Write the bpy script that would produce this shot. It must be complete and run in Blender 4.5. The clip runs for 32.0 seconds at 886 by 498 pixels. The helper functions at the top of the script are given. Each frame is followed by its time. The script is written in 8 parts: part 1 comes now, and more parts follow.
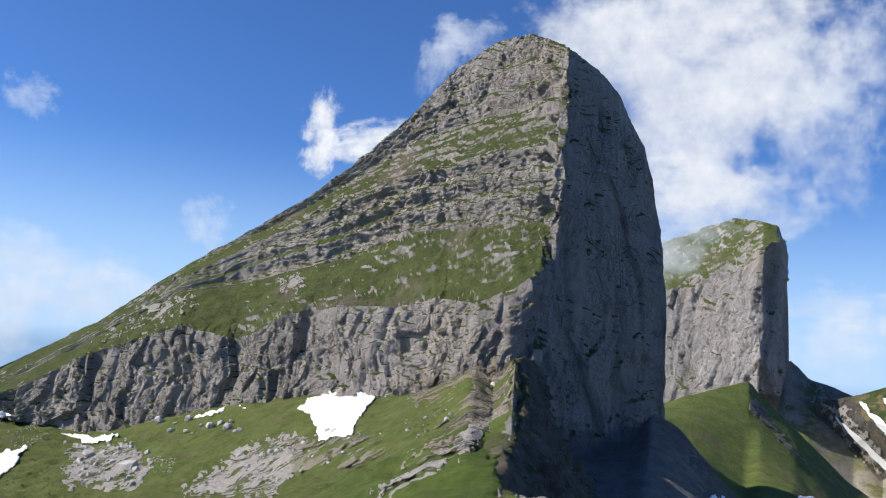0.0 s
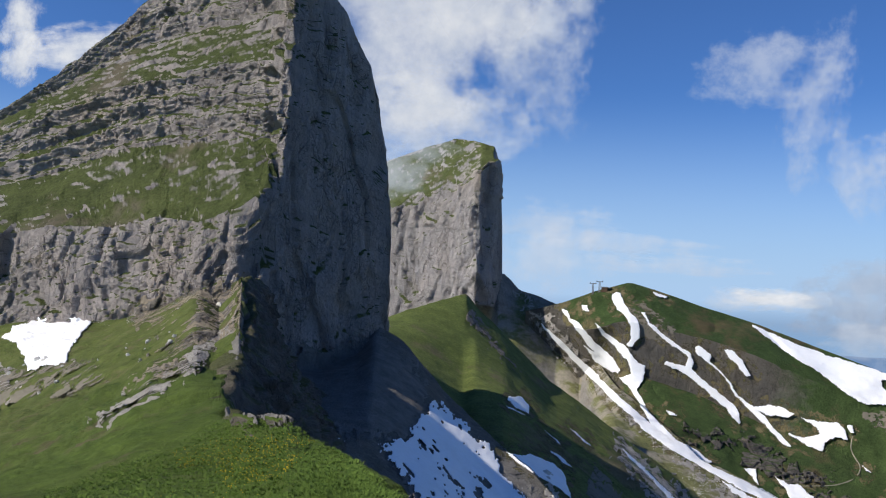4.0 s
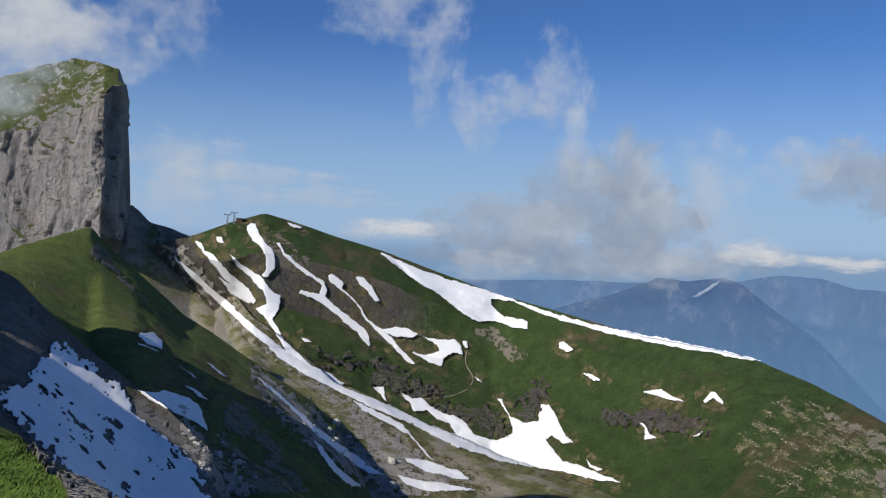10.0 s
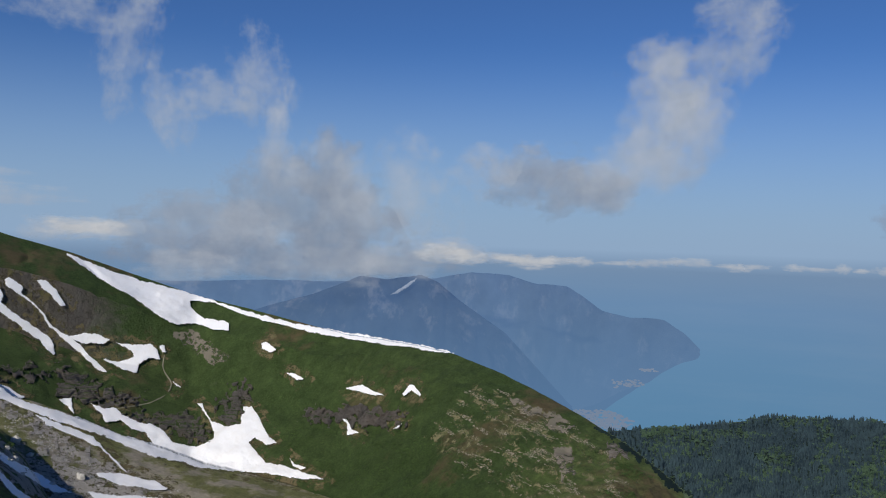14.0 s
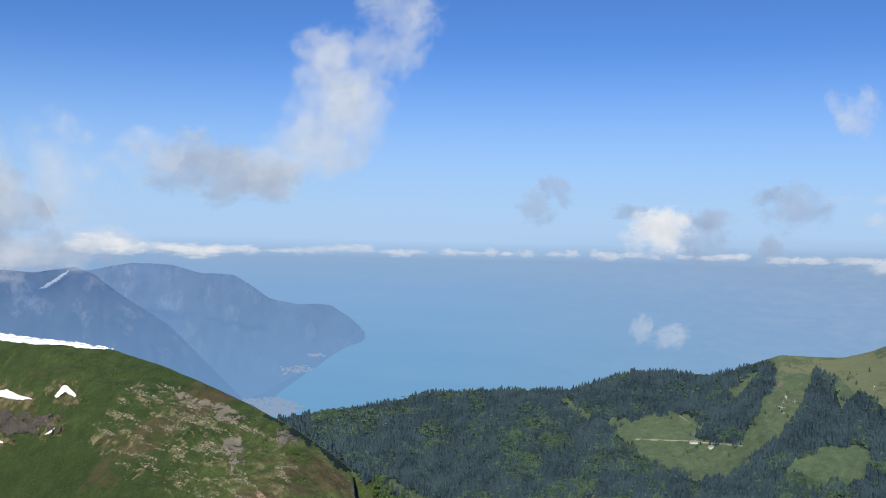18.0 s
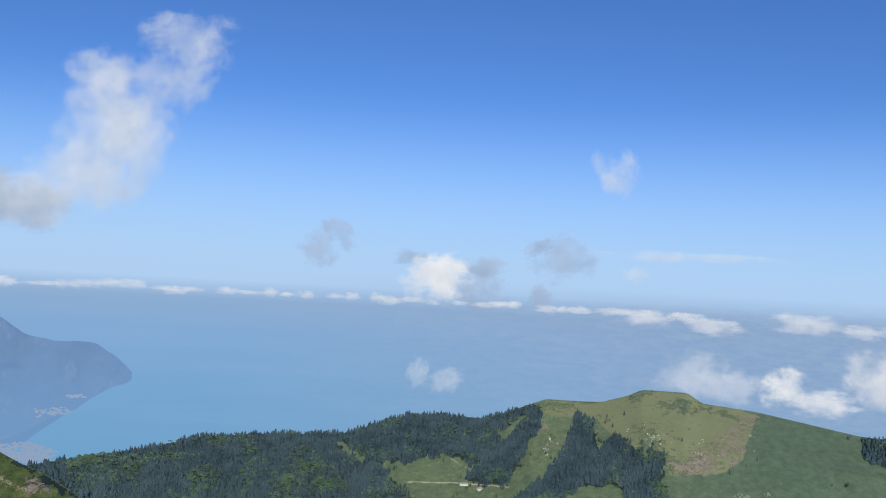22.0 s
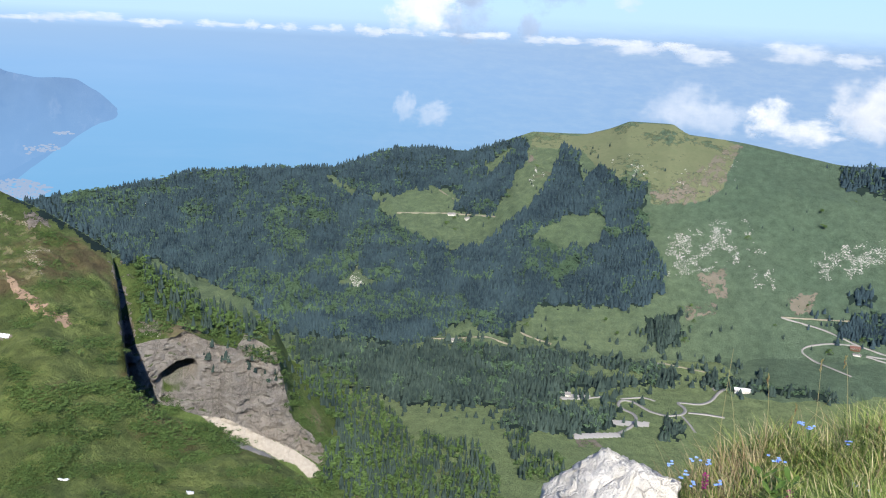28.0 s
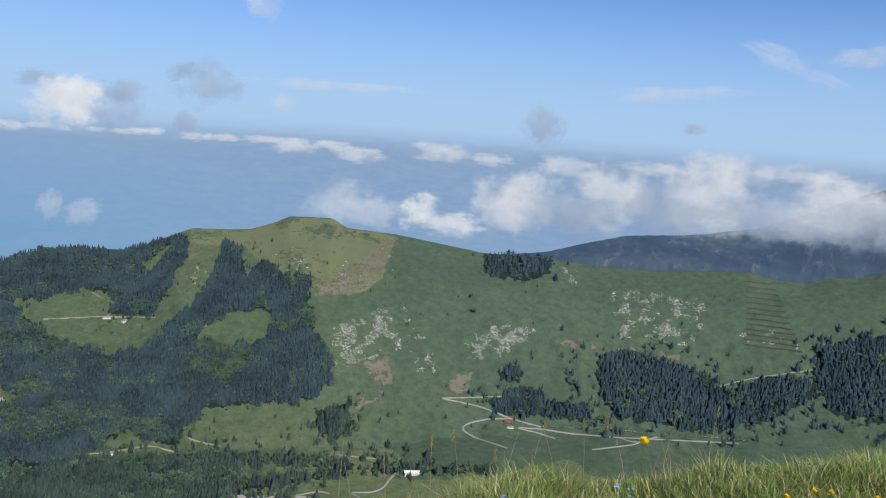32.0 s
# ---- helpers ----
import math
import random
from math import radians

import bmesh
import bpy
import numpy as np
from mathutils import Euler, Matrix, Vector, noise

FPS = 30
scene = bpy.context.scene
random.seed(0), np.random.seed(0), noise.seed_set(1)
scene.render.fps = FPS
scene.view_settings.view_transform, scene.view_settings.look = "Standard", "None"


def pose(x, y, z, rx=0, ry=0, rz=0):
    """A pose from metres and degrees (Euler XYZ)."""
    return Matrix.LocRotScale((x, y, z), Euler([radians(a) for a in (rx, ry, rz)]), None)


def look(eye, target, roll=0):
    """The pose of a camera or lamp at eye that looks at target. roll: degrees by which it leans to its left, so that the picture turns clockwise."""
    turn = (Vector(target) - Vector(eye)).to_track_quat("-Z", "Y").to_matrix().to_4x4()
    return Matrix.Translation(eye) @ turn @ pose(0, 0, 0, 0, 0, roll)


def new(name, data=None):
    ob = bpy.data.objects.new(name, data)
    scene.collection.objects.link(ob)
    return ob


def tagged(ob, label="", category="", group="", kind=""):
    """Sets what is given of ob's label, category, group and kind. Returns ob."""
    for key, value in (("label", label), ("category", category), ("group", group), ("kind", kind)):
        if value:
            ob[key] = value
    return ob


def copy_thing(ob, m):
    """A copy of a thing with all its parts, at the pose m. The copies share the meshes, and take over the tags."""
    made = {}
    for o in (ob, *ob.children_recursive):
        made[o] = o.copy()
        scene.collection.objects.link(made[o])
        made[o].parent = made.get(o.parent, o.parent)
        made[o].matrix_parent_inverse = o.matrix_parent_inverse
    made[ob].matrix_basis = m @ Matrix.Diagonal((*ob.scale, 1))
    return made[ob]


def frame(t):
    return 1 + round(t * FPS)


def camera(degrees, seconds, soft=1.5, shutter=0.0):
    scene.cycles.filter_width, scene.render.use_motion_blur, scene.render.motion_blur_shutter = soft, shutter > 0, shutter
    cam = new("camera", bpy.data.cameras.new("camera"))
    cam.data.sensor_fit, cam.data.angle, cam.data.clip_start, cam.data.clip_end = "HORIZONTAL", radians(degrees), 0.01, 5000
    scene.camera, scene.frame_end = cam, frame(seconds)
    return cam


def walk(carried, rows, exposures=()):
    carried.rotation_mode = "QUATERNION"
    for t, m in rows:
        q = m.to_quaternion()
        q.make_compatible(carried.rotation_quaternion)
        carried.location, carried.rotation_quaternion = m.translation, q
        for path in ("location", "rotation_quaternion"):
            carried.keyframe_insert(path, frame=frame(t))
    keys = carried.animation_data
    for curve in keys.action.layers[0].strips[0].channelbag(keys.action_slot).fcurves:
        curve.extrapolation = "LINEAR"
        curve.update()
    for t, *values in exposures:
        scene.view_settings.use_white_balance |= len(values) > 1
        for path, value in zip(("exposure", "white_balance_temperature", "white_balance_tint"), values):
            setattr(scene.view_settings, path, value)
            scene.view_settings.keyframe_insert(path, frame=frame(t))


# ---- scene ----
# ---------------------------------------------------------------- camera
# A person stands on a grassy alpine ridge and turns from the rock towers to the lake and the valley.
EYE = 1.7
cam = camera(51.43, 32.0, 1.1)
# seconds, bearing (clockwise from +y), tilt, lean
PATH = (
    (0, 0.00, 6.38, 4.41), (0.5, 0.68, 7.02, 3.92), (1, 4.10, 6.72, 3.55), (1.5, 7.69, 5.69, 2.87),
    (2, 11.09, 4.80, 2.61), (2.5, 13.39, 4.52, 2.44), (3, 14.90, 3.62, 2.99), (3.5, 16.07, 2.93, 3.12),
    (5.5, 22.06, 0.90, 2.33), (6, 24.31, 0.64, 2.57), (6.5, 25.78, 0.72, 2.44), (7, 27.70, 0.35, 1.85),
    (7.5, 29.16, 0.75, 1.81), (8, 31.11, 0.40, 1.87), (8.5, 32.82, 0.14, 1.38), (9, 34.61, -0.76, 1.80),
    (9.5, 36.81, -0.63, 1.94), (10, 39.79, -0.93, 2.12), (10.5, 42.58, -0.53, 2.28), (11, 44.51, -0.07, 1.53),
    (11.5, 47.39, 0.08, 1.91), (12, 50.18, 0.67, 2.19), (12.5, 52.03, 0.26, 2.05), (13, 53.03, -0.44, 2.07),
    (13.5, 54.69, -0.48, 1.92), (14, 58.16, -0.31, 1.97), (14.5, 61.87, -0.37, 2.09), (16.5, 72.03, -0.19, 1.52),
    (17, 74.89, -0.07, 1.35), (17.5, 77.17, -0.40, 1.20), (18, 78.70, -0.52, 1.22), (18.5, 80.17, -0.57, 1.21),
    (19, 80.14, -0.71, 1.62), (19.5, 82.29, -0.37, 1.90), (20, 84.16, 0.45, 2.08), (20.5, 86.34, 0.86, 2.59),
    (21, 87.76, 1.70, 3.08), (21.5, 89.76, 2.31, 3.26), (22, 92.13, 2.61, 3.21), (22.5, 93.70, 1.60, 3.03),
    (23, 93.53, 0.58, 2.66), (23.5, 92.28, -1.59, 2.64), (24, 91.18, -3.88, 2.46), (24.5, 90.48, -6.27, 2.12),
    (25, 89.83, -9.76, 1.93), (25.5, 89.93, -12.20, 2.10), (27.5, 92.31, -14.43, 2.85), (28, 93.77, -13.82, 2.84),
    (28.5, 95.84, -12.94, 2.70), (29, 97.97, -12.34, 2.36), (29.5, 100.62, -11.87, 2.19), (30, 103.35, -11.06, 2.56),
    (30.5, 105.80, -9.90, 2.97), (31, 107.92, -9.21, 2.85), (31.5, 110.83, -8.08, 3.09), (32, 114.34, -6.75, 3.78),
)


def way(bearing, elevation):
    a, e = radians(bearing), radians(elevation)
    return Vector((math.sin(a) * math.cos(e), math.cos(a) * math.cos(e), math.sin(e)))


# the step aside, in metres towards bearing 190, with which the shot ends
STEP_T, STEP = (0, 24, 25.5, 27.5, 28, 29, 29.5, 30.5, 32), (-0.22, -0.22, -0.2, -0.12, -0.08, 0.0, 0.05, 0.09, 0.14)


def eye(t):
    return Vector((0, 0, EYE)) + way(190, 0) * float(np.interp(t, STEP_T, STEP))


walk(cam, [(t, look(eye(t), eye(t) + way(b, p), r)) for t, b, p, r in PATH],
     exposures=((0, 0.3), (3, 0.02), (6, 0.0), (9, -0.15), (10, -0.34), (11, -0.53), (13, -0.66), (14.5, -0.54), (17, 0.01), (19, 0.03), (22, 0.05), (24, 0.0), (25, 0.36), (28, 0.52), (30, 0.44), (32, -0.03)))

# ---------------------------------------------------------------- sky and sun
SUN_BEARING, SUN_HEIGHT = -91, 36
world = bpy.data.worlds.new("sky")
scene.world = world
world.use_nodes = True
wn = world.node_tree
sky = wn.nodes.new("ShaderNodeTexSky")
sky.sky_type, sky.sun_disc = "NISHITA", False
sky.sun_elevation, sky.sun_rotation = radians(SUN_HEIGHT), radians(SUN_BEARING)
sky.altitude, sky.air_density, sky.dust_density, sky.ozone_density = 1900, 1.0, 0.6, 3.5
tint = wn.nodes.new("ShaderNodeMix")
tint.data_type, tint.blend_type = "RGBA", "MULTIPLY"
tint.inputs[0].default_value, tint.inputs[7].default_value = 1.0, (0.58, 0.9, 1.36, 1)
wn.links.new(sky.outputs[0], tint.inputs[6])
wn.links.new(tint.outputs[2], wn.nodes["Background"].inputs[0])
wn.nodes["Background"].inputs[1].default_value = 0.083
sun = new("sun", bpy.data.lights.new("sun", "SUN"))
sun.data.energy, sun.data.angle, sun.data.color = 5.0, radians(0.5), (1.0, 0.94, 0.85)
sun.matrix_world = look(way(SUN_BEARING, SUN_HEIGHT) * 100, (0, 0, 0))


# ---------------------------------------------------------------- materials
def material(name):
    m = bpy.data.materials.new(name)
    m.use_nodes = True
    t = m.node_tree
    return m, t, t.nodes["Principled BSDF"]


def node(t, kind, **values):
    n = t.nodes.new("ShaderNode" + kind)
    for k, v in values.items():
        if k in n.inputs:
            n.inputs[k].default_value = v
    return n


def coords(t, scale=(1, 1, 1)):
    c = t.nodes.new("ShaderNodeNewGeometry")
    m = t.nodes.new("ShaderNodeMapping")
    m.inputs["Scale"].default_value = scale
    t.links.new(c.outputs["Position"], m.inputs["Vector"])
    return m.outputs[0]


def grain(t, vec, scale, detail=4.0, rough=0.55, low=0.35, high=0.65, lo_val=0.0, hi_val=1.0):
    """Noise squeezed between two thresholds."""
    n = node(t, "TexNoise", Scale=scale, Detail=detail, Roughness=rough)
    t.links.new(vec, n.inputs["Vector"])
    r = t.nodes.new("ShaderNodeMapRange")
    r.inputs[1].default_value, r.inputs[2].default_value = low, high
    r.inputs[3].default_value, r.inputs[4].default_value = lo_val, hi_val
    t.links.new(n.outputs[0], r.inputs[0])
    return r.outputs[0]


def mix(t, fac, a, b, kind="MIX"):
    m = t.nodes.new("ShaderNodeMix")
    m.data_type, m.blend_type = "RGBA", kind
    for sock, v in ((m.inputs[0], fac), (m.inputs[6], a), (m.inputs[7], b)):
        if isinstance(v, (int, float)):
            sock.default_value = v
        elif isinstance(v, tuple):
            sock.default_value = (*v, 1) if len(v) == 3 else v
        else:
            t.links.new(v, sock)
    return m.outputs[2]


def maths(t, op, a, b=0.0, clamp=False):
    m = t.nodes.new("ShaderNodeMath")
    m.operation, m.use_clamp = op, clamp
    for sock, v in zip(m.inputs, (a, b)):
        if isinstance(v, (int, float)):
            sock.default_value = v
        else:
            t.links.new(v, sock)
    return m.outputs[0]


def steep(t, low, high):
    """0 on flat ground, 1 on walls."""
    g = t.nodes.new("ShaderNodeNewGeometry")
    s = t.nodes.new("ShaderNodeSeparateXYZ")
    t.links.new(g.outputs["Normal"], s.inputs[0])
    r = t.nodes.new("ShaderNodeMapRange")
    r.inputs[1].default_value, r.inputs[2].default_value = high, low
    t.links.new(s.outputs[2], r.inputs[0])
    return r.outputs[0], s.outputs[2]


def bump(t, height, strength, distance):
    b = node(t, "Bump", Strength=strength, Distance=distance)
    t.links.new(height, b.inputs["Height"])
    return b.outputs[0]


def leaning(t, scale, lean):
    """Coordinates that lean about the y axis before they are stretched, for tilted beds."""
    c = t.nodes.new("ShaderNodeNewGeometry")
    a, b = t.nodes.new("ShaderNodeMapping"), t.nodes.new("ShaderNodeMapping")
    a.inputs["Rotation"].default_value = (0, radians(lean), 0)
    b.inputs["Scale"].default_value = scale
    t.links.new(c.outputs["Position"], a.inputs["Vector"])
    t.links.new(a.outputs[0], b.inputs["Vector"])
    return b.outputs[0]


def joints(t, vec, scale, width):
    """1 along the joints between uneven blocks, 0 on their faces."""
    n = node(t, "TexNoise", Scale=scale * 1.3, Detail=3)
    t.links.new(vec, n.inputs["Vector"])
    add = t.nodes.new("ShaderNodeVectorMath")
    add.operation = "MULTIPLY_ADD"
    add.inputs[1].default_value = (0.7 / scale,) * 3
    t.links.new(n.outputs["Color"], add.inputs[0])
    t.links.new(vec, add.inputs[2])
    v = node(t, "TexVoronoi", Scale=scale)
    v.feature = "DISTANCE_TO_EDGE"
    t.links.new(add.outputs[0], v.inputs["Vector"])
    r = t.nodes.new("ShaderNodeMapRange")
    r.inputs[1].default_value, r.inputs[2].default_value, r.inputs[3].default_value, r.inputs[4].default_value = 0.0, width, 1.0, 0.0
    t.links.new(v.outputs["Distance"], r.inputs[0])
    return r.outputs[0]


def rock_colour(t, light, dark, warm, unit, lean=-14):
    """Limestone: streaks down the wall, tilted beds, joints between blocks, stains; unit: size of the beds in metres."""
    streak = grain(t, coords(t, (1, 1, 0.14)), 0.6 / unit, 6, 0.7, 0.3, 0.7)
    beds = grain(t, leaning(t, (0.06, 0.06, 1), lean), 1.3 / unit, 5, 0.7, 0.42, 0.6)
    stain = grain(t, coords(t), 0.06 / unit, 4, 0.6, 0.48, 0.66)
    spot = grain(t, coords(t, (1, 1, 0.7)), 1.6 / unit, 6, 0.75, 0.32, 0.7)
    patch = grain(t, coords(t, (1, 1, 0.6)), 0.22 / unit, 5, 0.65, 0.38, 0.62)
    c = mix(t, streak, tuple(0.5 * (a + b) for a, b in zip(light, dark)), light)
    c = mix(t, maths(t, "MULTIPLY", beds, 0.5), c, dark)
    c = mix(t, maths(t, "MULTIPLY", stain, 0.55), c, warm)
    c = mix(t, maths(t, "MULTIPLY", patch, 0.35), c, dark)
    wash = grain(t, coords(t, (1, 1, 0.1)), 0.11 / unit, 5, 0.6, 0.46, 0.66)
    c = mix(t, maths(t, "MULTIPLY", wash, 0.5), c, tuple(0.75 * v for v in dark))
    drip = grain(t, coords(t, (1, 1, 0.06)), 0.4 / unit, 5, 0.65, 0.5, 0.68)
    c = mix(t, maths(t, "MULTIPLY", drip, 0.4), c, tuple(min(1, 1.15 * v) for v in light))
    c = mix(t, maths(t, "MULTIPLY", spot, 0.45), c, tuple(min(1, 1.12 * v) for v in light))
    crack = maths(t, "MAXIMUM", joints(t, coords(t, (1, 1, 0.4)), 0.9 / unit, 0.05), maths(t, "MULTIPLY", joints(t, leaning(t, (0.5, 0.5, 1), lean), 3.0 / unit, 0.07), 0.7))
    gone = grain(t, coords(t), 0.35 / unit, 4, 0.6, 0.4, 0.6)
    crack = maths(t, "MULTIPLY", crack, gone)
    c = mix(t, maths(t, "MULTIPLY", crack, 0.55), c, tuple(0.35 * v for v in dark))
    return c, streak, maths(t, "SUBTRACT", spot, maths(t, "MULTIPLY", crack, 0.8))


def land(name, grass_a, grass_b, earth, rock, slope=(0.55, 0.75), unit=12.0, bare=0.58, tuft=1.0, lean=-14, lush=None):
    """Alpine land: turf on the gentle parts, earth in patches, rock where it is steep."""
    m, t, bsdf = material(name)
    rc, streak, spot = rock_colour(t, rock, tuple(0.45 * v for v in rock), (rock[0] * 0.95, rock[1] * 0.8, rock[2] * 0.62), unit, lean)
    p = coords(t)
    big = grain(t, p, 0.012 / tuft, 5, 0.6, 0.35, 0.65)
    fine = grain(t, p, 0.25 / tuft, 6, 0.7, 0.3, 0.7)
    tiny = grain(t, p, 1.6 / tuft, 5, 0.7, 0.3, 0.75)
    g = mix(t, big, grass_a, grass_b)
    if lush:
        # fresher pasture further south, from one y to another
        y0, y1, fresh_a, fresh_b = lush
        sep = t.nodes.new("ShaderNodeSeparateXYZ")
        t.links.new(p, sep.inputs[0])
        south = t.nodes.new("ShaderNodeMapRange")
        south.inputs[1].default_value, south.inputs[2].default_value = y0, y1
        t.links.new(sep.outputs[1], south.inputs[0])
        g = mix(t, south.outputs[0], g, mix(t, big, fresh_a, fresh_b))
    g = mix(t, maths(t, "MULTIPLY", fine, 0.75), g, tuple(0.3 * v for v in grass_a))
    g = mix(t, maths(t, "MULTIPLY", tiny, 0.5), g, tuple(min(1, 1.7 * v) for v in grass_b))
    mid = grain(t, p, 0.055, 5, 0.65, 0.36, 0.7)
    g = mix(t, maths(t, "MULTIPLY", mid, 0.55), g, tuple(0.5 * v for v in grass_a))
    g = mix(t, grain(t, p, 0.35, 4, 0.7, 0.5, 0.78, 0, 0.5), g, tuple(1.5 * v for v in grass_b))
    e = grain(t, coords(t, (1, 1, 1.3)), 0.03 / tuft, 6, 0.65, bare, bare + 0.09)
    g = mix(t, maths(t, "MULTIPLY", e, 0.8), g, mix(t, fine, earth, tuple(0.6 * v for v in earth)))
    s, nz = steep(t, *slope)
    rag = grain(t, p, 0.09 * 12 / unit, 5, 0.7, 0.2, 0.8, -0.5, 0.5)
    f = maths(t, "ADD", s, maths(t, "MULTIPLY", rag, maths(t, "SUBTRACT", 1.0, maths(t, "ABSOLUTE", maths(t, "SUBTRACT", maths(t, "MULTIPLY", s, 2.0), 1.0)))), True)
    t.links.new(mix(t, f, g, rc), bsdf.inputs["Base Color"])
    bsdf.inputs["Roughness"].default_value = 0.92
    bsdf.inputs["Specular IOR Level"].default_value = 0.15
    h = maths(t, "ADD", maths(t, "MULTIPLY", fine, 0.7), maths(t, "ADD", tiny, maths(t, "MULTIPLY", spot, maths(t, "MULTIPLY", f, 3.0))))
    t.links.new(bump(t, h, 0.9, 0.6 * tuft), bsdf.inputs["Normal"])
    return m


ROCK = (0.63, 0.565, 0.53)
GRASS_A, GRASS_B, EARTH = (0.065, 0.088, 0.026), (0.125, 0.145, 0.048), (0.24, 0.195, 0.14)
m_tower = land("towers", GRASS_A, GRASS_B, EARTH, ROCK, (0.34, 0.54), 9.0, 0.6, 3.0)
m_tower_far = land("far_tower", GRASS_A, GRASS_B, EARTH, (0.58, 0.54, 0.52), (0.34, 0.54), 14.0, 0.6, 3.0)
m_bowl = land("bowl", (0.1, 0.135, 0.036), (0.17, 0.195, 0.06), EARTH, (0.28, 0.265, 0.24), (0.5, 0.7), 8.0, 0.56, 3.0)
m_spur = land("spur_turf", (0.105, 0.15, 0.036), (0.18, 0.215, 0.06), (0.22, 0.175, 0.11), (0.28, 0.265, 0.24), (0.16, 0.3), 8.0, 0.54, 3.0)
m_hill = land("hill", (0.041, 0.078, 0.024), (0.081, 0.12, 0.038), (0.17, 0.125, 0.07), (0.24, 0.22, 0.19), (0.26, 0.44), 8.0, 0.55, 4.0, lush=(430, 250, (0.185, 0.25, 0.07), (0.3, 0.345, 0.115)))
m_gorge = land("gorge", (0.075, 0.12, 0.032), (0.13, 0.17, 0.055), (0.26, 0.21, 0.14), (0.46, 0.425, 0.38), (0.12, 0.28), 5.0, 0.58, 2.0)
m_cliff = land("gorge_cliff", (0.05, 0.085, 0.024), (0.1, 0.14, 0.04), (0.26, 0.21, 0.14), (0.47, 0.44, 0.405), (0.82, 0.95), 5.0, 0.58, 2.0, lean=5)
m_bank = land("green_bank", (0.08, 0.13, 0.04), (0.13, 0.18, 0.06), (0.24, 0.2, 0.14), (0.3, 0.27, 0.22), (0.02, 0.1), 6.0, 0.6, 2.0)
# Bluish turf: some of the haze before this mountain is in the colour.
m_wood = land("woods_floor", (0.096, 0.155, 0.098), (0.13, 0.185, 0.115), (0.2, 0.17, 0.12), (0.36, 0.34, 0.3), (0.35, 0.5), 10.0, 0.66, 4.0, lush=(-680, -380, (0.15, 0.205, 0.09), (0.2, 0.245, 0.11)))
m_valley = land("valley_floor", (0.155, 0.22, 0.098), (0.22, 0.275, 0.125), (0.2, 0.17, 0.1), (0.33, 0.31, 0.28), (0.4, 0.55), 10.0, 0.66, 4.0)
# Darker than the open scree: some of the gully's shade is in this colour.
m_gully = land("gully_scree", (0.17, 0.155, 0.13), (0.24, 0.22, 0.185), (0.26, 0.22, 0.17), (0.32, 0.3, 0.27), (0.4, 0.6), 6.0, 0.55, 2.0)
m_knob = land("bedded_shoulder", (0.07, 0.085, 0.03), (0.12, 0.125, 0.05), (0.24, 0.2, 0.15), (0.3, 0.275, 0.25), (0.5, 0.75), 3.0, 0.47, 1.5)
m_rubble = land("grassy_rubble", (0.15, 0.17, 0.062), (0.24, 0.235, 0.1), (0.46, 0.405, 0.335), (0.46, 0.43, 0.39), (0.5, 0.7), 6.0, 0.46, 1.6)
m_near = land("near_turf", (0.06, 0.106, 0.016), (0.12, 0.165, 0.03), (0.18, 0.145, 0.085), (0.2, 0.18, 0.15), (0.3, 0.5), 3.0, 0.57, 0.5, lush=(130, 300, (0.105, 0.108, 0.042), (0.16, 0.15, 0.065)))


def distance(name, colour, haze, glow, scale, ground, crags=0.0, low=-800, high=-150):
    """Far land so deep in the air that its haze is painted as emission; the air thickens towards the lake."""
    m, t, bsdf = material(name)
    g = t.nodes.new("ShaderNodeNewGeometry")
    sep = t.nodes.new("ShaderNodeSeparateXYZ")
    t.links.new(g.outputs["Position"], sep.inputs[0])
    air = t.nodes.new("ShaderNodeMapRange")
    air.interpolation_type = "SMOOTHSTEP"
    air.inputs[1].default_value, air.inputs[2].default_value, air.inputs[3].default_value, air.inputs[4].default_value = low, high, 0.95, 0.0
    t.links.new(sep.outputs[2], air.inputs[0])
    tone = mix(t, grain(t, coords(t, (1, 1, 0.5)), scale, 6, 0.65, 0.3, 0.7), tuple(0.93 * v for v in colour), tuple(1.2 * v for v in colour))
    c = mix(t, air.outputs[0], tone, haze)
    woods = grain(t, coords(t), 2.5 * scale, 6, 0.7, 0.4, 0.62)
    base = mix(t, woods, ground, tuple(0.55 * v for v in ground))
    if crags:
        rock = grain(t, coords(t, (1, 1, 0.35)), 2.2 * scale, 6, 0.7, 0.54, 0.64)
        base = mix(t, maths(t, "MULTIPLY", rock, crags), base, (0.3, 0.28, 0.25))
    # Towards the lake the base goes black and only the painted haze glows.
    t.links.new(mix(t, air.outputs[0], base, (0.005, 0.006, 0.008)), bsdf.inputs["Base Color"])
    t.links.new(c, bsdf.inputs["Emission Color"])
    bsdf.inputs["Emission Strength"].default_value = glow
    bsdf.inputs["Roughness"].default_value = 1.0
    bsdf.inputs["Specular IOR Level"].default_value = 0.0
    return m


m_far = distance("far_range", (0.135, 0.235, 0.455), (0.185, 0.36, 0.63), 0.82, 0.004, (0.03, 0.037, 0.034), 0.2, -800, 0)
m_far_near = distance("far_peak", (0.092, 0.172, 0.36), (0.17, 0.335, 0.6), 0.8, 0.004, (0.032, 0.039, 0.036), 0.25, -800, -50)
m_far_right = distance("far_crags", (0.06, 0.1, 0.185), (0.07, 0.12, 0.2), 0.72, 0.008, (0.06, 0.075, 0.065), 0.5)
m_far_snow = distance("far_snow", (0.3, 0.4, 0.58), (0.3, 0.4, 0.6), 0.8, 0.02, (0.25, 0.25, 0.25))


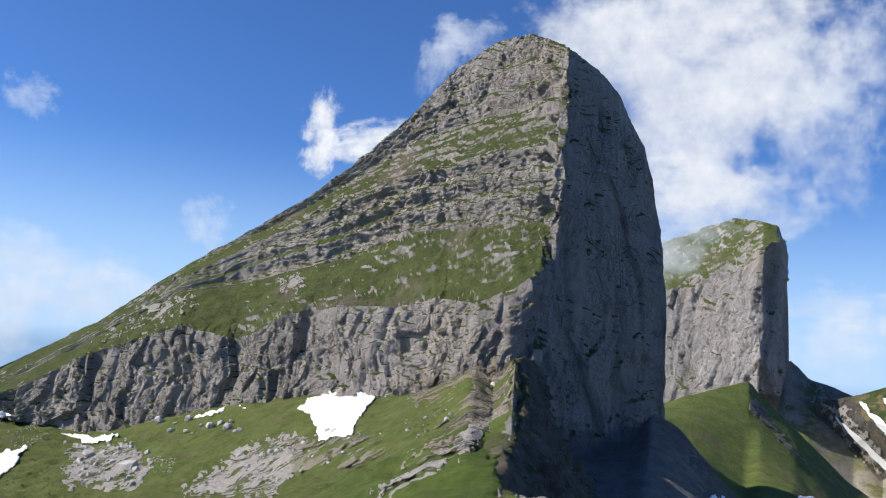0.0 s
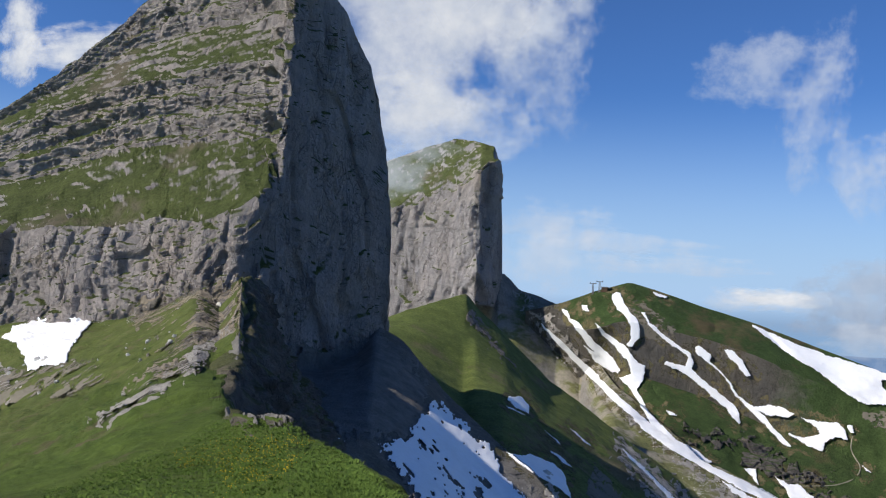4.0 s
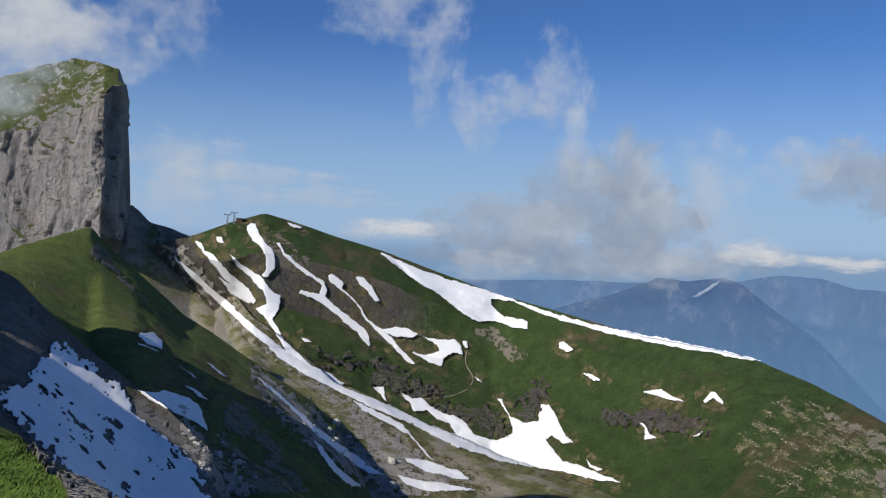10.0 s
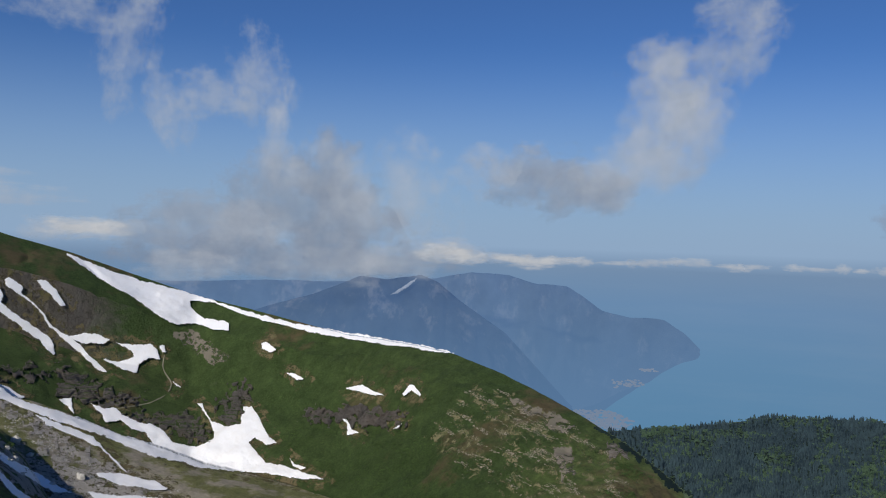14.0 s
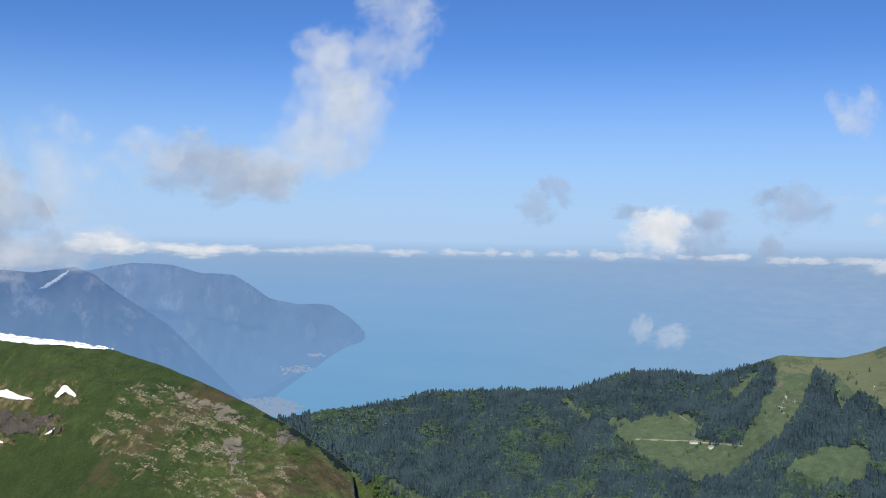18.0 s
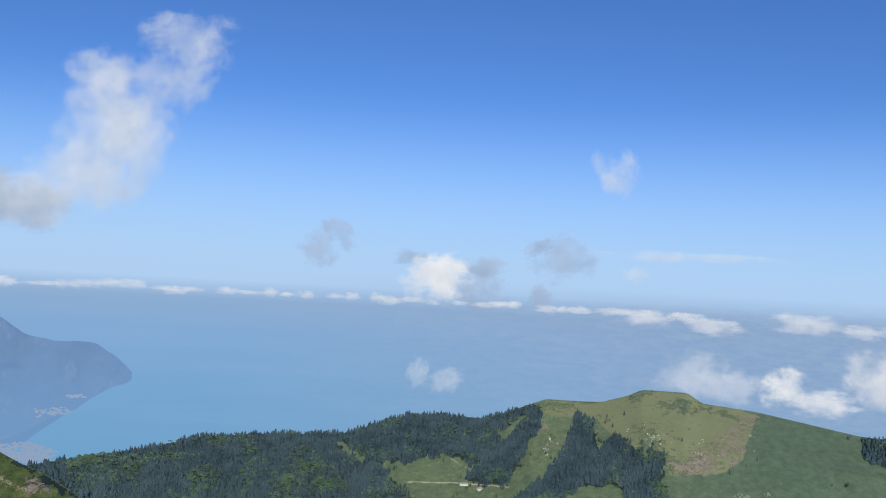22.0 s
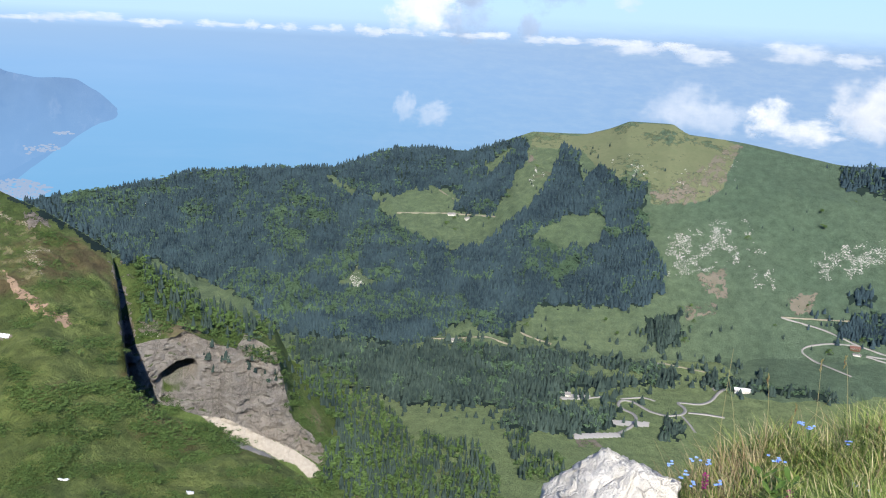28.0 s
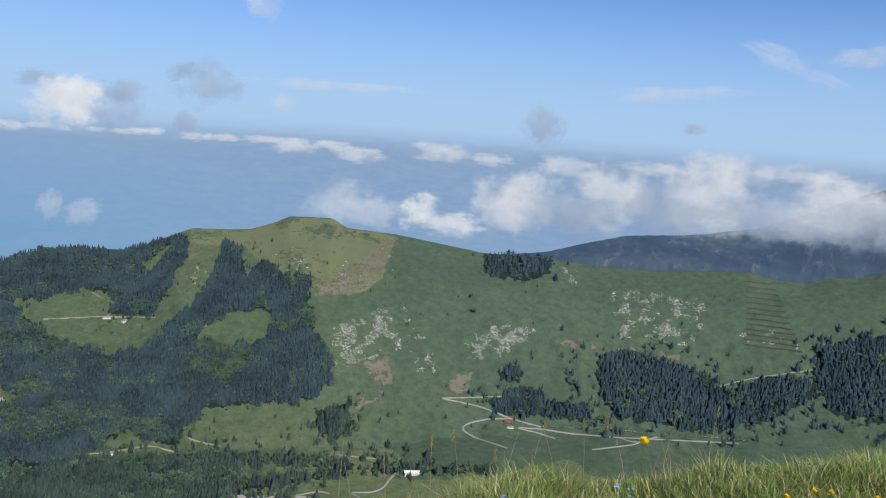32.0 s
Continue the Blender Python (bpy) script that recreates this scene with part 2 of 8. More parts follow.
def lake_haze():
    """Water and haze painted as a glow on a backdrop: pale at the horizon, bluer below."""
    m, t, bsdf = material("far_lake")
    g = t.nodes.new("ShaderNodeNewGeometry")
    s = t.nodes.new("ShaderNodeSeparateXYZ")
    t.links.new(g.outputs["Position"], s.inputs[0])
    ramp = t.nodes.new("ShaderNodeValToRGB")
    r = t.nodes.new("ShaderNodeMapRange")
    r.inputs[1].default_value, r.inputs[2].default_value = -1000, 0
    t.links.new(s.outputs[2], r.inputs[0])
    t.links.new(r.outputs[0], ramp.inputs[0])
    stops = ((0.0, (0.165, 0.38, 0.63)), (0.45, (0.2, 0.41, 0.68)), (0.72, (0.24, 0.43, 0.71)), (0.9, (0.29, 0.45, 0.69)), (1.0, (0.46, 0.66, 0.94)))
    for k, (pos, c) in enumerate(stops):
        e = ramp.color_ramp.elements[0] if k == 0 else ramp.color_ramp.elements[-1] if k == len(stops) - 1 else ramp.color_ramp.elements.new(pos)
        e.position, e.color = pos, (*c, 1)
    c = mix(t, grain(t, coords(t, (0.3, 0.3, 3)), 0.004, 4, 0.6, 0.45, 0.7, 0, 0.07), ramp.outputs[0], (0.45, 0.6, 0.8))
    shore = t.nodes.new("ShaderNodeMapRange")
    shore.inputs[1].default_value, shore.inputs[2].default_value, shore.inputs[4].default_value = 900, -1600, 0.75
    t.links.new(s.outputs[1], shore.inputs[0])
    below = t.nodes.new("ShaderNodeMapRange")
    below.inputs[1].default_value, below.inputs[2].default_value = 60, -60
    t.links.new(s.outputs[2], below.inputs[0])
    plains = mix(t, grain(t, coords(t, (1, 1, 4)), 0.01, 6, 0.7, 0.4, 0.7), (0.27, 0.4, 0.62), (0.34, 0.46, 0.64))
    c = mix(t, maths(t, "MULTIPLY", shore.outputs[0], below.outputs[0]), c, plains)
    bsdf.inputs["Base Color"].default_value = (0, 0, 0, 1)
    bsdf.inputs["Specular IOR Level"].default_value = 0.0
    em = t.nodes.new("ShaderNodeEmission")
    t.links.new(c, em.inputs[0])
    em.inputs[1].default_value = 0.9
    # The painted haze thins out upwards until the sky shows through.
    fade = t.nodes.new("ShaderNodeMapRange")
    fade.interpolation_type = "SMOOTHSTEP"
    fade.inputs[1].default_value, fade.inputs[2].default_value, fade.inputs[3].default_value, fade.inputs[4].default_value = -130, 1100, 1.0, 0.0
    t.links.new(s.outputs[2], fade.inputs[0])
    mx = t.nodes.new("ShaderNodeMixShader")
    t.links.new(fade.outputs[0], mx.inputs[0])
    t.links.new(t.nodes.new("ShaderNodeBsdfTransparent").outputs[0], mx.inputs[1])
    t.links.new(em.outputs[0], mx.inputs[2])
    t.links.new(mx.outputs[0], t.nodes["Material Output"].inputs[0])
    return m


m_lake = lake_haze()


# ---------------------------------------------------------------- land forms
def hash01(i, j, k, seed):
    n = (i.astype(np.int64) * 374761393 + j.astype(np.int64) * 668265263 + k.astype(np.int64) * 2147483647 + seed * 144665) & 0x7FFFFFFF
    n = ((n ^ (n >> 13)) * 1274126177) & 0x7FFFFFFF
    n = ((n ^ (n >> 16)) * 69069) & 0x7FFFFFFF
    return ((n ^ (n >> 15)) & 0xFFFFFF) / 0xFFFFFF


def value_noise(p, seed=0):
    """Smooth noise from -1 to 1 at the points p (n x 3)."""
    i = np.floor(p)
    f = p - i
    u = f * f * (3 - 2 * f)
    i = i.astype(np.int64)
    out = np.zeros(len(p))
    for a in (0, 1):
        wa = u[:, 0] if a else 1 - u[:, 0]
        for b in (0, 1):
            wb = u[:, 1] if b else 1 - u[:, 1]
            for c in (0, 1):
                wc = u[:, 2] if c else 1 - u[:, 2]
                out += wa * wb * wc * hash01(i[:, 0] + a, i[:, 1] + b, i[:, 2] + c, seed)
    return out * 2 - 1


def fbm(p, octaves=4, rough=0.5, seed=0):
    out, amp, total = np.zeros(len(p)), 1.0, 0.0
    for k in range(octaves):
        out += amp * value_noise(p * 2.03 ** k + 17.3 * k, seed + k)
        total += amp
        amp *= rough
    return out / total


def smoothed(a, n):
    """Each column's neighbours averaged over n columns."""
    if n < 2:
        return a
    w = np.hanning(n + 2)[1:-1]
    w /= w.sum()
    pad = np.concatenate([np.repeat(a[:1], n, 0), a, np.repeat(a[-1:], n, 0)])
    return np.stack([np.convolve(pad[:, k], w, "same")[n:-n] for k in range(a.shape[1])], 1)


SHEETS = []     # bearings, distance, height of every land form, for draping things on them


def land_form(name, keys, step, rows, relief, mat, soft=1.0, label="", category="", kind="", pieces=()):
    """A land form swept from bearing to bearing. keys: (bearing, (distance, elevation angle), ...) seen from the viewpoint,
    from the foot outwards over the crest to the back; rows: strips between each two of these lines; relief(points, along): outward and upward shift."""
    kb = np.array([k[0] for k in keys], float)
    nodes = np.array([[(r, EYE + r * math.tan(radians(e))) for r, e in k[1:]] for k in keys])
    b = np.arange(kb[0], kb[-1] + step / 2, step)
    rr = np.stack([np.interp(b, kb, nodes[:, k, 0]) for k in range(nodes.shape[1])], 1)
    zz = np.stack([np.interp(b, kb, nodes[:, k, 1]) for k in range(nodes.shape[1])], 1)
    n = max(1, int(soft / step))
    rr, zz = smoothed(rr, n), smoothed(zz, n)
    along = np.concatenate([k + np.arange(c) / c for k, c in enumerate(rows)] + [[len(rows)]])
    i = np.minimum(along.astype(int), len(rows) - 1)
    f = along - i
    R = rr[:, i] * (1 - f) + rr[:, i + 1] * f
    Z = zz[:, i] * (1 - f) + zz[:, i + 1] * f
    a = np.radians(b)[:, None]
    pts = np.stack([R * np.sin(a), R * np.cos(a), Z], -1).reshape(-1, 3)
    if relief:
        dr, dz = relief(pts, np.broadcast_to(along, R.shape).ravel())
        g = pts.reshape(*R.shape, 3)
        up = np.cross(np.gradient(g, axis=0), np.gradient(g, axis=1))
        up[..., 2] = 0
        up /= np.linalg.norm(up, axis=2, keepdims=True) + 1e-6
        g = g + up * dr.reshape(R.shape)[..., None]
        g[..., 2] += dz.reshape(R.shape)
        pts = g.reshape(-1, 3)
        R, Z = np.hypot(g[..., 0], g[..., 1]), g[..., 2]
    SHEETS.append((b, R, Z))
    if not pieces:
        return tagged(grid_mesh(name, pts, len(b), R.shape[1], mat), label, category, "", kind)
    root = new(name)
    cb, ca = (b[:-1] + b[1:])[:, None] / 2, (along[:-1] + along[1:])[None] / 2
    for piece, words, b0, b1, a0, a1, *own in pieces:
        ob = grid_mesh(piece, pts, len(b), R.shape[1], own[0] if own else mat, (cb >= b0) & (cb < b1) & (ca >= a0) & (ca < a1))
        ob.parent = root
        tagged(ob, words)
    return tagged(root, label, category, "", kind)


def grid_mesh(name, pts, nb, nr, mat, keep=None):
    """A sheet of quads; keep: which of its cells to build."""
    idx = np.arange(nb * nr).reshape(nb, nr)
    q = np.stack([idx[:-1, :-1], idx[:-1, 1:], idx[1:, 1:], idx[1:, :-1]], -1).reshape(-1, 4)
    if keep is not None:
        q = q[keep.ravel()]
    return quads_object(name, pts, q, mat)


def quads_object(name, pts, q, mat, smooth=True):
    used, inv = np.unique(q, return_inverse=True)
    pts, q = pts[used], inv.reshape(q.shape)
    me = bpy.data.meshes.new(name)
    n = q.shape[1]
    me.vertices.add(len(pts))
    me.vertices.foreach_set("co", np.ascontiguousarray(pts, np.float32).ravel())
    me.loops.add(q.size)
    me.loops.foreach_set("vertex_index", np.ascontiguousarray(q, np.int32).ravel())
    me.polygons.add(len(q))
    me.polygons.foreach_set("loop_start", np.arange(0, q.size, n, dtype=np.int32))
    me.polygons.foreach_set("use_smooth", np.full(len(q), smooth))
    me.update(calc_edges=True)
    me.materials.append(mat)
    return new(name, me)


def cracked(p, seed):
    """Narrow deep grooves between broad faces: 0 on the faces, 1 in the cracks."""
    return np.maximum(0, 1 - np.abs(fbm(p, 3, 0.5, seed)) * 5.5) ** 1.5


def facets(p, seed, lean=0.7):
    """Broken faces: each uneven cell stands out or back by its own amount and leans its own way, from about -1 to 1."""
    base = np.floor(p - 0.5)
    best, out = np.full(len(p), 1e9), np.zeros(len(p))
    for a in (0, 1):
        for b in (0, 1):
            for c in (0, 1):
                i = base + (a, b, c)
                k = [hash01(i[:, 0], i[:, 1], i[:, 2], seed + n) for n in range(7)]
                d = p - i - 0.15 - 0.7 * np.stack(k[:3], 1)
                far = (d * d).sum(1)
                closer = far < best
                best = np.where(closer, far, best)
                val = 2 * k[3] - 1 + lean * ((2 * k[4] - 1) * d[:, 0] + (2 * k[5] - 1) * d[:, 1] + (2 * k[6] - 1) * d[:, 2]) * 2
                out = np.where(closer, val, out)
    return out


def bedded(p, thick, seed):
    """Beds that lean out and break back, from 0 to 1."""
    s = p[:, 2] / thick + 1.6 * fbm(p * (0.02, 0.02, 0.01), 3, 0.5, seed)
    f = s - np.floor(s)
    return np.where(f < 0.82, f / 0.82, (1 - f) / 0.18) * (0.5 + 0.5 * hash01(np.floor(s), 0 * s, 0 * s, seed))


def terraced(p, along, count, seed):
    """Rock steps with sloping ledges between them: rises to 1 up each step, falls back over its ledge."""
    s = along * count + 0.4 * fbm(p * (0.007, 0.007, 0.003), 3, 0.5, seed)
    f = s - np.floor(s)
    top = 0.5 + 0.22 * value_noise(p * (0.012, 0.012, 0) + 31 * np.floor(s)[:, None], seed + 3)
    return np.where(f < top, f / top, (1 - f) / (1 - top)) * (0.75 + 0.5 * value_noise(p * (0.008, 0.008, 0) + 17 * np.floor(s)[:, None], seed + 5))


def tower_relief(p, along):
    """Buttresses, blocks and deep cracks on the low cliff and the wall, broken tilted steps and ledges above."""
    wall = fbm(p * (0.016, 0.016, 0.006), 4, 0.55, 3)
    twist = p + 9 * np.stack([fbm(p * 0.03, 2, 0.5, 41), fbm(p * 0.03, 2, 0.5, 43), fbm(p * 0.03, 2, 0.5, 45)], 1)
    tilt = twist - np.stack([0 * p[:, 0], 0 * p[:, 0], 0.22 * p[:, 0]], 1)        # the beds rise towards the sheer wall
    buttress = facets(twist * (1 / 30, 1 / 30, 1 / 95), 51)
    blocks = facets(tilt * (1 / 11, 1 / 11, 1 / 22), 53)
    chips = facets(tilt * (1 / 4.5, 1 / 4.5, 1 / 3.4), 55)
    some = np.clip(0.5 + 1.6 * fbm(p * (0.012, 0.012, 0.01), 2, 0.5, 16), 0, 1)
    cracks = some * cracked(twist * (0.018, 0.018, 0.006), 17) + 0.5 * cracked(twist * (0.05, 0.05, 0.02), 19)
    beds = bedded(tilt, 8.0, 5) + 0.5 * bedded(tilt + 40, 3.1, 7)
    flutes = fbm(twist * (0.07, 0.07, 0.012), 4, 0.6, 47)
    steps = terraced(p, along, 3.2, 11)
    lump = fbm(p * 0.05, 4, 0.55, 12)
    hard = np.interp(along, TOWER_HARD[0], TOWER_HARD[1])
    low = np.interp(along, (0, 1, 2, 5), (1, 1, 0.3, 0.4))
    face = np.clip((np.degrees(np.arctan2(p[:, 0], p[:, 1])) - 6.0) / 1.2, 0, 1)      # the sheer wall
    west = np.interp(np.degrees(np.arctan2(p[:, 0], p[:, 1])), (-15, -5), (0.2, 1))
    hard = np.where(along > 1.5, hard * west, hard)
    hard = np.maximum(hard, face)
    low, beds = low + (0.9 - low) * face, beds * (1 - 0.7 * face)
    step_by = np.interp(along, (0, 1.9, 2.1, 2.9, 3.05, 3.9, 4.1, 4.5, 5), (0, 0, 6.5, 6.5, 1, 1, 4.5, 4, 2)) * (1 - face) * west
    crop = np.clip(fbm(p * (0.02, 0.02, 0.04), 3, 0.55, 57) * 5 - 0.9, 0, 1) * np.interp(along, (1, 1.15, 1.8, 2, 3.1, 3.3, 3.8, 4), (0, 1, 1, 0, 0, 1, 1, 0))
    back = (along < 5.9)
    out = hard * (low * (11 * wall + (3.2 - 1.2 * face) * buttress - (4 + 1.5 * face) * cracks) + (0.8 + 0.45 * low - 0.1 * face) * blocks + (0.45 - 0.1 * face) * chips + (1.0 + 6.5 * face) * flutes + (1.4 - low) * 2.1 * beds) + (1 - hard) * 4 * lump + step_by * (steps - 0.4)
    out = out + (1 - hard) * crop * (3.0 * bedded(tilt, 6.0, 59) + 1.2 * blocks)
    arete = np.exp(-((np.degrees(np.arctan2(p[:, 0], p[:, 1])) - 6.4) / 0.7) ** 2)
    out = out + arete * (9 * fbm(p * (0.03, 0.03, 0.035), 4, 0.6, 49) + 2.5 * blocks)
    out = out * (1 - 0.75 * face * np.clip((along - 4.2) / 0.6, 0, 1))
    return back * out, back * (1.3 * lump + 0.35 * chips * hard)


TOWER_HARD = ((0, 0.9, 1.2, 1.8, 2.1, 2.9, 3.2, 3.8, 4.1, 5), (1, 1, 0.25, 0.25, 1, 1, 0.3, 0.3, 1, 1))
# bearing: foot, top of the low cliff, foot and top of the middle band, foot of the summit rocks, skyline, back
TOWER = (
    (-34, (965, -9), (970, -8.5), (985, -8), (990, -7.8), (995, -7.6), (1000, -7.4), (1125, -12)),
    (-25, (823, -5.5), (833, -4.3), (863, -3.8), (873, -3.4), (883, -3), (898, -2.7), (1023, -9)),
    (-20, (773, -6.3), (783, -1.4), (828, -0.6), (838, -0.2), (853, 0), (868, 0.3), (988, -9)),
    (-15.5, (726, -5.4), (736, 0.4), (796, 2.4), (806, 3.3), (821, 3.7), (831, 4), (956, -8)),
    (-12, (694, -4.2), (704, -0.2), (779, 3.2), (791, 5.5), (809, 6.1), (819, 6.4), (939, -8)),
    (-9, (664, -4.4), (674, 1.7), (749, 4.3), (764, 7.2), (789, 8), (799, 8.6), (924, -7)),
    (-6, (637, -3.2), (649, 2.4), (722, 5.4), (737, 9), (767, 10.2), (780, 11.1), (912, -7)),
    (-2.6, (607, -3.2), (620, 2.5), (687, 7), (704, 10.8), (740, 12.7), (757, 14.45), (827, -8)),
    (0, (584, -2.4), (599, 3.3), (662, 7.6), (680, 11.6), (719, 13.7), (739, 17.5), (809, -8)),
    (2.5, (560, -3.4), (575, 3.1), (635, 8.1), (653, 12.6), (690, 14.7), (715, 19.25), (785, -8)),
    (4.6, (548, -4.4), (562, 4.2), (612, 8.4), (630, 13), (660, 15.3), (690, 19.88), (760, -8)),
    (6.2, (549, -8), (565, 5.4), (600, 8.6), (615, 13.2), (640, 16), (670, 19.4), (740, -8)),
    (7, (566, -8), (576, 2.5), (584, 8.4), (592, 13), (606, 15.8), (640, 19.1), (710, -8)),
    (9, (618, -8.5), (626, 2), (632, 7.5), (640, 12.5), (648, 15.2), (658, 17.85), (728, -8)),
    (10.4, (636, -8.5), (644, 1.5), (650, 6.5), (656, 11), (664, 14), (672, 16.4), (742, -8)),
    (11.3, (648, -8.5), (656, 1.5), (662, 6), (668, 10), (674, 12.6), (682, 14.6), (752, -8)),
    (12.1, (660, -8), (668, 1.5), (674, 5.5), (680, 9.5), (685, 11.8), (692, 13.3), (762, -8)),
    (12.6, (670, -7), (678, 1), (684, 4.5), (690, 8), (695, 10), (702, 11.3), (772, -8)),
    (13.1, (690, -4), (694, 0.5), (698, 3.5), (704, 6), (709, 7.8), (716, 8.9), (786, -8)),
    (13.45, (706, -3.4), (708, 0), (711, 2), (715, 4), (719, 5.2), (724, 6), (794, -8)),
    (13.6, (716, -3.2), (718, -2.5), (721, -2), (725, -1.5), (729, -1.2), (734, -1), (820, -6)),
    (14.2, (730, -8), (732, -7.8), (735, -7.6), (740, -7.4), (745, -7.2), (750, -7), (820, -8)),
)
land_form("rock_tower", TOWER, 0.05, (80, 40, 70, 36, 72, 8), tower_relief, m_tower, 0.35,
          "huge grey limestone tower with grassy ledges and a sheer shaded wall", "mountain", "",
          (("low_cliff", "fluted grey cliff at the foot", -90, 6.6, 0, 1), ("lower_ledge", "steep green terrace", -90, 6.6, 1, 2), ("middle_band", "band of bedded pale rock", -90, 6.6, 2, 3),
           ("upper_ledge", "upper grassy terrace", -90, 6.6, 3, 4), ("summit_dome", "rounded rocky summit", -90, 6.6, 4, 5), ("shaded_wall", "sheer dark wall in shade", 6.6, 90, 0, 5), ("back_slope", "", -90, 90, 5, 9)))


def tower2_relief(p, along):
    twist = p + 16 * np.stack([fbm(p * 0.015, 2, 0.5, 61), fbm(p * 0.015, 2, 0.5, 63), fbm(p * 0.015, 2, 0.5, 65)], 1)
    wall = fbm(p * (0.012, 0.012, 0.005), 4, 0.55, 23)
    lump = fbm(p * 0.04, 4, 0.55, 31)
    hard = np.interp(along, (0, 1, 1.15, 2), (1, 1, 0.2, 0.2))
    front = along < 2
    cracks = cracked(twist * (0.012, 0.012, 0.004), 33)
    faces = 5.5 * facets(twist * (1 / 55, 1 / 55, 1 / 130), 67) + 2.2 * facets(twist * (1 / 22, 1 / 22, 1 / 40), 69) + 0.8 * facets(twist * (1 / 9, 1 / 9, 1 / 8), 71)
    return front * (hard * (13 * wall - 7 * cracks + faces + 1.6 * bedded(twist, 21, 35)) + (1 - hard) * 4 * lump), front * (5.0 * lump)


TOWER2 = (
    (12.4, (1745, -2.8), (1763, 4.0), (1903, 7.0), (2196, -4)),
    (13.3, (1714, -2.6), (1732, 4.5), (1879, 7.6), (2159, -4)),
    (16.0, (1641, -2.0), (1659, 5.5), (1800, 8.7), (2074, -4)),
    (17.9, (1584, -1.4), (1602, 6.2), (1730, 9.25), (2004, -4)),
    (19.3, (1543, -0.9), (1559, 7.3), (1647, 9.05), (1952, -4)),
    (20.1, (1574, -1.0), (1586, 8.0), (1641, 8.85), (1952, -4)),
    (20.5, (1623, -1.0), (1632, 6.5), (1647, 7.6), (1952, -4)),
    (20.8, (1647, -1.0), (1652, 3.0), (1662, 3.9), (1952, -4)),
    (20.98, (1659, -1.2), (1662, -0.5), (1667, -0.3), (1952, -4)),
    (21.5, (1671, -4), (1674, -3.9), (1679, -3.8), (1952, -5)),
)
land_form("rock_tower_far", TOWER2, 0.045, (90, 60, 8), tower2_relief, m_tower_far, 0.2,
          "second limestone tower with a sheer pale wall and green cap", "mountain", "",
          (("wall", "sheer pale grey rock wall", 0, 90, 0, 1), ("cap", "rounded green cap", 0, 90, 1, 2), ("back_slope", "", 0, 90, 2, 9)))


def ridged_relief(amp, size, seed):
    """Spurs that run down the slope, with gullies between them, fading towards the skyline."""
    def f(p, along):
        a = fbm(p / size, 5, 0.55, seed)
        b = np.degrees(np.arctan2(p[:, 0], p[:, 1]))
        q = np.stack([b * 0.5 + 0.5 * a, along * 0.45 + 0.8 * fbm(p / size, 3, 0.5, seed + 3), 0 * b], -1)
        spur = 0.35 - np.abs(fbm(q, 4, 0.55, seed + 9))
        keep = np.interp(along, (0, 1.0, 1.9, 2.0), (1, 1, 0.35, 0.15)) * (along < 2.05)
        return -1.6 * amp * spur * keep, amp * (0.2 * a + 0.12 * spur)
    return f


def slope_relief(amp, size, seed):
    def f(p, along):
        a = fbm(p / size, 5, 0.5, seed)
        return 0 * a, amp * a
    return f


GULLY = (
    (2.6, (110, -24), (180, -14), (330, -7.5), (440, -3.0), (540, -4)),
    (3.6, (110, -24), (180, -14), (330, -7.0), (445, -1.3), (540, -4)),
    (4.4, (100, -26), (170, -13), (330, -6.4), (460, -0.7), (560, -4)),
    # Back line behind the knob is raised to block sun from the gully.
    (5.0, (90, -28), (160, -12), (330, -5.6), (475, -0.35), (588, -0.4)),
    (5.5, (80, -30), (150, -11), (330, -5.2), (490, 0.0), (592, -0.1)),
    (6.0, (75, -34), (150, -20), (330, -9.0), (515, -0.6), (602, -0.6)),
    (6.7, (70, -34), (150, -20), (320, -10.5), (550, -2.0), (640, -2)),
    (8, (65, -34), (150, -21), (310, -12.5), (630, -5.6), (700, -9)),
    (10, (62, -35), (145, -22), (420, -10.6), (650, -5.2), (720, -9)),
    (12.2, (60, -36), (140, -22), (420, -11.4), (680, -4.0), (760, -9)),
    (13.2, (60, -37), (140, -22.5), (430, -11.6), (700, -2.6), (780, -8)),
    (14.9, (60, -39), (140, -23.5), (440, -12.2), (700, -3.3), (780, -9)),
    (17.9, (60, -42), (140, -26), (440, -13.8), (650, -6.6), (740, -12)),
    (21.6, (60, -45), (150, -31), (430, -17.4), (600, -9.7), (700, -14)),
    (25.8, (60, -48), (160, -36), (400, -21.5), (540, -13.2), (640, -17)),
    (27.2, (60, -49), (160, -38), (310, -30), (510, -16), (600, -19)),
    (30.0, (60, -51), (160, -41), (310, -33), (480, -23), (560, -24)),
)
land_form("gully_slope", GULLY, 0.09, (12, 60, 80, 8), slope_relief(4, 45, 41), m_gully, 0.8,
          "steep shaded scree gully below the tower wall", "slope", "",
          (("knob", "striped brown and green shoulder of bedded rock", 0, 5.6, 0, 9, m_knob), ("scree", "dark damp scree", 5.6, 90, 0, 9)))

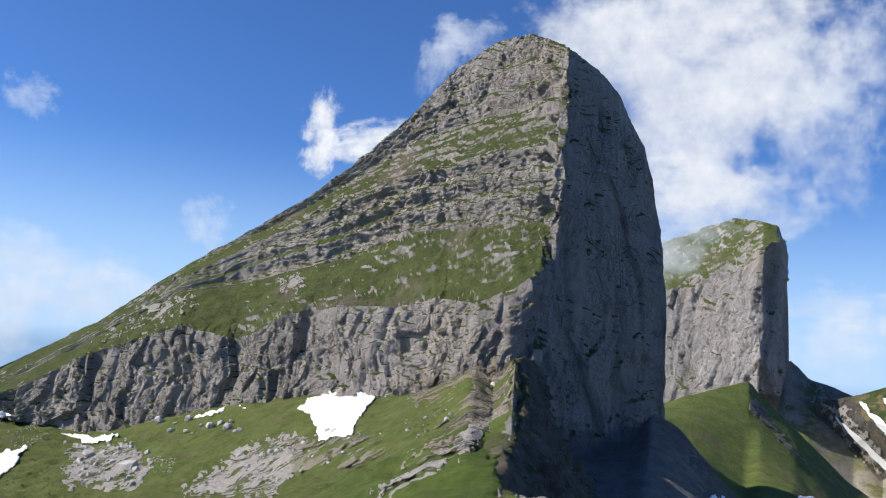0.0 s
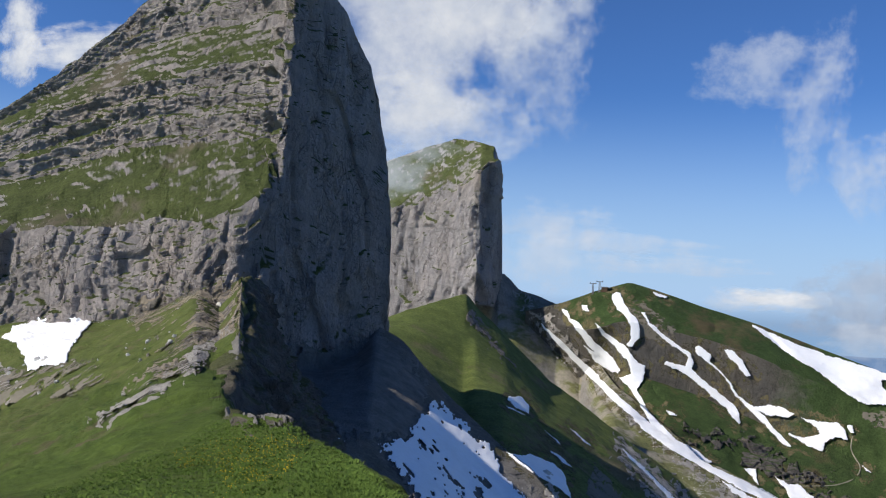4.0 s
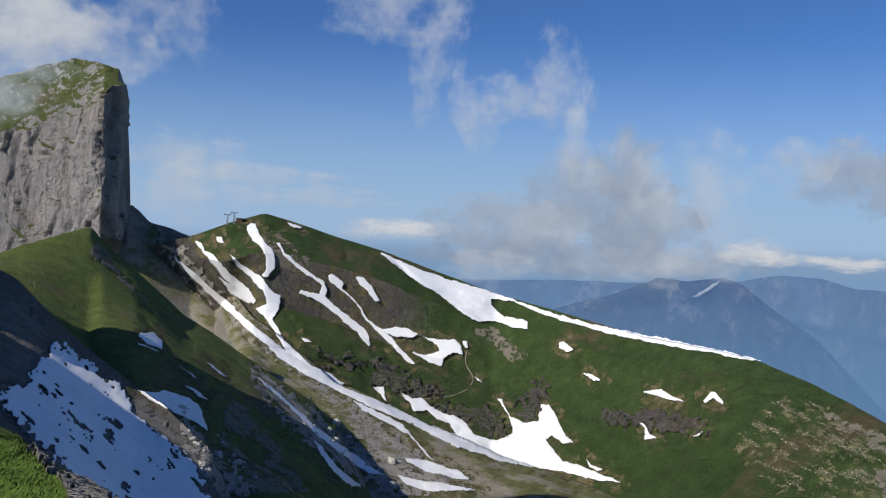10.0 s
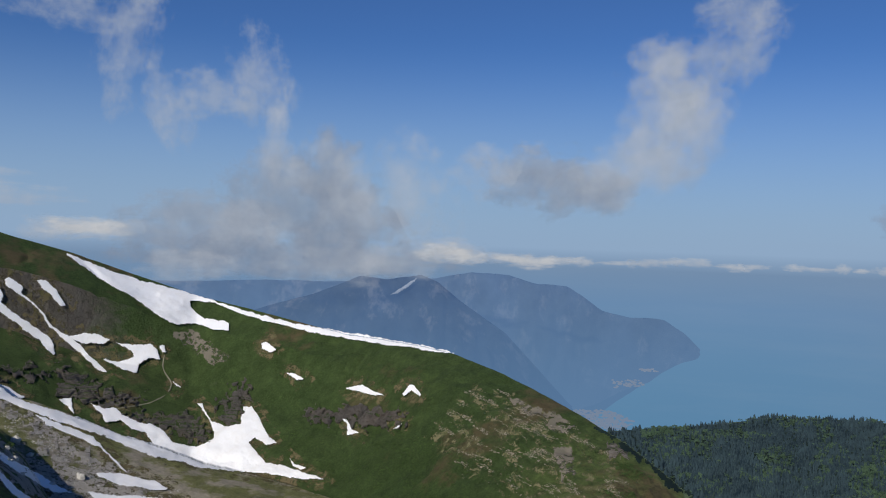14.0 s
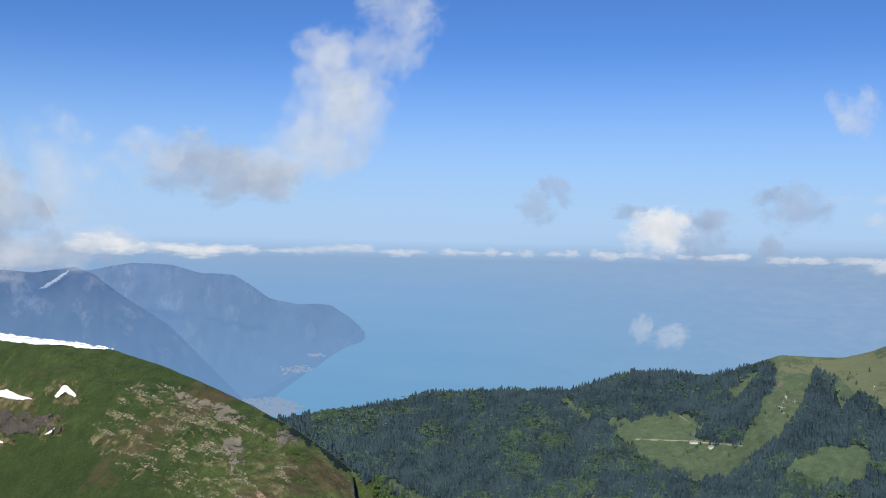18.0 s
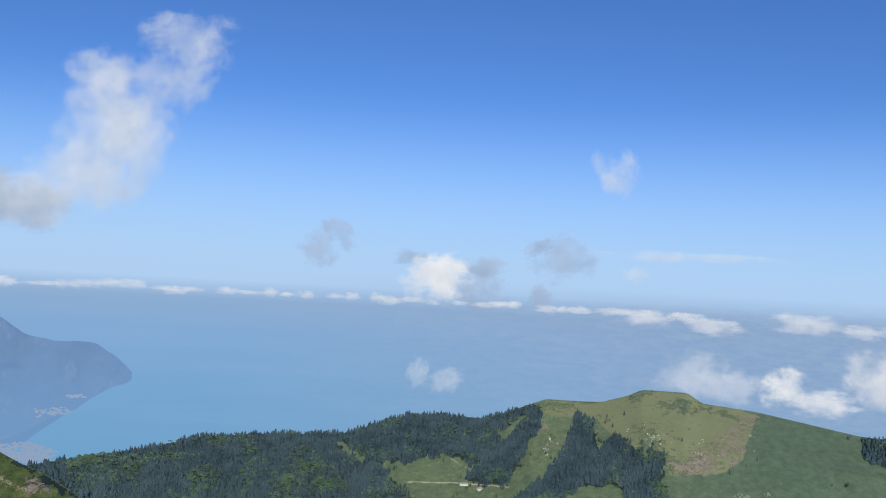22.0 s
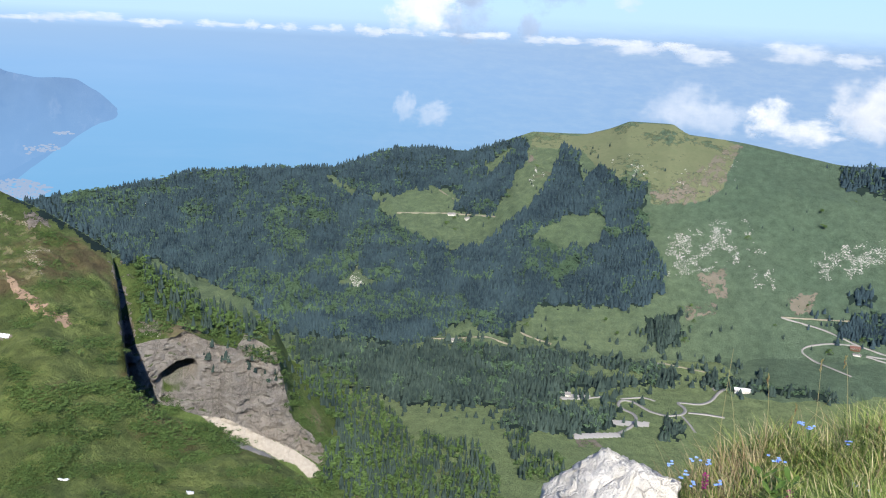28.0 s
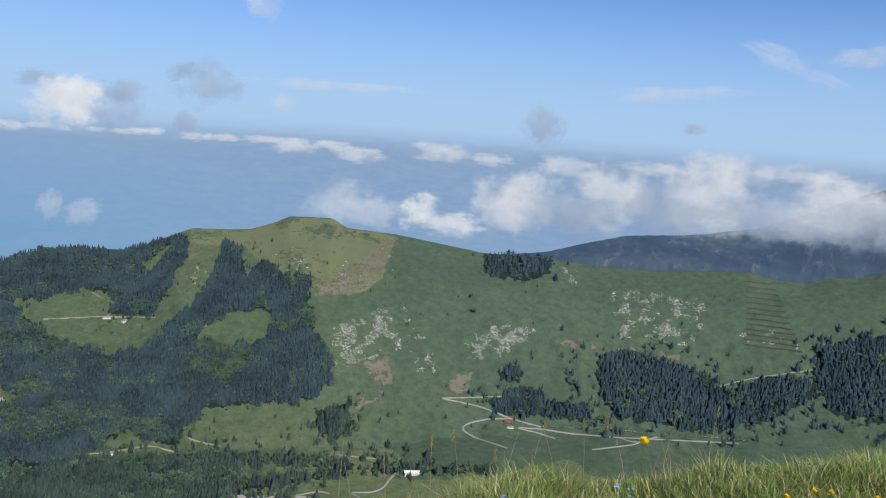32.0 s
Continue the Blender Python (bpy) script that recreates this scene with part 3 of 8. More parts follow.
SPUR = (
    (12.0, (600, -9), (700, -6), (850, -3.2), (960, -2.6), (1060, -8)),
    (13.2, (600, -9), (700, -6), (870, -3.2), (985, -2.3), (1085, -8)),
    (16.1, (590, -12), (690, -8), (920, -3.4), (1050, -1.26), (1150, -8)),
    (18.8, (590, -15), (690, -10), (950, -4.2), (1120, -0.24), (1220, -8)),
    (19.5, (580, -15), (690, -9.8), (960, -3.8), (1130, -1.17), (1230, -8)),
    (21.4, (540, -17), (640, -10.6), (980, -4.5), (1120, -2.83), (1220, -9)),
    (24.2, (520, -19), (600, -12.8), (980, -6.7), (1120, -5.53), (1220, -11)),
    (28.4, (500, -22), (590, -15.5), (950, -9.5), (1100, -8.22), (1200, -13)),
    (32.0, (470, -25), (560, -18.5), (930, -12), (1080, -10.6), (1180, -15)),
    (34.1, (450, -26), (530, -21), (890, -14.3), (1030, -12.9), (1120, -17)),
    (35.7, (440, -28), (510, -23.5), (850, -17.2), (960, -15.9), (1060, -20)),
    (38.5, (430, -31), (500, -28.5), (760, -25), (880, -23), (980, -25)),
)
land_form("grassy_spur", SPUR, 0.09, (8, 50, 45, 8), slope_relief(5, 60, 47), m_spur, 0.8,
          "green grassy spur that falls from the saddle, half in shade", "slope", "",
          (("saddle", "bright green saddle", 0, 18.8, 0, 9), ("flank", "steep grassy flank", 18.8, 90, 0, 2), ("crest", "brown-edged crest", 18.8, 90, 2, 9)))

SCREE = (
    (19.6, (1000, -12), (1480, -7), (1560, -5), (1600, -4), (1800, -6)),
    (20.4, (1000, -12), (1500, -6), (1610, -2.6), (1630, -1.6), (1800, -5)),
    (20.75, (1000, -12), (1510, -5.5), (1620, -1.6), (1665, 0.7), (1800, -5)),
    (20.95, (1000, -12), (1520, -5.2), (1630, -1.4), (1675, 1.09), (1800, -5)),
    (22, (1000, -12), (1530, -5), (1640, -1.5), (1700, 0.1), (1800, -5)),
    (24.5, (1000, -13), (1570, -6), (1640, -2.8), (1660, -0.75), (1780, -5)),
    (26, (1000, -13.5), (1500, -7.5), (1640, -4.5), (1660, -3), (1780, -6)),
    (28.3, (900, -13), (1060, -10.5), (1330, -7.4), (1450, -5.6), (1600, -8)),
    (33.3, (900, -17), (1010, -14.5), (1150, -11.2), (1270, -9.3), (1440, -12)),
    (39, (860, -20), (960, -17.5), (1110, -13.6), (1225, -11.6), (1400, -14)),
    (44, (830, -22), (930, -19), (1070, -15.2), (1193, -13.5), (1367, -16)),
    (48.5, (789, -23), (884, -20), (1034, -16.2), (1170, -14.6), (1333, -17)),
    (56, (728, -24), (806, -21.5), (910, -18.5), (1014, -17), (1144, -19)),
)
land_form("scree_slope", SCREE, 0.09, (8, 60, 50, 8), slope_relief(5, 45, 53), m_bowl, 0.25,
          "rubble slope with tufts of grass below the pass", "slope", "",
          (("pass", "bare scree below the pass", 0, 26, 0, 9, m_rubble), ("slope", "rubble with tufts of grass", 26, 90, 0, 9, m_rubble)))


def hill_relief(p, along):
    a = fbm(p / 90, 5, 0.5, 61)
    b = np.abs(fbm(p * (0.012, 0.012, 0.002), 3, 0.5, 63))
    front = np.interp(along, (0, 3.6, 4, 5), (1, 1, 0.2, 0))
    near = np.interp(np.degrees(np.arctan2(p[:, 0], p[:, 1])), (58, 64, 72, 73.5), (0, 1, 1, 0.4))
    a = a + near * (0.5 * fbm(p / 26, 4, 0.55, 65) - 0.25 * np.abs(fbm(p / 40, 3, 0.5, 67)))
    broken = np.interp(np.degrees(np.arctan2(p[:, 0], p[:, 1])), (42, 50), (0, 1))
    a = a + broken * (0.8 * fbm(p / 120, 3, 0.5, 73) + 0.22 * fbm(p / 14, 4, 0.6, 69) + 0.22 * fbm(p * (0.02, 0.02, 0.09), 4, 0.55, 71))
    return 0 * a, front * (9 * a - 12 * np.maximum(0, 0.25 - b) * 4 * 0.3)


HILL = (
    (22.5, (1640, -10), (1650, -8), (1660, -4), (1640, -2), (1620, -1.2), (1911, -5)),
    (24.57, (1620, -10), (1625, -8), (1630, -4), (1580, -2.2), (1590, -0.62), (1962, -5)),
    (26.65, (1560, -11), (1600, -8.5), (1600, -5), (1510, -2), (1580, 0.2), (2016, -5)),
    (28.7, (1250, -12.5), (1380, -9.5), (1490, -4.4), (1500, -1.3), (1600, 0.85), (2081, -5)),
    (31.1, (1106, -14), (1244, -10.8), (1493, -5.2), (1510, -1.8), (1610, 0.22), (2097, -5)),
    (35.7, (1116, -15.5), (1252, -12.3), (1499, -6.6), (1520, -3), (1620, -1.1), (2072, -6)),
    (43.2, (1104, -18), (1242, -14.8), (1478, -8.8), (1544, -5.4), (1607, -3.6), (1987, -8)),
    (52, (938, -20.5), (1072, -17.4), (1268, -11), (1340, -7.6), (1419, -5.75), (1787, -10)),
    (59, (732, -23), (854, -19), (1037, -12.5), (1142, -8.8), (1240, -6.75), (1601, -11)),
    (62.4, (617, -25.5), (742, -20.5), (941, -13.8), (1057, -10.2), (1154, -8), (1481, -13)),
    (66, (498, -28), (636, -22.5), (836, -15.5), (973, -11.8), (1070, -9.7), (1362, -14)),
    (69.5, (420, -30.5), (560, -25), (760, -17.5), (900, -13.5), (1000, -11.5), (1250, -16)),
    (72.3, (400, -32), (540, -27), (730, -19.5), (860, -15.3), (960, -13.4), (1200, -18)),
    (73.4, (395, -32), (535, -27.5), (720, -20.3), (850, -16.5), (950, -14.2), (1150, -19)),
    (74, (390, -32.5), (530, -28), (640, -23.2), (660, -22.6), (700, -22.2), (900, -28)),
    (76.5, (380, -33), (510, -29.2), (620, -25), (645, -24.2), (660, -23.9), (820, -30)),
    (78.2, (380, -33.5), (500, -29.6), (610, -25.7), (635, -24.8), (650, -24.5), (800, -31)),
    (81.8, (370, -34), (480, -30.5), (590, -27), (620, -26.3), (640, -26.1), (780, -32)),
    (85.6, (360, -35), (460, -32), (560, -29), (600, -28.3), (620, -28.1), (760, -34)),
    (90, (340, -38), (420, -36), (500, -34), (540, -33.5), (570, -33), (700, -38)),
)
land_form("snowy_hill", HILL, 0.085, (14, 45, 60, 70, 8), hill_relief, m_hill, 0.9,
          "broad green hill with brown patches and snow in its gullies", "mountain")


def gorge_relief(p, along):
    """Beds that stand out one above the other, broken blocks, and a dark hollow under an overhang."""
    r = np.hypot(p[:, 0], p[:, 1])
    b, e = np.degrees(np.arctan2(p[:, 0], p[:, 1])), np.degrees(np.arctan2(p[:, 2] - EYE, r))
    wall = fbm(p * (0.03, 0.03, 0.012), 4, 0.55, 71)
    a = fbm(p / 45, 5, 0.5, 73)
    hard = np.interp(along, (0, 0.9, 1.1, 1.9, 2.1, 4), (0.2, 0.3, 1, 1, 0.1, 0))
    twist = p + 6 * np.stack([fbm(p * 0.04, 2, 0.5, 161), fbm(p * 0.04, 2, 0.5, 163), fbm(p * 0.04, 2, 0.5, 165)], 1)
    out = 13 * wall + 3.0 * bedded(twist, 9.0, 74) + 1.5 * bedded(twist + 30, 3.4, 76) + 1.5 * facets(twist / (12, 12, 7), 167) + 0.5 * facets(twist / (4, 4, 2.4), 169) - 4 * cracked(twist * (0.03, 0.03, 0.008), 79)
    u, v = (b - 76.95) / 1.35, (e + 21.75 - 0.35 * (b - 76.95)) / 1.0
    hollow = np.clip((1 - np.hypot(u, v) + 0.15 * fbm(p * 0.06, 3, 0.5, 171)) * 3.5, 0, 1)
    return hard * (out * (1 - hollow) - hollow * 22 * (1.3 + np.clip(v, -1, 1))), 5 * a * (along < 3) * (1 - hollow)


GORGE = (
    (73.4, (800, -27), (815, -24.5), (850, -20), (900, -17), (960, -14.5), (1150, -20)),
    (74.1, (790, -27), (805, -23.4), (835, -19.7), (900, -17), (960, -14.2), (1150, -20)),
    (74.6, (785, -27), (800, -23), (828, -19.5), (900, -16.8), (965, -14.5), (1150, -20)),
    (76.6, (782, -27.5), (800, -23.4), (822, -19.4), (890, -17.4), (965, -15.75), (1150, -21)),
    (77.4, (782, -27.7), (800, -23.8), (820, -18.9), (885, -17.5), (962, -16.3), (1150, -22)),
    (78.8, (780, -28), (800, -24.3), (818, -19.5), (880, -18.3), (955, -17.3), (1140, -23)),
    (80.7, (770, -28.4), (795, -24.8), (812, -20.2), (870, -19.1), (945, -18.1), (1130, -24)),
    (81.3, (768, -28.5), (794, -25), (811, -19.2), (860, -18.8), (940, -18.3), (1120, -25)),
    (83.2, (760, -29), (790, -25.8), (806, -20.4), (855, -19.7), (925, -19), (1100, -26)),
    (84.3, (755, -29.4), (788, -26.2), (802, -24.4), (850, -22.6), (915, -21.1), (1080, -27)),
    (86.6, (742, -30), (780, -27.5), (794, -26.4), (840, -24.6), (895, -22.7), (1060, -28)),
    (88.9, (725, -31.5), (770, -30), (785, -28.5), (825, -27), (870, -25.2), (1030, -30)),
    (91.6, (715, -33), (760, -31.5), (775, -30.5), (810, -29), (850, -27.6), (1000, -32)),
)
land_form("gorge_spur", GORGE, 0.05, (25, 90, 40, 30, 8), gorge_relief, m_gorge, 0.3,
          "wooded spur with a bedded grey cliff above a stream bed", "mountain", "",
          (("foot", "", 0, 120, 0, 1, m_bank), ("cliff", "bedded pale grey cliff", 0, 86.8, 1, 2, m_cliff), ("bank", "green bank beside the cliff", 86.8, 120, 1, 2, m_bank), ("top", "green shoulder above the cliff", 0, 120, 2, 9)))

WOODS = (
    (60, (1400, -24), (1750, -18.8), (2150, -15), (2450, -13), (2700, -12.2), (3300, -14)),
    (66, (1400, -23.5), (1700, -18.6), (2100, -14.6), (2400, -12.4), (2650, -11.4), (3300, -14)),
    (69.2, (1380, -23.3), (1680, -18.4), (2080, -14.4), (2380, -12), (2600, -10.95), (3200, -13)),
    (73.6, (1360, -23), (1660, -18.3), (2060, -14.2), (2340, -11.5), (2560, -10.35), (3150, -13)),
    (78.1, (1340, -22.8), (1640, -18.3), (2030, -14), (2300, -10.9), (2520, -9.45), (3100, -13)),
    (81.5, (1320, -22.6), (1620, -18.4), (2000, -14), (2280, -10.7), (2490, -9.2), (3100, -13)),
    (86.7, (1310, -22.6), (1600, -18.6), (1980, -14.2), (2260, -10.8), (2460, -9), (3050, -13)),
    (90.5, (1310, -22.6), (1580, -19), (1950, -14), (2240, -10.2), (2450, -7.7), (3050, -13)),
    (95.4, (1310, -22.6), (1560, -19.4), (1930, -13.6), (2220, -9.8), (2440, -7.65), (3050, -13)),
    (98.9, (1310, -22.6), (1560, -19.4), (1902, -13.05), (2165, -9.06), (2403, -6.25), (3050, -13)),
    (100.9, (1310, -22.6), (1560, -19.4), (1886, -13), (2146, -9), (2386, -6.25), (3050, -13)),
    (102.3, (1310, -22.6), (1560, -19.4), (1876, -12.96), (2136, -8.88), (2378, -6.2), (3050, -13)),
    (103.7, (1310, -22.6), (1560, -19.4), (1868, -12.88), (2128, -8.63), (2374, -5.75), (3050, -13)),
    (104.7, (1310, -22.6), (1560, -19.4), (1862, -12.82), (2122, -8.45), (2371, -5.27), (3050, -13)),
    (107.3, (1310, -22.6), (1560, -19.4), (1850, -12.8), (2100, -8.3), (2350, -5.27), (3050, -13)),
    (108.2, (1310, -22.6), (1565, -19.35), (1850, -12.82), (2098, -8.4), (2343, -5.8), (3050, -13)),
    (111.3, (1311, -22.59), (1582, -19.14), (1851, -12.9), (2089, -8.72), (2318, -6.02), (3047, -13)),
    (114.5, (1324, -22.46), (1608, -18.5), (1857, -12.9), (2076, -8.91), (2292, -6.5), (3015, -13)),
    (116.7, (1332, -22.35), (1625, -18.11), (1862, -12.9), (2069, -9.02), (2276, -6.8), (3000, -13)),
    (120.6, (1345, -22.09), (1651, -17.59), (1875, -12.9), (2062, -9.15), (2257, -6.85), (3000, -13)),
    (123.7, (1355, -21.88), (1670, -17.25), (1882, -12.88), (2058, -9.2), (2245, -7.08), (3000, -13)),
    (127.5, (1366, -21.6), (1692, -16.91), (1888, -12.82), (2052, -9.2), (2234, -7.08), (3000, -13)),
    (129.5, (1374, -21.43), (1703, -16.71), (1891, -12.77), (2050, -9.17), (2229, -6.85), (3000, -13)),
    (133, (1396, -21.07), (1717, -16.29), (1899, -12.63), (2050, -9.03), (2221, -6.58), (3000, -13)),
    (134.4, (1400, -20.91), (1720, -16.16), (1900, -12.56), (2050, -8.98), (2220, -6.9), (3000, -13)),
    (136.2, (1400, -20.69), (1720, -16.08), (1900, -12.48), (2050, -8.94), (2220, -6.85), (3000, -13)),
    (137.4, (1400, -20.54), (1720, -16.02), (1900, -12.42), (2050, -8.91), (2220, -6.45), (3000, -13)),
    (139.2, (1400, -20.5), (1720, -16), (1900, -12.4), (2050, -8.83), (2220, -6.15), (3000, -13)),
    (140.2, (1400, -20.5), (1720, -16), (1900, -12.4), (2050, -8.78), (2220, -5.8), (3000, -13)),
    (142, (1400, -20.5), (1720, -16), (1900, -12.4), (2050, -8.7), (2220, -5.9), (3000, -13)),
    (155, (1400, -20.5), (1720, -16), (1900, -12.4), (2050, -8.7), (2220, -6), (3000, -13)),
)
def wooded_relief(p, along):
    """Ribs and shallow gullies down the slope, calm along the skyline."""
    b = np.degrees(np.arctan2(p[:, 0], p[:, 1]))
    a = fbm(p / 170, 5, 0.5, 83)
    rib = 0.3 - np.abs(fbm(np.stack([b * 0.33 + along * 0.5, along * 0.35, 0 * b], -1), 4, 0.5, 87))
    calm = np.interp(along, (0, 3, 3.8, 4, 5), (1, 1, 0.35, 0.1, 0.1))
    return 0 * a, calm * (13 * a + 75 * rib * np.interp(b, (60, 97, 104, 155), (1, 1, 0.25, 0.25)) * np.interp(along, (0, 0.6, 1.5, 4), (0, 0.2, 1, 0.6)))


land_form("wooded_mountain", WOODS, 0.12, (20, 60, 70, 60, 10), wooded_relief, m_wood, 0.5,
          "long green mountain with conifer woods, pastures and pale outcrops", "mountain")

# ---------------------------------------------------------------- ground sheet: the ridge underfoot, the bowl and the valley floor
GROUND = (
    (-180, (0.03, -89.0), (3, -29), (30, -12), (60, -14), (120, -20), (400, -24), (1500, -20), (4850, -12.0)),
    (-60, (0.03, -89.0), (3, -30), (40, -12.5), (80, -13), (160, -14), (300, -12), (800, -10), (4850, -12.0)),
    (-34, (0.03, -89.0), (3, -30), (50, -13), (100, -13.5), (200, -13.8), (650, -9.9), (950, -6.8), (4850, -12.0)),
    (-25, (0.03, -89.0), (3, -30), (50, -13), (100, -13.5), (200, -13.8), (600, -9.9), (834, -5.6), (4850, -12.0)),
    (-20, (0.03, -89.0), (3, -30), (50, -13), (100, -13.5), (200, -13.6), (560, -9.8), (782, -6.0), (4850, -12.0)),
    (-12, (0.03, -89.0), (3, -30), (50, -13), (100, -13.5), (190, -13), (470, -9.2), (702, -4.0), (4850, -12.0)),
    (-7, (0.03, -89.0), (3, -30), (50, -13), (90, -12.5), (160, -11.6), (400, -8.0), (655, -3.1), (4850, -12.0)),
    (-3, (0.03, -89.0), (3, -30), (45, -13), (80, -11.8), (130, -10.5), (330, -6.6), (620, -3.0), (4850, -12.0)),
    (0, (0.03, -89.0), (3, -30), (45, -13), (75, -11), (120, -9.4), (280, -5.2), (594, -2.2), (4850, -12.0)),
    (2.5, (0.03, -89.0), (3, -30), (45, -13), (75, -10.6), (115, -8.8), (240, -4.6), (500, -0.8), (4850, -12.0)),
    (3.9, (0.03, -89.0), (3, -30), (45, -13), (72, -10.4), (110, -8.3), (220, -5.4), (430, -1.9), (4850, -12.0)),
    (5.05, (0.03, -89.0), (3, -30), (42, -13), (70, -10.2), (104, -8.2), (215, -4.5), (455, 0.05), (4850, -12.0)),
    (5.35, (0.03, -89.0), (3, -30), (41, -13), (68, -10.0), (100, -8.2), (205, -5.2), (440, -1.9), (4850, -12.0)),
    (5.6, (0.03, -89.0), (3, -30), (40, -13), (62, -9.6), (90, -8.3), (104, -18), (300, -42), (4850, -12.0)),
    (8.3, (0.03, -89.0), (3, -30), (32, -13), (48, -9.9), (66, -8.28), (78, -20), (300, -42), (4850, -12.0)),
    (9.5, (0.03, -89.0), (3, -30), (30, -13.4), (44, -10.6), (56, -9.6), (66, -22), (300, -42), (4850, -12.0)),
    (12.2, (0.03, -89.0), (3, -30), (26, -14), (36, -11.4), (46, -10.3), (54, -22), (300, -42), (4850, -12.0)),
    (14.8, (0.03, -89.0), (3, -30), (22, -15), (30, -12.8), (36, -11.9), (42, -24), (300, -42), (4850, -12.0)),
    (17.1, (0.03, -89.0), (3, -31), (17, -17), (24, -14.6), (28, -13.9), (33, -26), (300, -42), (4850, -12.0)),
    (20.1, (0.03, -89.0), (3, -32), (12, -19.5), (18, -16.8), (21, -15.9), (25, -28), (300, -42), (4850, -12.0)),
    (25, (0.03, -89.0), (3, -33), (8, -25), (11, -22), (13, -21.5), (16, -34), (300, -42), (4850, -12.0)),
    (40, (0.03, -89.0), (2, -42), (4, -36), (6, -33), (8, -33), (12, -38), (300, -42), (4850, -12.0)),
    (70, (0.03, -89.0), (1.5, -50), (2.5, -42), (4, -38), (6, -37), (12, -40), (300, -45), (4850, -12.0)),
    (95, (0.03, -89.0), (1.4, -51), (2.0, -44), (3, -38), (4, -35.5), (8, -42), (900, -31), (4850, -12.0)),
    (101, (0.03, -89.0), (1.4, -51), (2.0, -43), (3, -35), (3.6, -32), (7, -42), (900, -31), (4850, -12.0)),
    (106, (0.03, -89.0), (1.4, -51), (2.0, -42), (2.8, -33.5), (3.4, -29.5), (6, -40), (900, -31), (4850, -12.0)),
    (110, (0.03, -89.0), (1.4, -51), (2.0, -41), (2.8, -31.5), (3.5, -26.8), (6, -38), (900, -31), (4850, -12.0)),
    (114, (0.03, -89.0), (1.4, -50.5), (2.0, -40), (2.9, -29.5), (3.7, -24.2), (6, -36), (900, -31), (4850, -12.0)),
    (121, (0.03, -89.0), (1.4, -50), (2.1, -38), (3.1, -27), (4.0, -22.0), (7, -32), (900, -31), (4850, -12.0)),
    (131, (0.03, -89.0), (1.4, -50), (2.2, -36), (3.3, -25), (4.4, -19.8), (8, -28), (900, -31), (4850, -12.0)),
    (141, (0.03, -89.0), (1.4, -49.5), (2.3, -34), (3.5, -22), (4.8, -17.2), (9, -24), (900, -31), (4850, -12.0)),
    (155, (0.03, -89.0), (1.4, -49), (2.4, -33), (4, -22), (6, -17), (12, -22), (700, -28), (4850, -12.0)),
    (180, (0.03, -89.0), (3, -29), (30, -12), (60, -14), (120, -20), (400, -24), (1500, -20), (4850, -12.0)),
)


def ground_relief(p, along):
    r = np.hypot(p[:, 0], p[:, 1])
    a = np.minimum(r * 0.012, 2.5)
    near = fbm(p / 9.0, 4, 0.5, 91)
    tiny = fbm(p / 0.9, 3, 0.5, 95)
    rugged = 5 * fbm(p / 16, 4, 0.55, 98) * np.interp(r, (40, 90, 420, 480), (0, 1, 1, 0))
    bite = np.exp(-((np.degrees(np.arctan2(p[:, 0], p[:, 1])) - 5.25) / 0.6) ** 2 - ((r - 155) / 30) ** 2)
    return rugged, -14 * bite + a * near + np.minimum(r * 0.006, 0.12) * tiny


land_form("ground", GROUND, 0.2, (10, 24, 30, 30, 40, 60, 24), ground_relief, m_near, 0.3,
          "grassy ridge underfoot falling to the bowl and the valley", "ground", "structure")
GROUND_SHEET = len(SHEETS) - 1

# the broken, bedded side of the shoulder above the gully
EDGE = ((88, 100, 125, 150, 180, 215, 280, 350, 420, 475, 545), (6.4, 5.6, 4.6, 4.45, 4.75, 5.25, 5.7, 5.9, 5.6, 5.35, 6.0), (-8.35, -8.3, -7.5, -6.65, -5.5, -4.55, -3.0, -1.8, -0.8, 0.1, 0.0))


def shoulder_side():
    r = np.arange(88, 545, 0.9)
    b = np.interp(r, EDGE[0], EDGE[1]) + 0.16 * fbm(np.stack([r / 22, 0 * r, 0 * r], -1), 4, 0.6, 601)
    z = EYE + r * np.tan(np.radians(np.interp(r, EDGE[0], EDGE[2])))
    a = np.radians(b)
    top = np.stack([r * np.sin(a), r * np.cos(a), z], -1)
    down = np.linspace(0, 1, 70)
    depth = np.interp(r, (88, 150, 350, 545), (22, 60, 90, 75))
    out = np.interp(down, (0, 0.04, 0.1, 0.45, 1.0), (-0.16, -0.02, 0.06, 0.34, 1.0))
    fall = np.interp(down, (0, 0.04, 0.1, 0.45, 1.0), (0.05, 0.0, 0.08, 0.55, 1.0))
    P = top[:, None] + np.stack([depth[:, None] * 0.62 * out, 0 * out + 0 * depth[:, None], -depth[:, None] * fall], -1)
    q = P.reshape(-1, 3)
    shift = 2.2 * bedded(q, 5.0, 603) + 1.0 * bedded(q + 20, 1.9, 605) + 1.7 * facets(q / (9, 9, 7), 607) + 0.6 * facets(q / 3.2, 609) + 3 * fbm(q / 24, 3, 0.55, 611)
    shift *= np.broadcast_to(np.clip(down * 9, 0.12, 1), P.shape[:2]).ravel() * np.repeat(np.interp(r, (88, 130), (0.3, 1)), len(down))
    q = q + np.stack([shift, -0.25 * shift, 0 * shift], -1)
    P = q.reshape(P.shape)
    return tagged(grid_mesh("shoulder_cliff", q, len(r), len(down), m_knob), "dark brown cliff of thin beds below the grassy shoulder", "cliff")


shoulder_side()

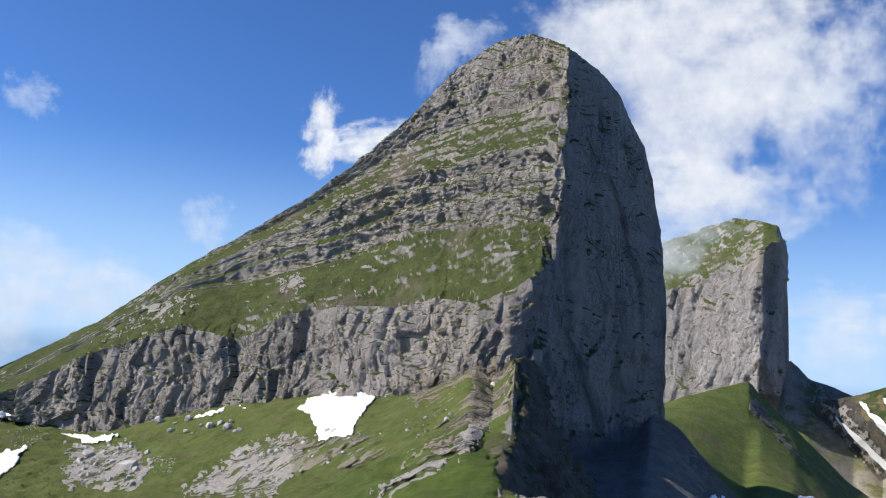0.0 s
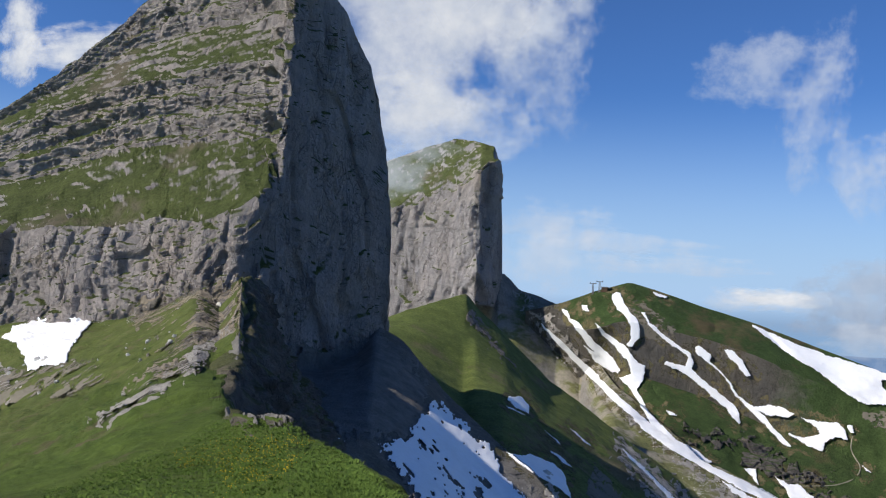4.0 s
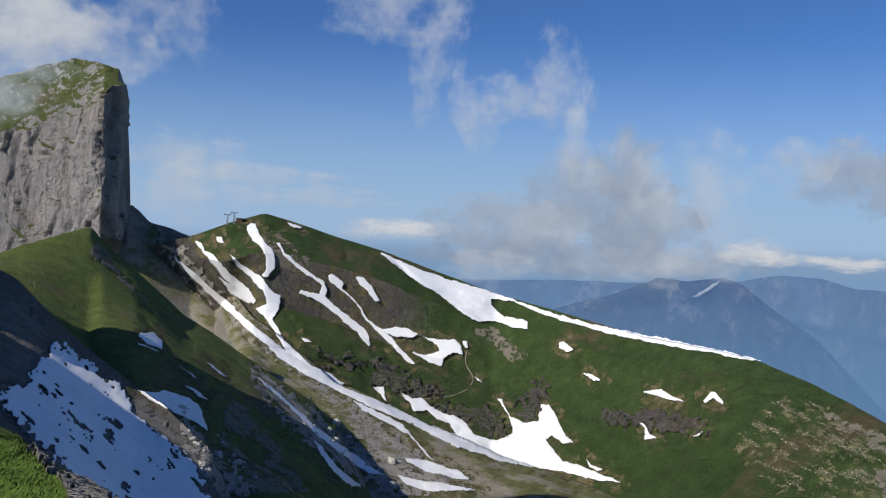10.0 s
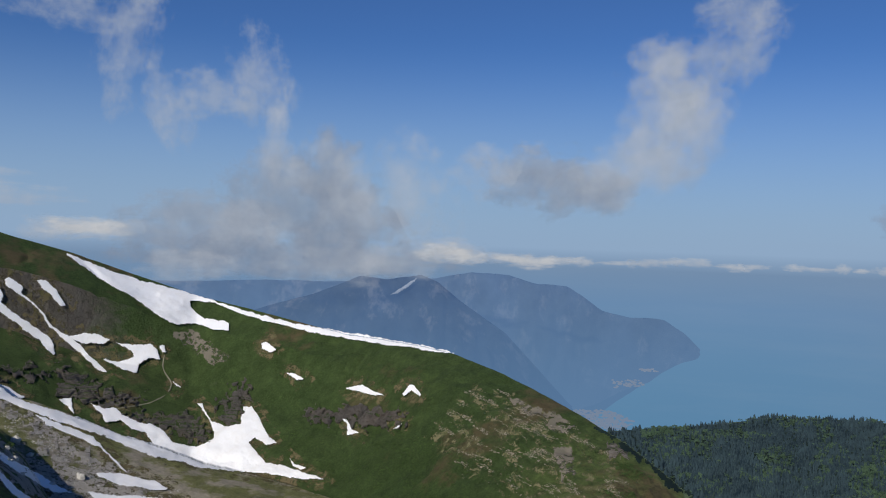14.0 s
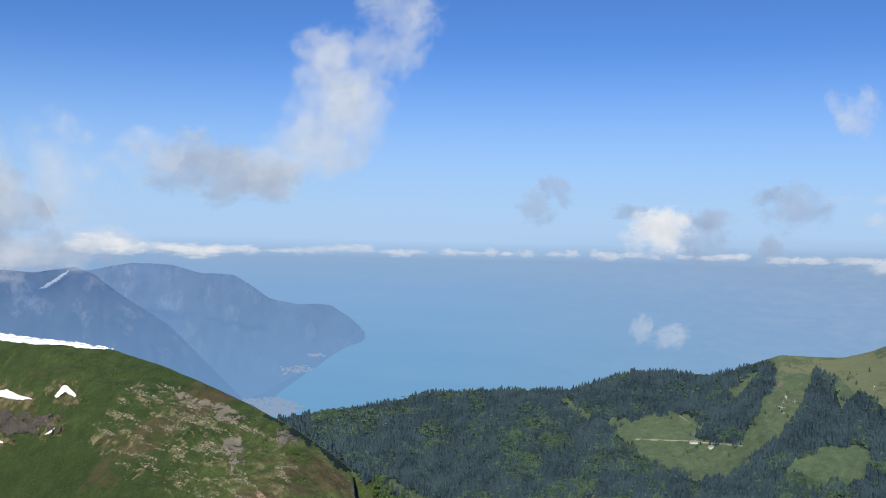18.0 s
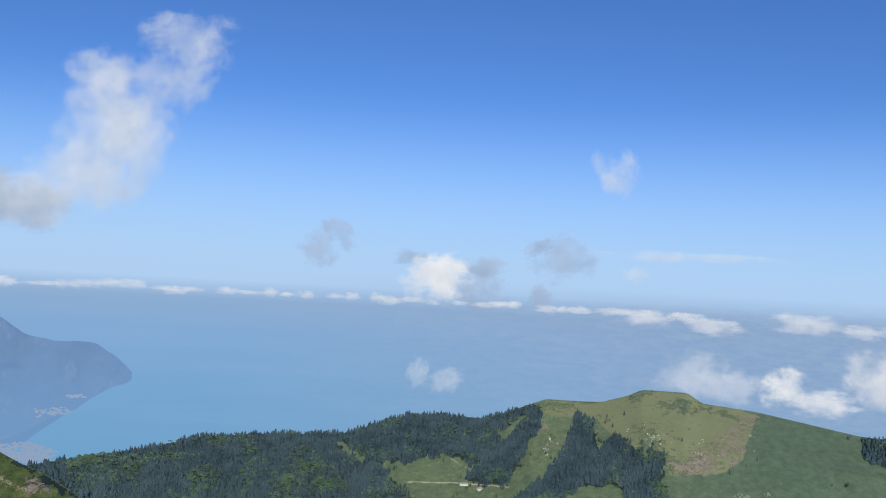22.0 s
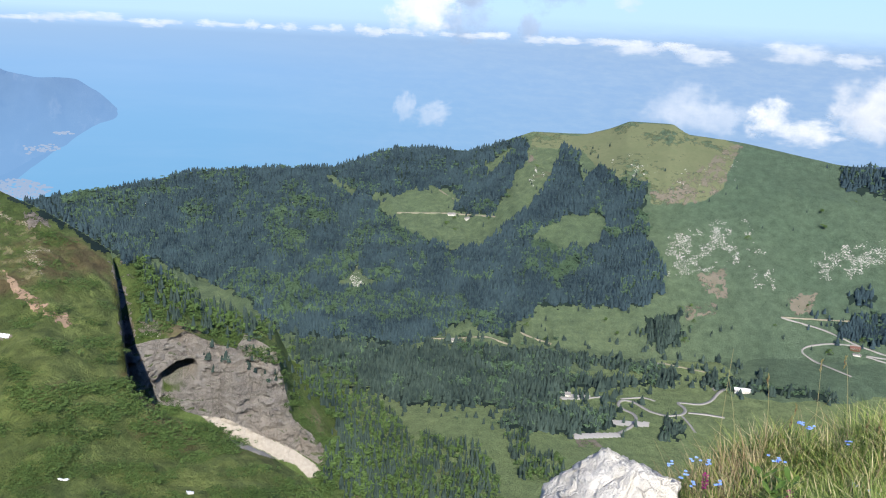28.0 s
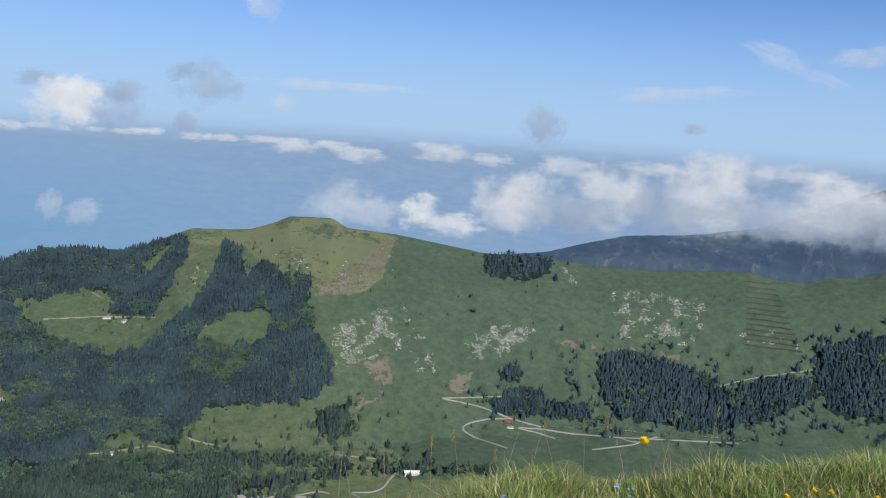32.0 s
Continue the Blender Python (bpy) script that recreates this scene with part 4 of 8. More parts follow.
VALLEY = (
    (76.0, (700, -36), (880, -31), (1100, -26.2), (1400, -21.6), (1760, -17.2), (2000, -18.5)),
    (86.0, (700, -36), (880, -31), (1100, -26.2), (1400, -21.6), (1760, -17.5), (2000, -18.5)),
    (95.0, (700, -35), (880, -29.5), (1080, -25.0), (1380, -21.4), (1700, -18.2), (2000, -18.5)),
    (103.0, (700, -35), (880, -30), (1080, -25.8), (1380, -21.6), (1700, -18.2), (2000, -18.5)),
    (112.0, (700, -35), (880, -30), (1100, -25.6), (1400, -21.2), (1720, -17.8), (2000, -18.5)),
    (125.0, (700, -35), (880, -30), (1120, -25.0), (1420, -20.6), (1760, -17.0), (2000, -18.5)),
    (155.0, (700, -35), (880, -30), (1120, -25.0), (1420, -20.0), (1760, -16.6), (2000, -18.5)),
)
land_form("valley_floor", VALLEY, 0.14, (10, 40, 50, 40, 6), slope_relief(7, 110, 97), m_valley, 1.0,
          "green valley floor with meadows, woods and winding roads", "meadow", "structure")

# ---------------------------------------------------------------- distance
FAR = (
    (36, (4400, -12), (4600, -5), (4780, -3.0), (4850, -12)),
    (46, (4400, -12), (4600, -5), (4780, -2.6), (4850, -12)),
    (54.5, (4400, -12), (4600, -5), (4780, -2.4), (4850, -12)),
    (57.7, (4400, -12), (4600, -5), (4780, -2.2), (4850, -12)),
    (59.9, (4400, -12), (4600, -5), (4780, -1.68), (4850, -12)),
    (62.2, (4400, -12), (4600, -5), (4780, -1.82), (4850, -12)),
    (64.1, (4400, -12), (4600, -6), (4780, -2.31), (4850, -12)),
    (65.8, (4420, -11), (4620, -6.4), (4780, -2.39), (4850, -11.5)),
    (66.8, (4440, -9.9), (4640, -6.6), (4780, -2.96), (4850, -10.9)),
    (68.0, (4470, -9.4), (4660, -7), (4780, -3.81), (4850, -10)),
    (69.6, (4520, -8.6), (4680, -6.6), (4780, -4.14), (4850, -8.8)),
    (71.0, (4580, -7.9), (4710, -6.0), (4780, -4.15), (4850, -7.8)),
    (71.8, (4620, -7.3), (4720, -6.0), (4780, -4.19), (4850, -7.2)),
    (73.04, (4680, -6.6), (4740, -5.9), (4780, -4.97), (4850, -6.5)),
    (73.7, (4730, -6.3), (4755, -6.0), (4780, -5.6), (4850, -6.2)),
    (74.0, (4765, -5.95), (4772, -5.9), (4780, -5.85), (4850, -5.9)),
)
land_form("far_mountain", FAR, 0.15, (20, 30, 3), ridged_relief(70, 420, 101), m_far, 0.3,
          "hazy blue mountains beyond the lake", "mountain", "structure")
FAR_RIGHT = (
    (116, (4000, -12), (4200, -8), (4400, -7.2), (4550, -12)),
    (120.9, (4000, -12), (4200, -7.4), (4400, -6.4), (4550, -12)),
    (125.0, (4000, -12), (4200, -6.8), (4400, -5.2), (4550, -12)),
    (130.3, (4000, -12), (4200, -6.4), (4400, -4.6), (4550, -12)),
    (133.4, (4000, -12), (4200, -6.2), (4400, -3.9), (4550, -12)),
    (139.7, (4000, -12), (4200, -5.5), (4400, -1.1), (4550, -12)),
    (150.0, (4000, -12), (4200, -5.5), (4400, -1.0), (4550, -12)),
)
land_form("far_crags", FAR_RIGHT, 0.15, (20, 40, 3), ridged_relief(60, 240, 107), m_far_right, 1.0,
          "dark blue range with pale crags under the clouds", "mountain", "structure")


def sky_patch(name, b0, b1, e0, e1, radius, step, mat):
    b, e = np.arange(b0, b1 + step / 2, step), np.arange(e0, e1 + step / 2, step)
    B, E = np.radians(b)[:, None], np.radians(e)[None, :]
    pts = np.stack([radius * np.sin(B) * np.cos(E), radius * np.cos(B) * np.cos(E), EYE + radius * np.sin(E) + 0 * B], -1).reshape(-1, 3)
    return grid_mesh(name, pts, len(b), len(e), mat)


NEAR_FAR = (
    (46, (4100, -12), (4300, -6), (4480, -4.6), (4600, -12)),
    (50, (4100, -12), (4300, -5.4), (4480, -3.4), (4600, -12)),
    (53.0, (4100, -12), (4300, -5.0), (4480, -2.15), (4600, -12)),
    (54.7, (4100, -12), (4300, -5.0), (4480, -2.3), (4600, -12)),
    (56.8, (4100, -12), (4300, -5.0), (4480, -1.93), (4600, -12)),
    (57.9, (4100, -12), (4300, -5.2), (4480, -2.37), (4600, -12)),
    (59.3, (4100, -12), (4300, -5.8), (4480, -3.5), (4600, -12)),
    (62.2, (4100, -12), (4300, -7.6), (4480, -5.5), (4600, -12)),
    (64.2, (4100, -12.4), (4300, -9.2), (4480, -7.5), (4600, -12)),
    (66.0, (4150, -12.6), (4300, -10.6), (4480, -9.3), (4600, -13)),
    (68.0, (4200, -13), (4350, -12), (4480, -11), (4600, -13)),
)
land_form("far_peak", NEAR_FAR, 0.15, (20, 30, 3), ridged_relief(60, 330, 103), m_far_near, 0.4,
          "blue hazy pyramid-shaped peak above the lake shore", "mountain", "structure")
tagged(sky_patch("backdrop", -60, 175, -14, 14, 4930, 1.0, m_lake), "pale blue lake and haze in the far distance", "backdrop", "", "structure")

# ---------------------------------------------------------------- where things lie on the land
# Outlines as a surveyor at the viewpoint would note them: bearing and elevation angle of each corner.
B0, B1, BS, E0, E1, ES = -32.0, 152.0, 0.06, -34.0, 21.0, 0.04
_b, _e = np.arange(B0, B1, BS), np.arange(E0, E1, ES)
DEPTH = np.full((len(_b), len(_e)), 1e9)
for sb, sr, sz in SHEETS:
    el = np.degrees(np.arctan2(sz - EYE, sr))
    for k, bearing in enumerate(_b):
        if sb[0] <= bearing <= sb[-1]:
            f = (bearing - sb[0]) / (sb[1] - sb[0])
            c = min(len(sb) - 2, int(f))
            f = min(1.0, f - c)
            top = np.maximum.accumulate(el[c] * (1 - f) + el[c + 1] * f)
            d = np.interp(_e, top, sr[c] * (1 - f) + sr[c + 1] * f, left=1e9, right=1e9)
            DEPTH[k] = np.minimum(DEPTH[k], d)


def place(b, e, lift=0.0):
    """The land's points at bearings b and elevations e, lifted by so many metres."""
    b, e = np.asarray(b, float), np.asarray(e, float)
    fb, fe = np.clip((b - B0) / BS, 0, len(_b) - 2), np.clip((e - E0) / ES, 0, len(_e) - 2)
    i, j = fb.astype(int), fe.astype(int)
    u, v = fb - i, fe - j
    c = np.stack([DEPTH[i, j], DEPTH[i + 1, j], DEPTH[i, j + 1], DEPTH[i + 1, j + 1]])
    near = c.min(0)
    c = np.where(c > near * 1.12, near, c)
    d = (c[0] * (1 - u) + c[1] * u) * (1 - v) + (c[2] * (1 - u) + c[3] * u) * v
    a = np.radians(b)
    return np.stack([d * np.sin(a), d * np.cos(a), EYE + d * np.tan(np.radians(e)) + lift], -1), d


def inside(outline, b, e):
    o = np.array(outline)
    x0, y0 = o.T
    x1, y1 = np.roll(o, -1, 0).T
    hit = np.zeros(b.shape, bool)
    for k in range(len(o)):
        if y0[k] != y1[k]:
            cross = (y0[k] > e) != (y1[k] > e)
            hit ^= cross & (b < (x1[k] - x0[k]) * (e - y0[k]) / (y1[k] - y0[k]) + x0[k])
    return hit


def drape(name, outline, mat, step=0.05, thick=0.5, ragged=0.06, holes=0.0, seed=0, hole_size=(0.35, 0.35), without=(), nearest=0, grow=0, lumps=0.0, proud=0.0):
    """A layer lying on the land within an outline, thin at its edge."""
    o = np.array(outline)
    b = np.arange(o[:, 0].min() - 0.2 - grow * step, o[:, 0].max() + 0.2 + grow * step, step)
    e = np.arange(o[:, 1].min() - 0.2 - grow * step, o[:, 1].max() + 0.2 + grow * step, step)
    B, E = np.meshgrid(b, e, indexing="ij")
    q = np.stack([B.ravel() * 3.5, E.ravel() * 3.5, 0 * B.ravel()], -1)
    jb, je = fbm(q, 3, 0.6, seed + 5).reshape(B.shape), fbm(q, 3, 0.6, seed + 55).reshape(B.shape)
    m = inside(outline, B + ragged * jb, E + ragged * je)
    for k in range(grow):
        wide = m.copy()
        wide[1:] |= m[:-1]
        wide[:-1] |= m[1:]
        wide[:, 1:] |= m[:, :-1]
        wide[:, :-1] |= m[:, 1:]
        m = wide
    for w in without:
        m &= ~inside(w, B + ragged * jb, E + ragged * je)
    if holes:
        diag = np.stack([(B.ravel() + E.ravel()) / hole_size[0], (B.ravel() - E.ravel()) / hole_size[1], 0 * B.ravel()], -1)
        m &= fbm(diag, 4, 0.6, seed + 77).reshape(B.shape) < 1 - 2 * holes
    pts, d = place(B, E)
    m &= (d < 1e8) & (d > nearest)
    cells = m[:-1, :-1] & m[1:, :-1] & m[:-1, 1:] & m[1:, 1:]
    jump = np.maximum(np.abs(np.diff(d, axis=0))[:, :-1], np.abs(np.diff(d, axis=1))[:-1]) > 0.1 * d[:-1, :-1]
    cells &= ~jump
    if not cells.any():
        return None
    inner = np.zeros_like(m)
    inner[1:-1, 1:-1] = m[1:-1, 1:-1] & m[:-2, 1:-1] & m[2:, 1:-1] & m[1:-1, :-2] & m[1:-1, 2:]
    lift = np.where(inner, thick, 0.25 * thick)
    if lumps:
        q = pts.reshape(-1, 3)
        blocks = 0.6 + fbm(q * (0.07, 0.07, 0.03), 4, 0.6, seed + 91) - 0.8 * cracked(q * (0.05, 0.05, 0.02), seed + 93) + 0.4 * bedded(q, 4.0, seed + 95)
        lift = lift + np.where(inner, lumps * np.maximum(0.05, blocks.reshape(B.shape)), 0)
    pts[..., 2] += lift * (0.3 if lumps else 1.0)
    pts[..., :2] *= (1 - 0.9 * lift / np.maximum(d, 1))[..., None]
    pts = (pts - (0, 0, EYE)) * (1 - proud) + (0, 0, EYE)
    return grid_mesh(name, pts.reshape(-1, 3), *B.shape, mat, cells)


SNOW = (
    ((21.65, -6.48), (22.49, -6.44), (23.01, -6.98), (23.03, -7.52), (22.18, -7.19), (21.60, -6.75)),
    ((21.43, -6.92), (22.86, -7.59), (22.59, -7.59), (21.67, -7.19)),
    ((21.51, -9.75), (22.59, -9.96), (23.27, -9.86), (24.64, -10.30), (25.35, -10.91), (25.53, -11.48), (25.90, -12.32), (25.03, -11.81), (23.64, -11.14), (22.44, -10.46)),
    ((24.10, -9.42), (24.97, -9.79), (26.03, -10.63), (25.15, -10.23)),
    ((25.15, -7.78), (27.02, -9.20), (26.32, -8.93)),
    ((23.62, -8.10), (25.30, -9.28), (24.78, -9.08)),
    ((23.38, -1.79), (24.77, -2.93), (26.89, -4.72), (28.31, -5.98), (30.10, -7.33), (31.89, -8.50), (31.55, -8.75), (29.76, -7.65), (27.97, -6.30), (26.37, -4.87), (24.78, -3.41), (23.45, -1.99)),
    ((24.61, -0.92), (25.16, -1.08), (25.24, -1.53), (25.76, -1.69), (26.30, -2.37), (26.83, -2.88), (27.90, -3.72), (28.44, -4.41), (28.27, -4.73), (27.21, -3.91), (26.32, -3.07), (25.43, -2.04), (25.07, -1.53)),
    ((25.97, -3.00), (26.85, -3.51), (28.51, -4.58), (27.92, -4.66), (26.87, -4.10)),
    ((26.65, -1.52), (27.33, -2.17), (28.22, -2.74), (28.64, -3.01), (29.00, -3.42), (29.47, -3.97), (29.93, -4.13), (29.75, -5.08), (29.45, -5.61), (30.08, -6.53), (29.73, -6.57), (28.93, -5.51), (28.28, -4.94), (29.04, -4.67), (28.77, -3.88), (27.88, -3.03), (27.16, -2.42)),
    ((27.68, -0.06), (27.95, 0.26), (28.23, 0.20), (28.49, -0.39), (29.04, -1.14), (29.36, -1.41), (29.48, -1.93), (29.50, -2.46), (29.06, -3.07), (28.64, -3.01), (28.91, -2.58), (28.96, -1.95), (28.59, -1.33), (28.16, -0.92), (27.80, -0.41)),
    ((29.42, -5.61), (29.90, -6.47), (30.62, -7.21), (31.89, -8.33), (33.14, -8.88), (34.04, -9.48), (33.51, -9.63), (31.90, -8.78), (30.46, -7.70), (29.73, -6.68)),
    ((28.24, -5.91), (29.74, -7.09), (31.18, -8.17), (33.15, -9.33), (34.04, -9.65), (36.90, -10.68), (39.04, -11.62), (41.17, -12.32), (42.57, -12.61), (44.66, -13.30), (47.05, -13.61), (48.47, -13.72), (48.49, -14.21), (46.05, -14.02), (43.99, -13.81), (42.60, -13.41), (40.84, -13.01), (38.35, -11.85), (35.49, -10.77), (33.34, -9.81), (31.56, -8.99), (29.77, -7.85), (28.32, -6.22)),
    ((34.42, -10.32), (36.21, -11.12), (37.64, -11.74), (38.55, -12.72), (39.83, -13.99), (39.29, -13.69), (38.01, -12.40), (36.58, -11.68), (35.15, -11.05)),
    ((37.88, -13.75), (39.12, -13.86), (41.24, -14.41), (42.13, -14.92), (41.26, -14.97), (39.14, -14.53), (38.07, -14.08)),
    ((37.39, -14.77), (39.16, -15.09), (41.27, -15.30), (42.67, -15.54), (39.18, -15.74), (37.76, -15.22)),
    ((28.33, -8.74), (29.83, -9.92), (31.63, -11.42), (32.36, -12.08), (33.62, -12.89), (35.60, -14.17), (36.69, -14.86), (35.62, -14.77), (33.46, -13.37), (32.19, -12.42), (30.56, -10.86), (29.12, -9.65)),
    ((32.02, -12.59), (32.75, -13.25), (33.67, -14.40), (35.30, -15.51), (34.59, -15.60), (33.32, -14.57), (32.47, -13.42)),
    ((29.48, -0.88), (29.73, -0.87), (30.10, -1.57), (31.00, -2.24), (31.89, -2.85), (32.50, -3.18), (32.73, -3.77), (32.64, -4.12), (33.36, -4.80), (34.62, -5.64), (35.35, -6.32), (35.55, -7.08), (35.38, -7.19), (34.64, -6.34), (33.56, -5.50), (32.30, -4.49), (31.41, -4.16), (30.91, -3.93), (31.11, -3.78), (32.17, -3.96), (32.33, -3.43), (31.72, -3.03), (30.65, -2.32), (29.93, -1.64)),
    ((32.70, -2.89), (32.94, -2.68), (33.48, -3.05), (33.77, -3.32), (33.68, -3.57), (34.58, -4.42), (35.32, -5.44), (36.04, -5.94), (36.76, -6.44), (37.13, -6.95), (38.22, -7.95), (38.40, -8.12), (37.87, -8.07), (36.78, -7.03), (36.05, -6.36), (35.15, -5.56), (34.52, -4.52), (33.68, -3.81), (32.96, -3.31)),
    ((34.36, -2.84), (34.89, -2.83), (35.43, -3.34), (35.69, -3.86), (36.06, -4.30), (35.71, -4.38), (35.27, -3.87), (34.73, -3.36)),
    ((36.04, -6.05), (36.92, -5.84), (37.80, -5.95), (38.52, -6.31), (38.17, -6.50), (36.94, -6.47), (36.48, -6.35)),
    ((38.62, -6.37), (39.57, -6.51), (40.80, -6.53), (41.16, -6.96), (41.28, -7.47), (40.65, -7.36), (40.14, -7.70), (40.05, -8.22), (39.10, -7.98), (38.20, -7.50), (37.95, -7.27), (38.91, -7.51), (39.77, -7.26), (39.59, -6.86)),
    ((41.15, -6.62), (41.50, -6.60), (41.62, -7.04), (41.34, -6.99)),
    ((31.13, -6.65), (31.48, -6.64), (31.91, -6.94), (31.49, -6.98)),
    ((25.90, -0.64), (26.25, -0.63), (26.43, -1.11), (26.02, -0.98)),
    ((30.04, 0.40), (31.10, 0.12), (30.93, -0.07), (30.29, 0.13)),
    ((35.61, -1.12), (36.60, -1.54), (38.74, -2.35), (40.86, -2.97), (42.25, -3.27), (43.99, -3.79), (45.72, -4.33), (47.42, -4.76), (49.10, -5.15), (52.37, -5.63), (55.53, -6.07), (57.67, -6.39), (59.30, -6.76), (58.57, -6.80), (56.46, -6.55), (53.98, -6.28), (50.77, -5.86), (47.43, -5.11), (45.73, -4.64), (44.35, -4.08), (42.97, -3.94), (42.91, -4.29), (43.69, -4.94), (44.72, -5.07), (45.24, -5.22), (45.26, -5.73), (44.40, -5.67), (43.36, -5.31), (42.32, -5.35), (41.80, -5.27), (40.91, -4.72), (39.48, -3.72), (38.05, -2.90), (36.62, -1.89)),
    ((47.14, -6.42), (47.47, -6.30), (48.16, -6.83), (47.67, -7.00), (47.22, -6.75)),
    ((48.64, -8.15), (49.21, -8.21), (49.94, -8.56), (49.39, -8.67)),
    ((52.24, -9.08), (53.44, -8.82), (54.08, -9.15), (54.94, -9.47), (54.09, -9.48), (53.14, -9.27)),
    ((55.89, -9.34), (56.39, -8.72), (56.63, -8.76), (57.17, -9.35), (57.02, -9.49), (56.46, -9.16), (56.02, -9.52)),
    ((52.14, -10.86), (52.56, -10.92), (52.90, -11.53), (53.38, -11.74), (52.59, -11.92), (52.57, -11.24)),
    ((56.10, -10.95), (55.81, -11.39), (55.26, -11.55), (55.71, -11.25)),
    ((35.72, -9.57), (36.43, -9.51), (36.63, -10.57), (36.19, -10.07)),
    ((37.25, -9.75), (38.25, -10.19), (38.74, -10.10), (39.25, -10.53), (40.10, -10.97), (41.12, -11.21), (41.82, -11.88), (40.80, -11.77), (39.78, -11.43), (39.10, -10.93), (38.28, -11.05), (38.10, -10.59)),
    ((40.10, -11.04), (41.46, -11.38), (42.17, -12.21), (43.54, -12.55), (44.56, -12.04), (44.36, -11.21), (43.88, -10.54), (43.46, -10.03), (43.80, -10.03), (44.35, -11.04), (45.22, -11.37), (46.08, -11.19), (46.22, -10.17), (46.74, -10.17), (47.30, -11.01), (47.86, -12.01), (48.39, -12.34), (47.70, -12.55), (46.99, -12.09), (46.65, -12.36), (47.20, -13.02), (47.74, -13.52), (48.79, -13.67), (50.22, -14.14), (51.47, -14.54), (49.88, -14.51), (47.06, -14.09), (44.96, -13.51), (42.88, -13.11), (41.17, -12.60)),
    ((48.94, -13.00), (49.42, -13.59), (50.20, -13.81), (49.86, -13.98), (49.32, -13.72)),
    ((41.87, -8.52), (42.67, -9.16), (42.23, -9.03)),
    ((-8.14, -4.12), (-7.53, -3.40), (-6.53, -3.06), (-5.01, -2.64), (-3.41, -3.11), (-4.19, -4.19), (-4.70, -5.41), (-5.44, -5.63), (-5.79, -5.55), (-6.60, -6.04), (-6.83, -5.39), (-7.26, -4.40)),
    ((-21.60, -6.15), (-20.08, -6.25), (-18.18, -6.17), (-18.81, -6.61), (-20.03, -6.72)),
    ((-14.54, -5.08), (-12.97, -4.49), (-12.08, -4.14), (-12.47, -4.50), (-13.90, -5.04)),
    ((-11.86, -3.96), (-10.82, -4.36), (-11.33, -4.26)),
    ((-24.37, -7.32), (-22.97, -6.97), (-23.57, -8.06), (-24.19, -8.82), (-24.75, -8.83), (-24.94, -7.33)),
    ((-24.63, -5.12), (-23.99, -5.25), (-24.57, -5.64), (-25.00, -5.66), (-25.06, -5.14)),
    ((-3.14, -5.14), (-2.62, -5.10), (-2.71, -5.31)),
)
SHADED_SNOW = (
    ((17.17, -6.85), (18.23, -7.76), (19.73, -8.93), (21.26, -10.12), (21.62, -11.28), (23.00, -12.30), (24.74, -13.64), (25.47, -14.96), (26.04, -16.59), (19.45, -16.40), (17.74, -13.79), (16.10, -12.29), (14.01, -9.97), (15.08, -9.35), (15.55, -9.20), (16.46, -7.90)),
    ((12.80, -10.78), (13.90, -11.72), (15.18, -13.05), (17.13, -14.72), (18.79, -16.37), (16.53, -16.26), (14.88, -13.66), (13.29, -11.85)),
    ((11.21, -9.46), (11.54, -9.53), (11.61, -9.91), (11.37, -9.84)),
)
SMALL_SNOW = (
    ((69.58, -26.72), (70.40, -26.88), (70.23, -26.99), (69.64, -26.91)),
    ((77.35, -28.23), (77.96, -28.34), (77.85, -28.53), (77.42, -28.49)),
    ((66.84, -18.28), (67.52, -18.47), (67.41, -18.72), (66.81, -18.59)),
)
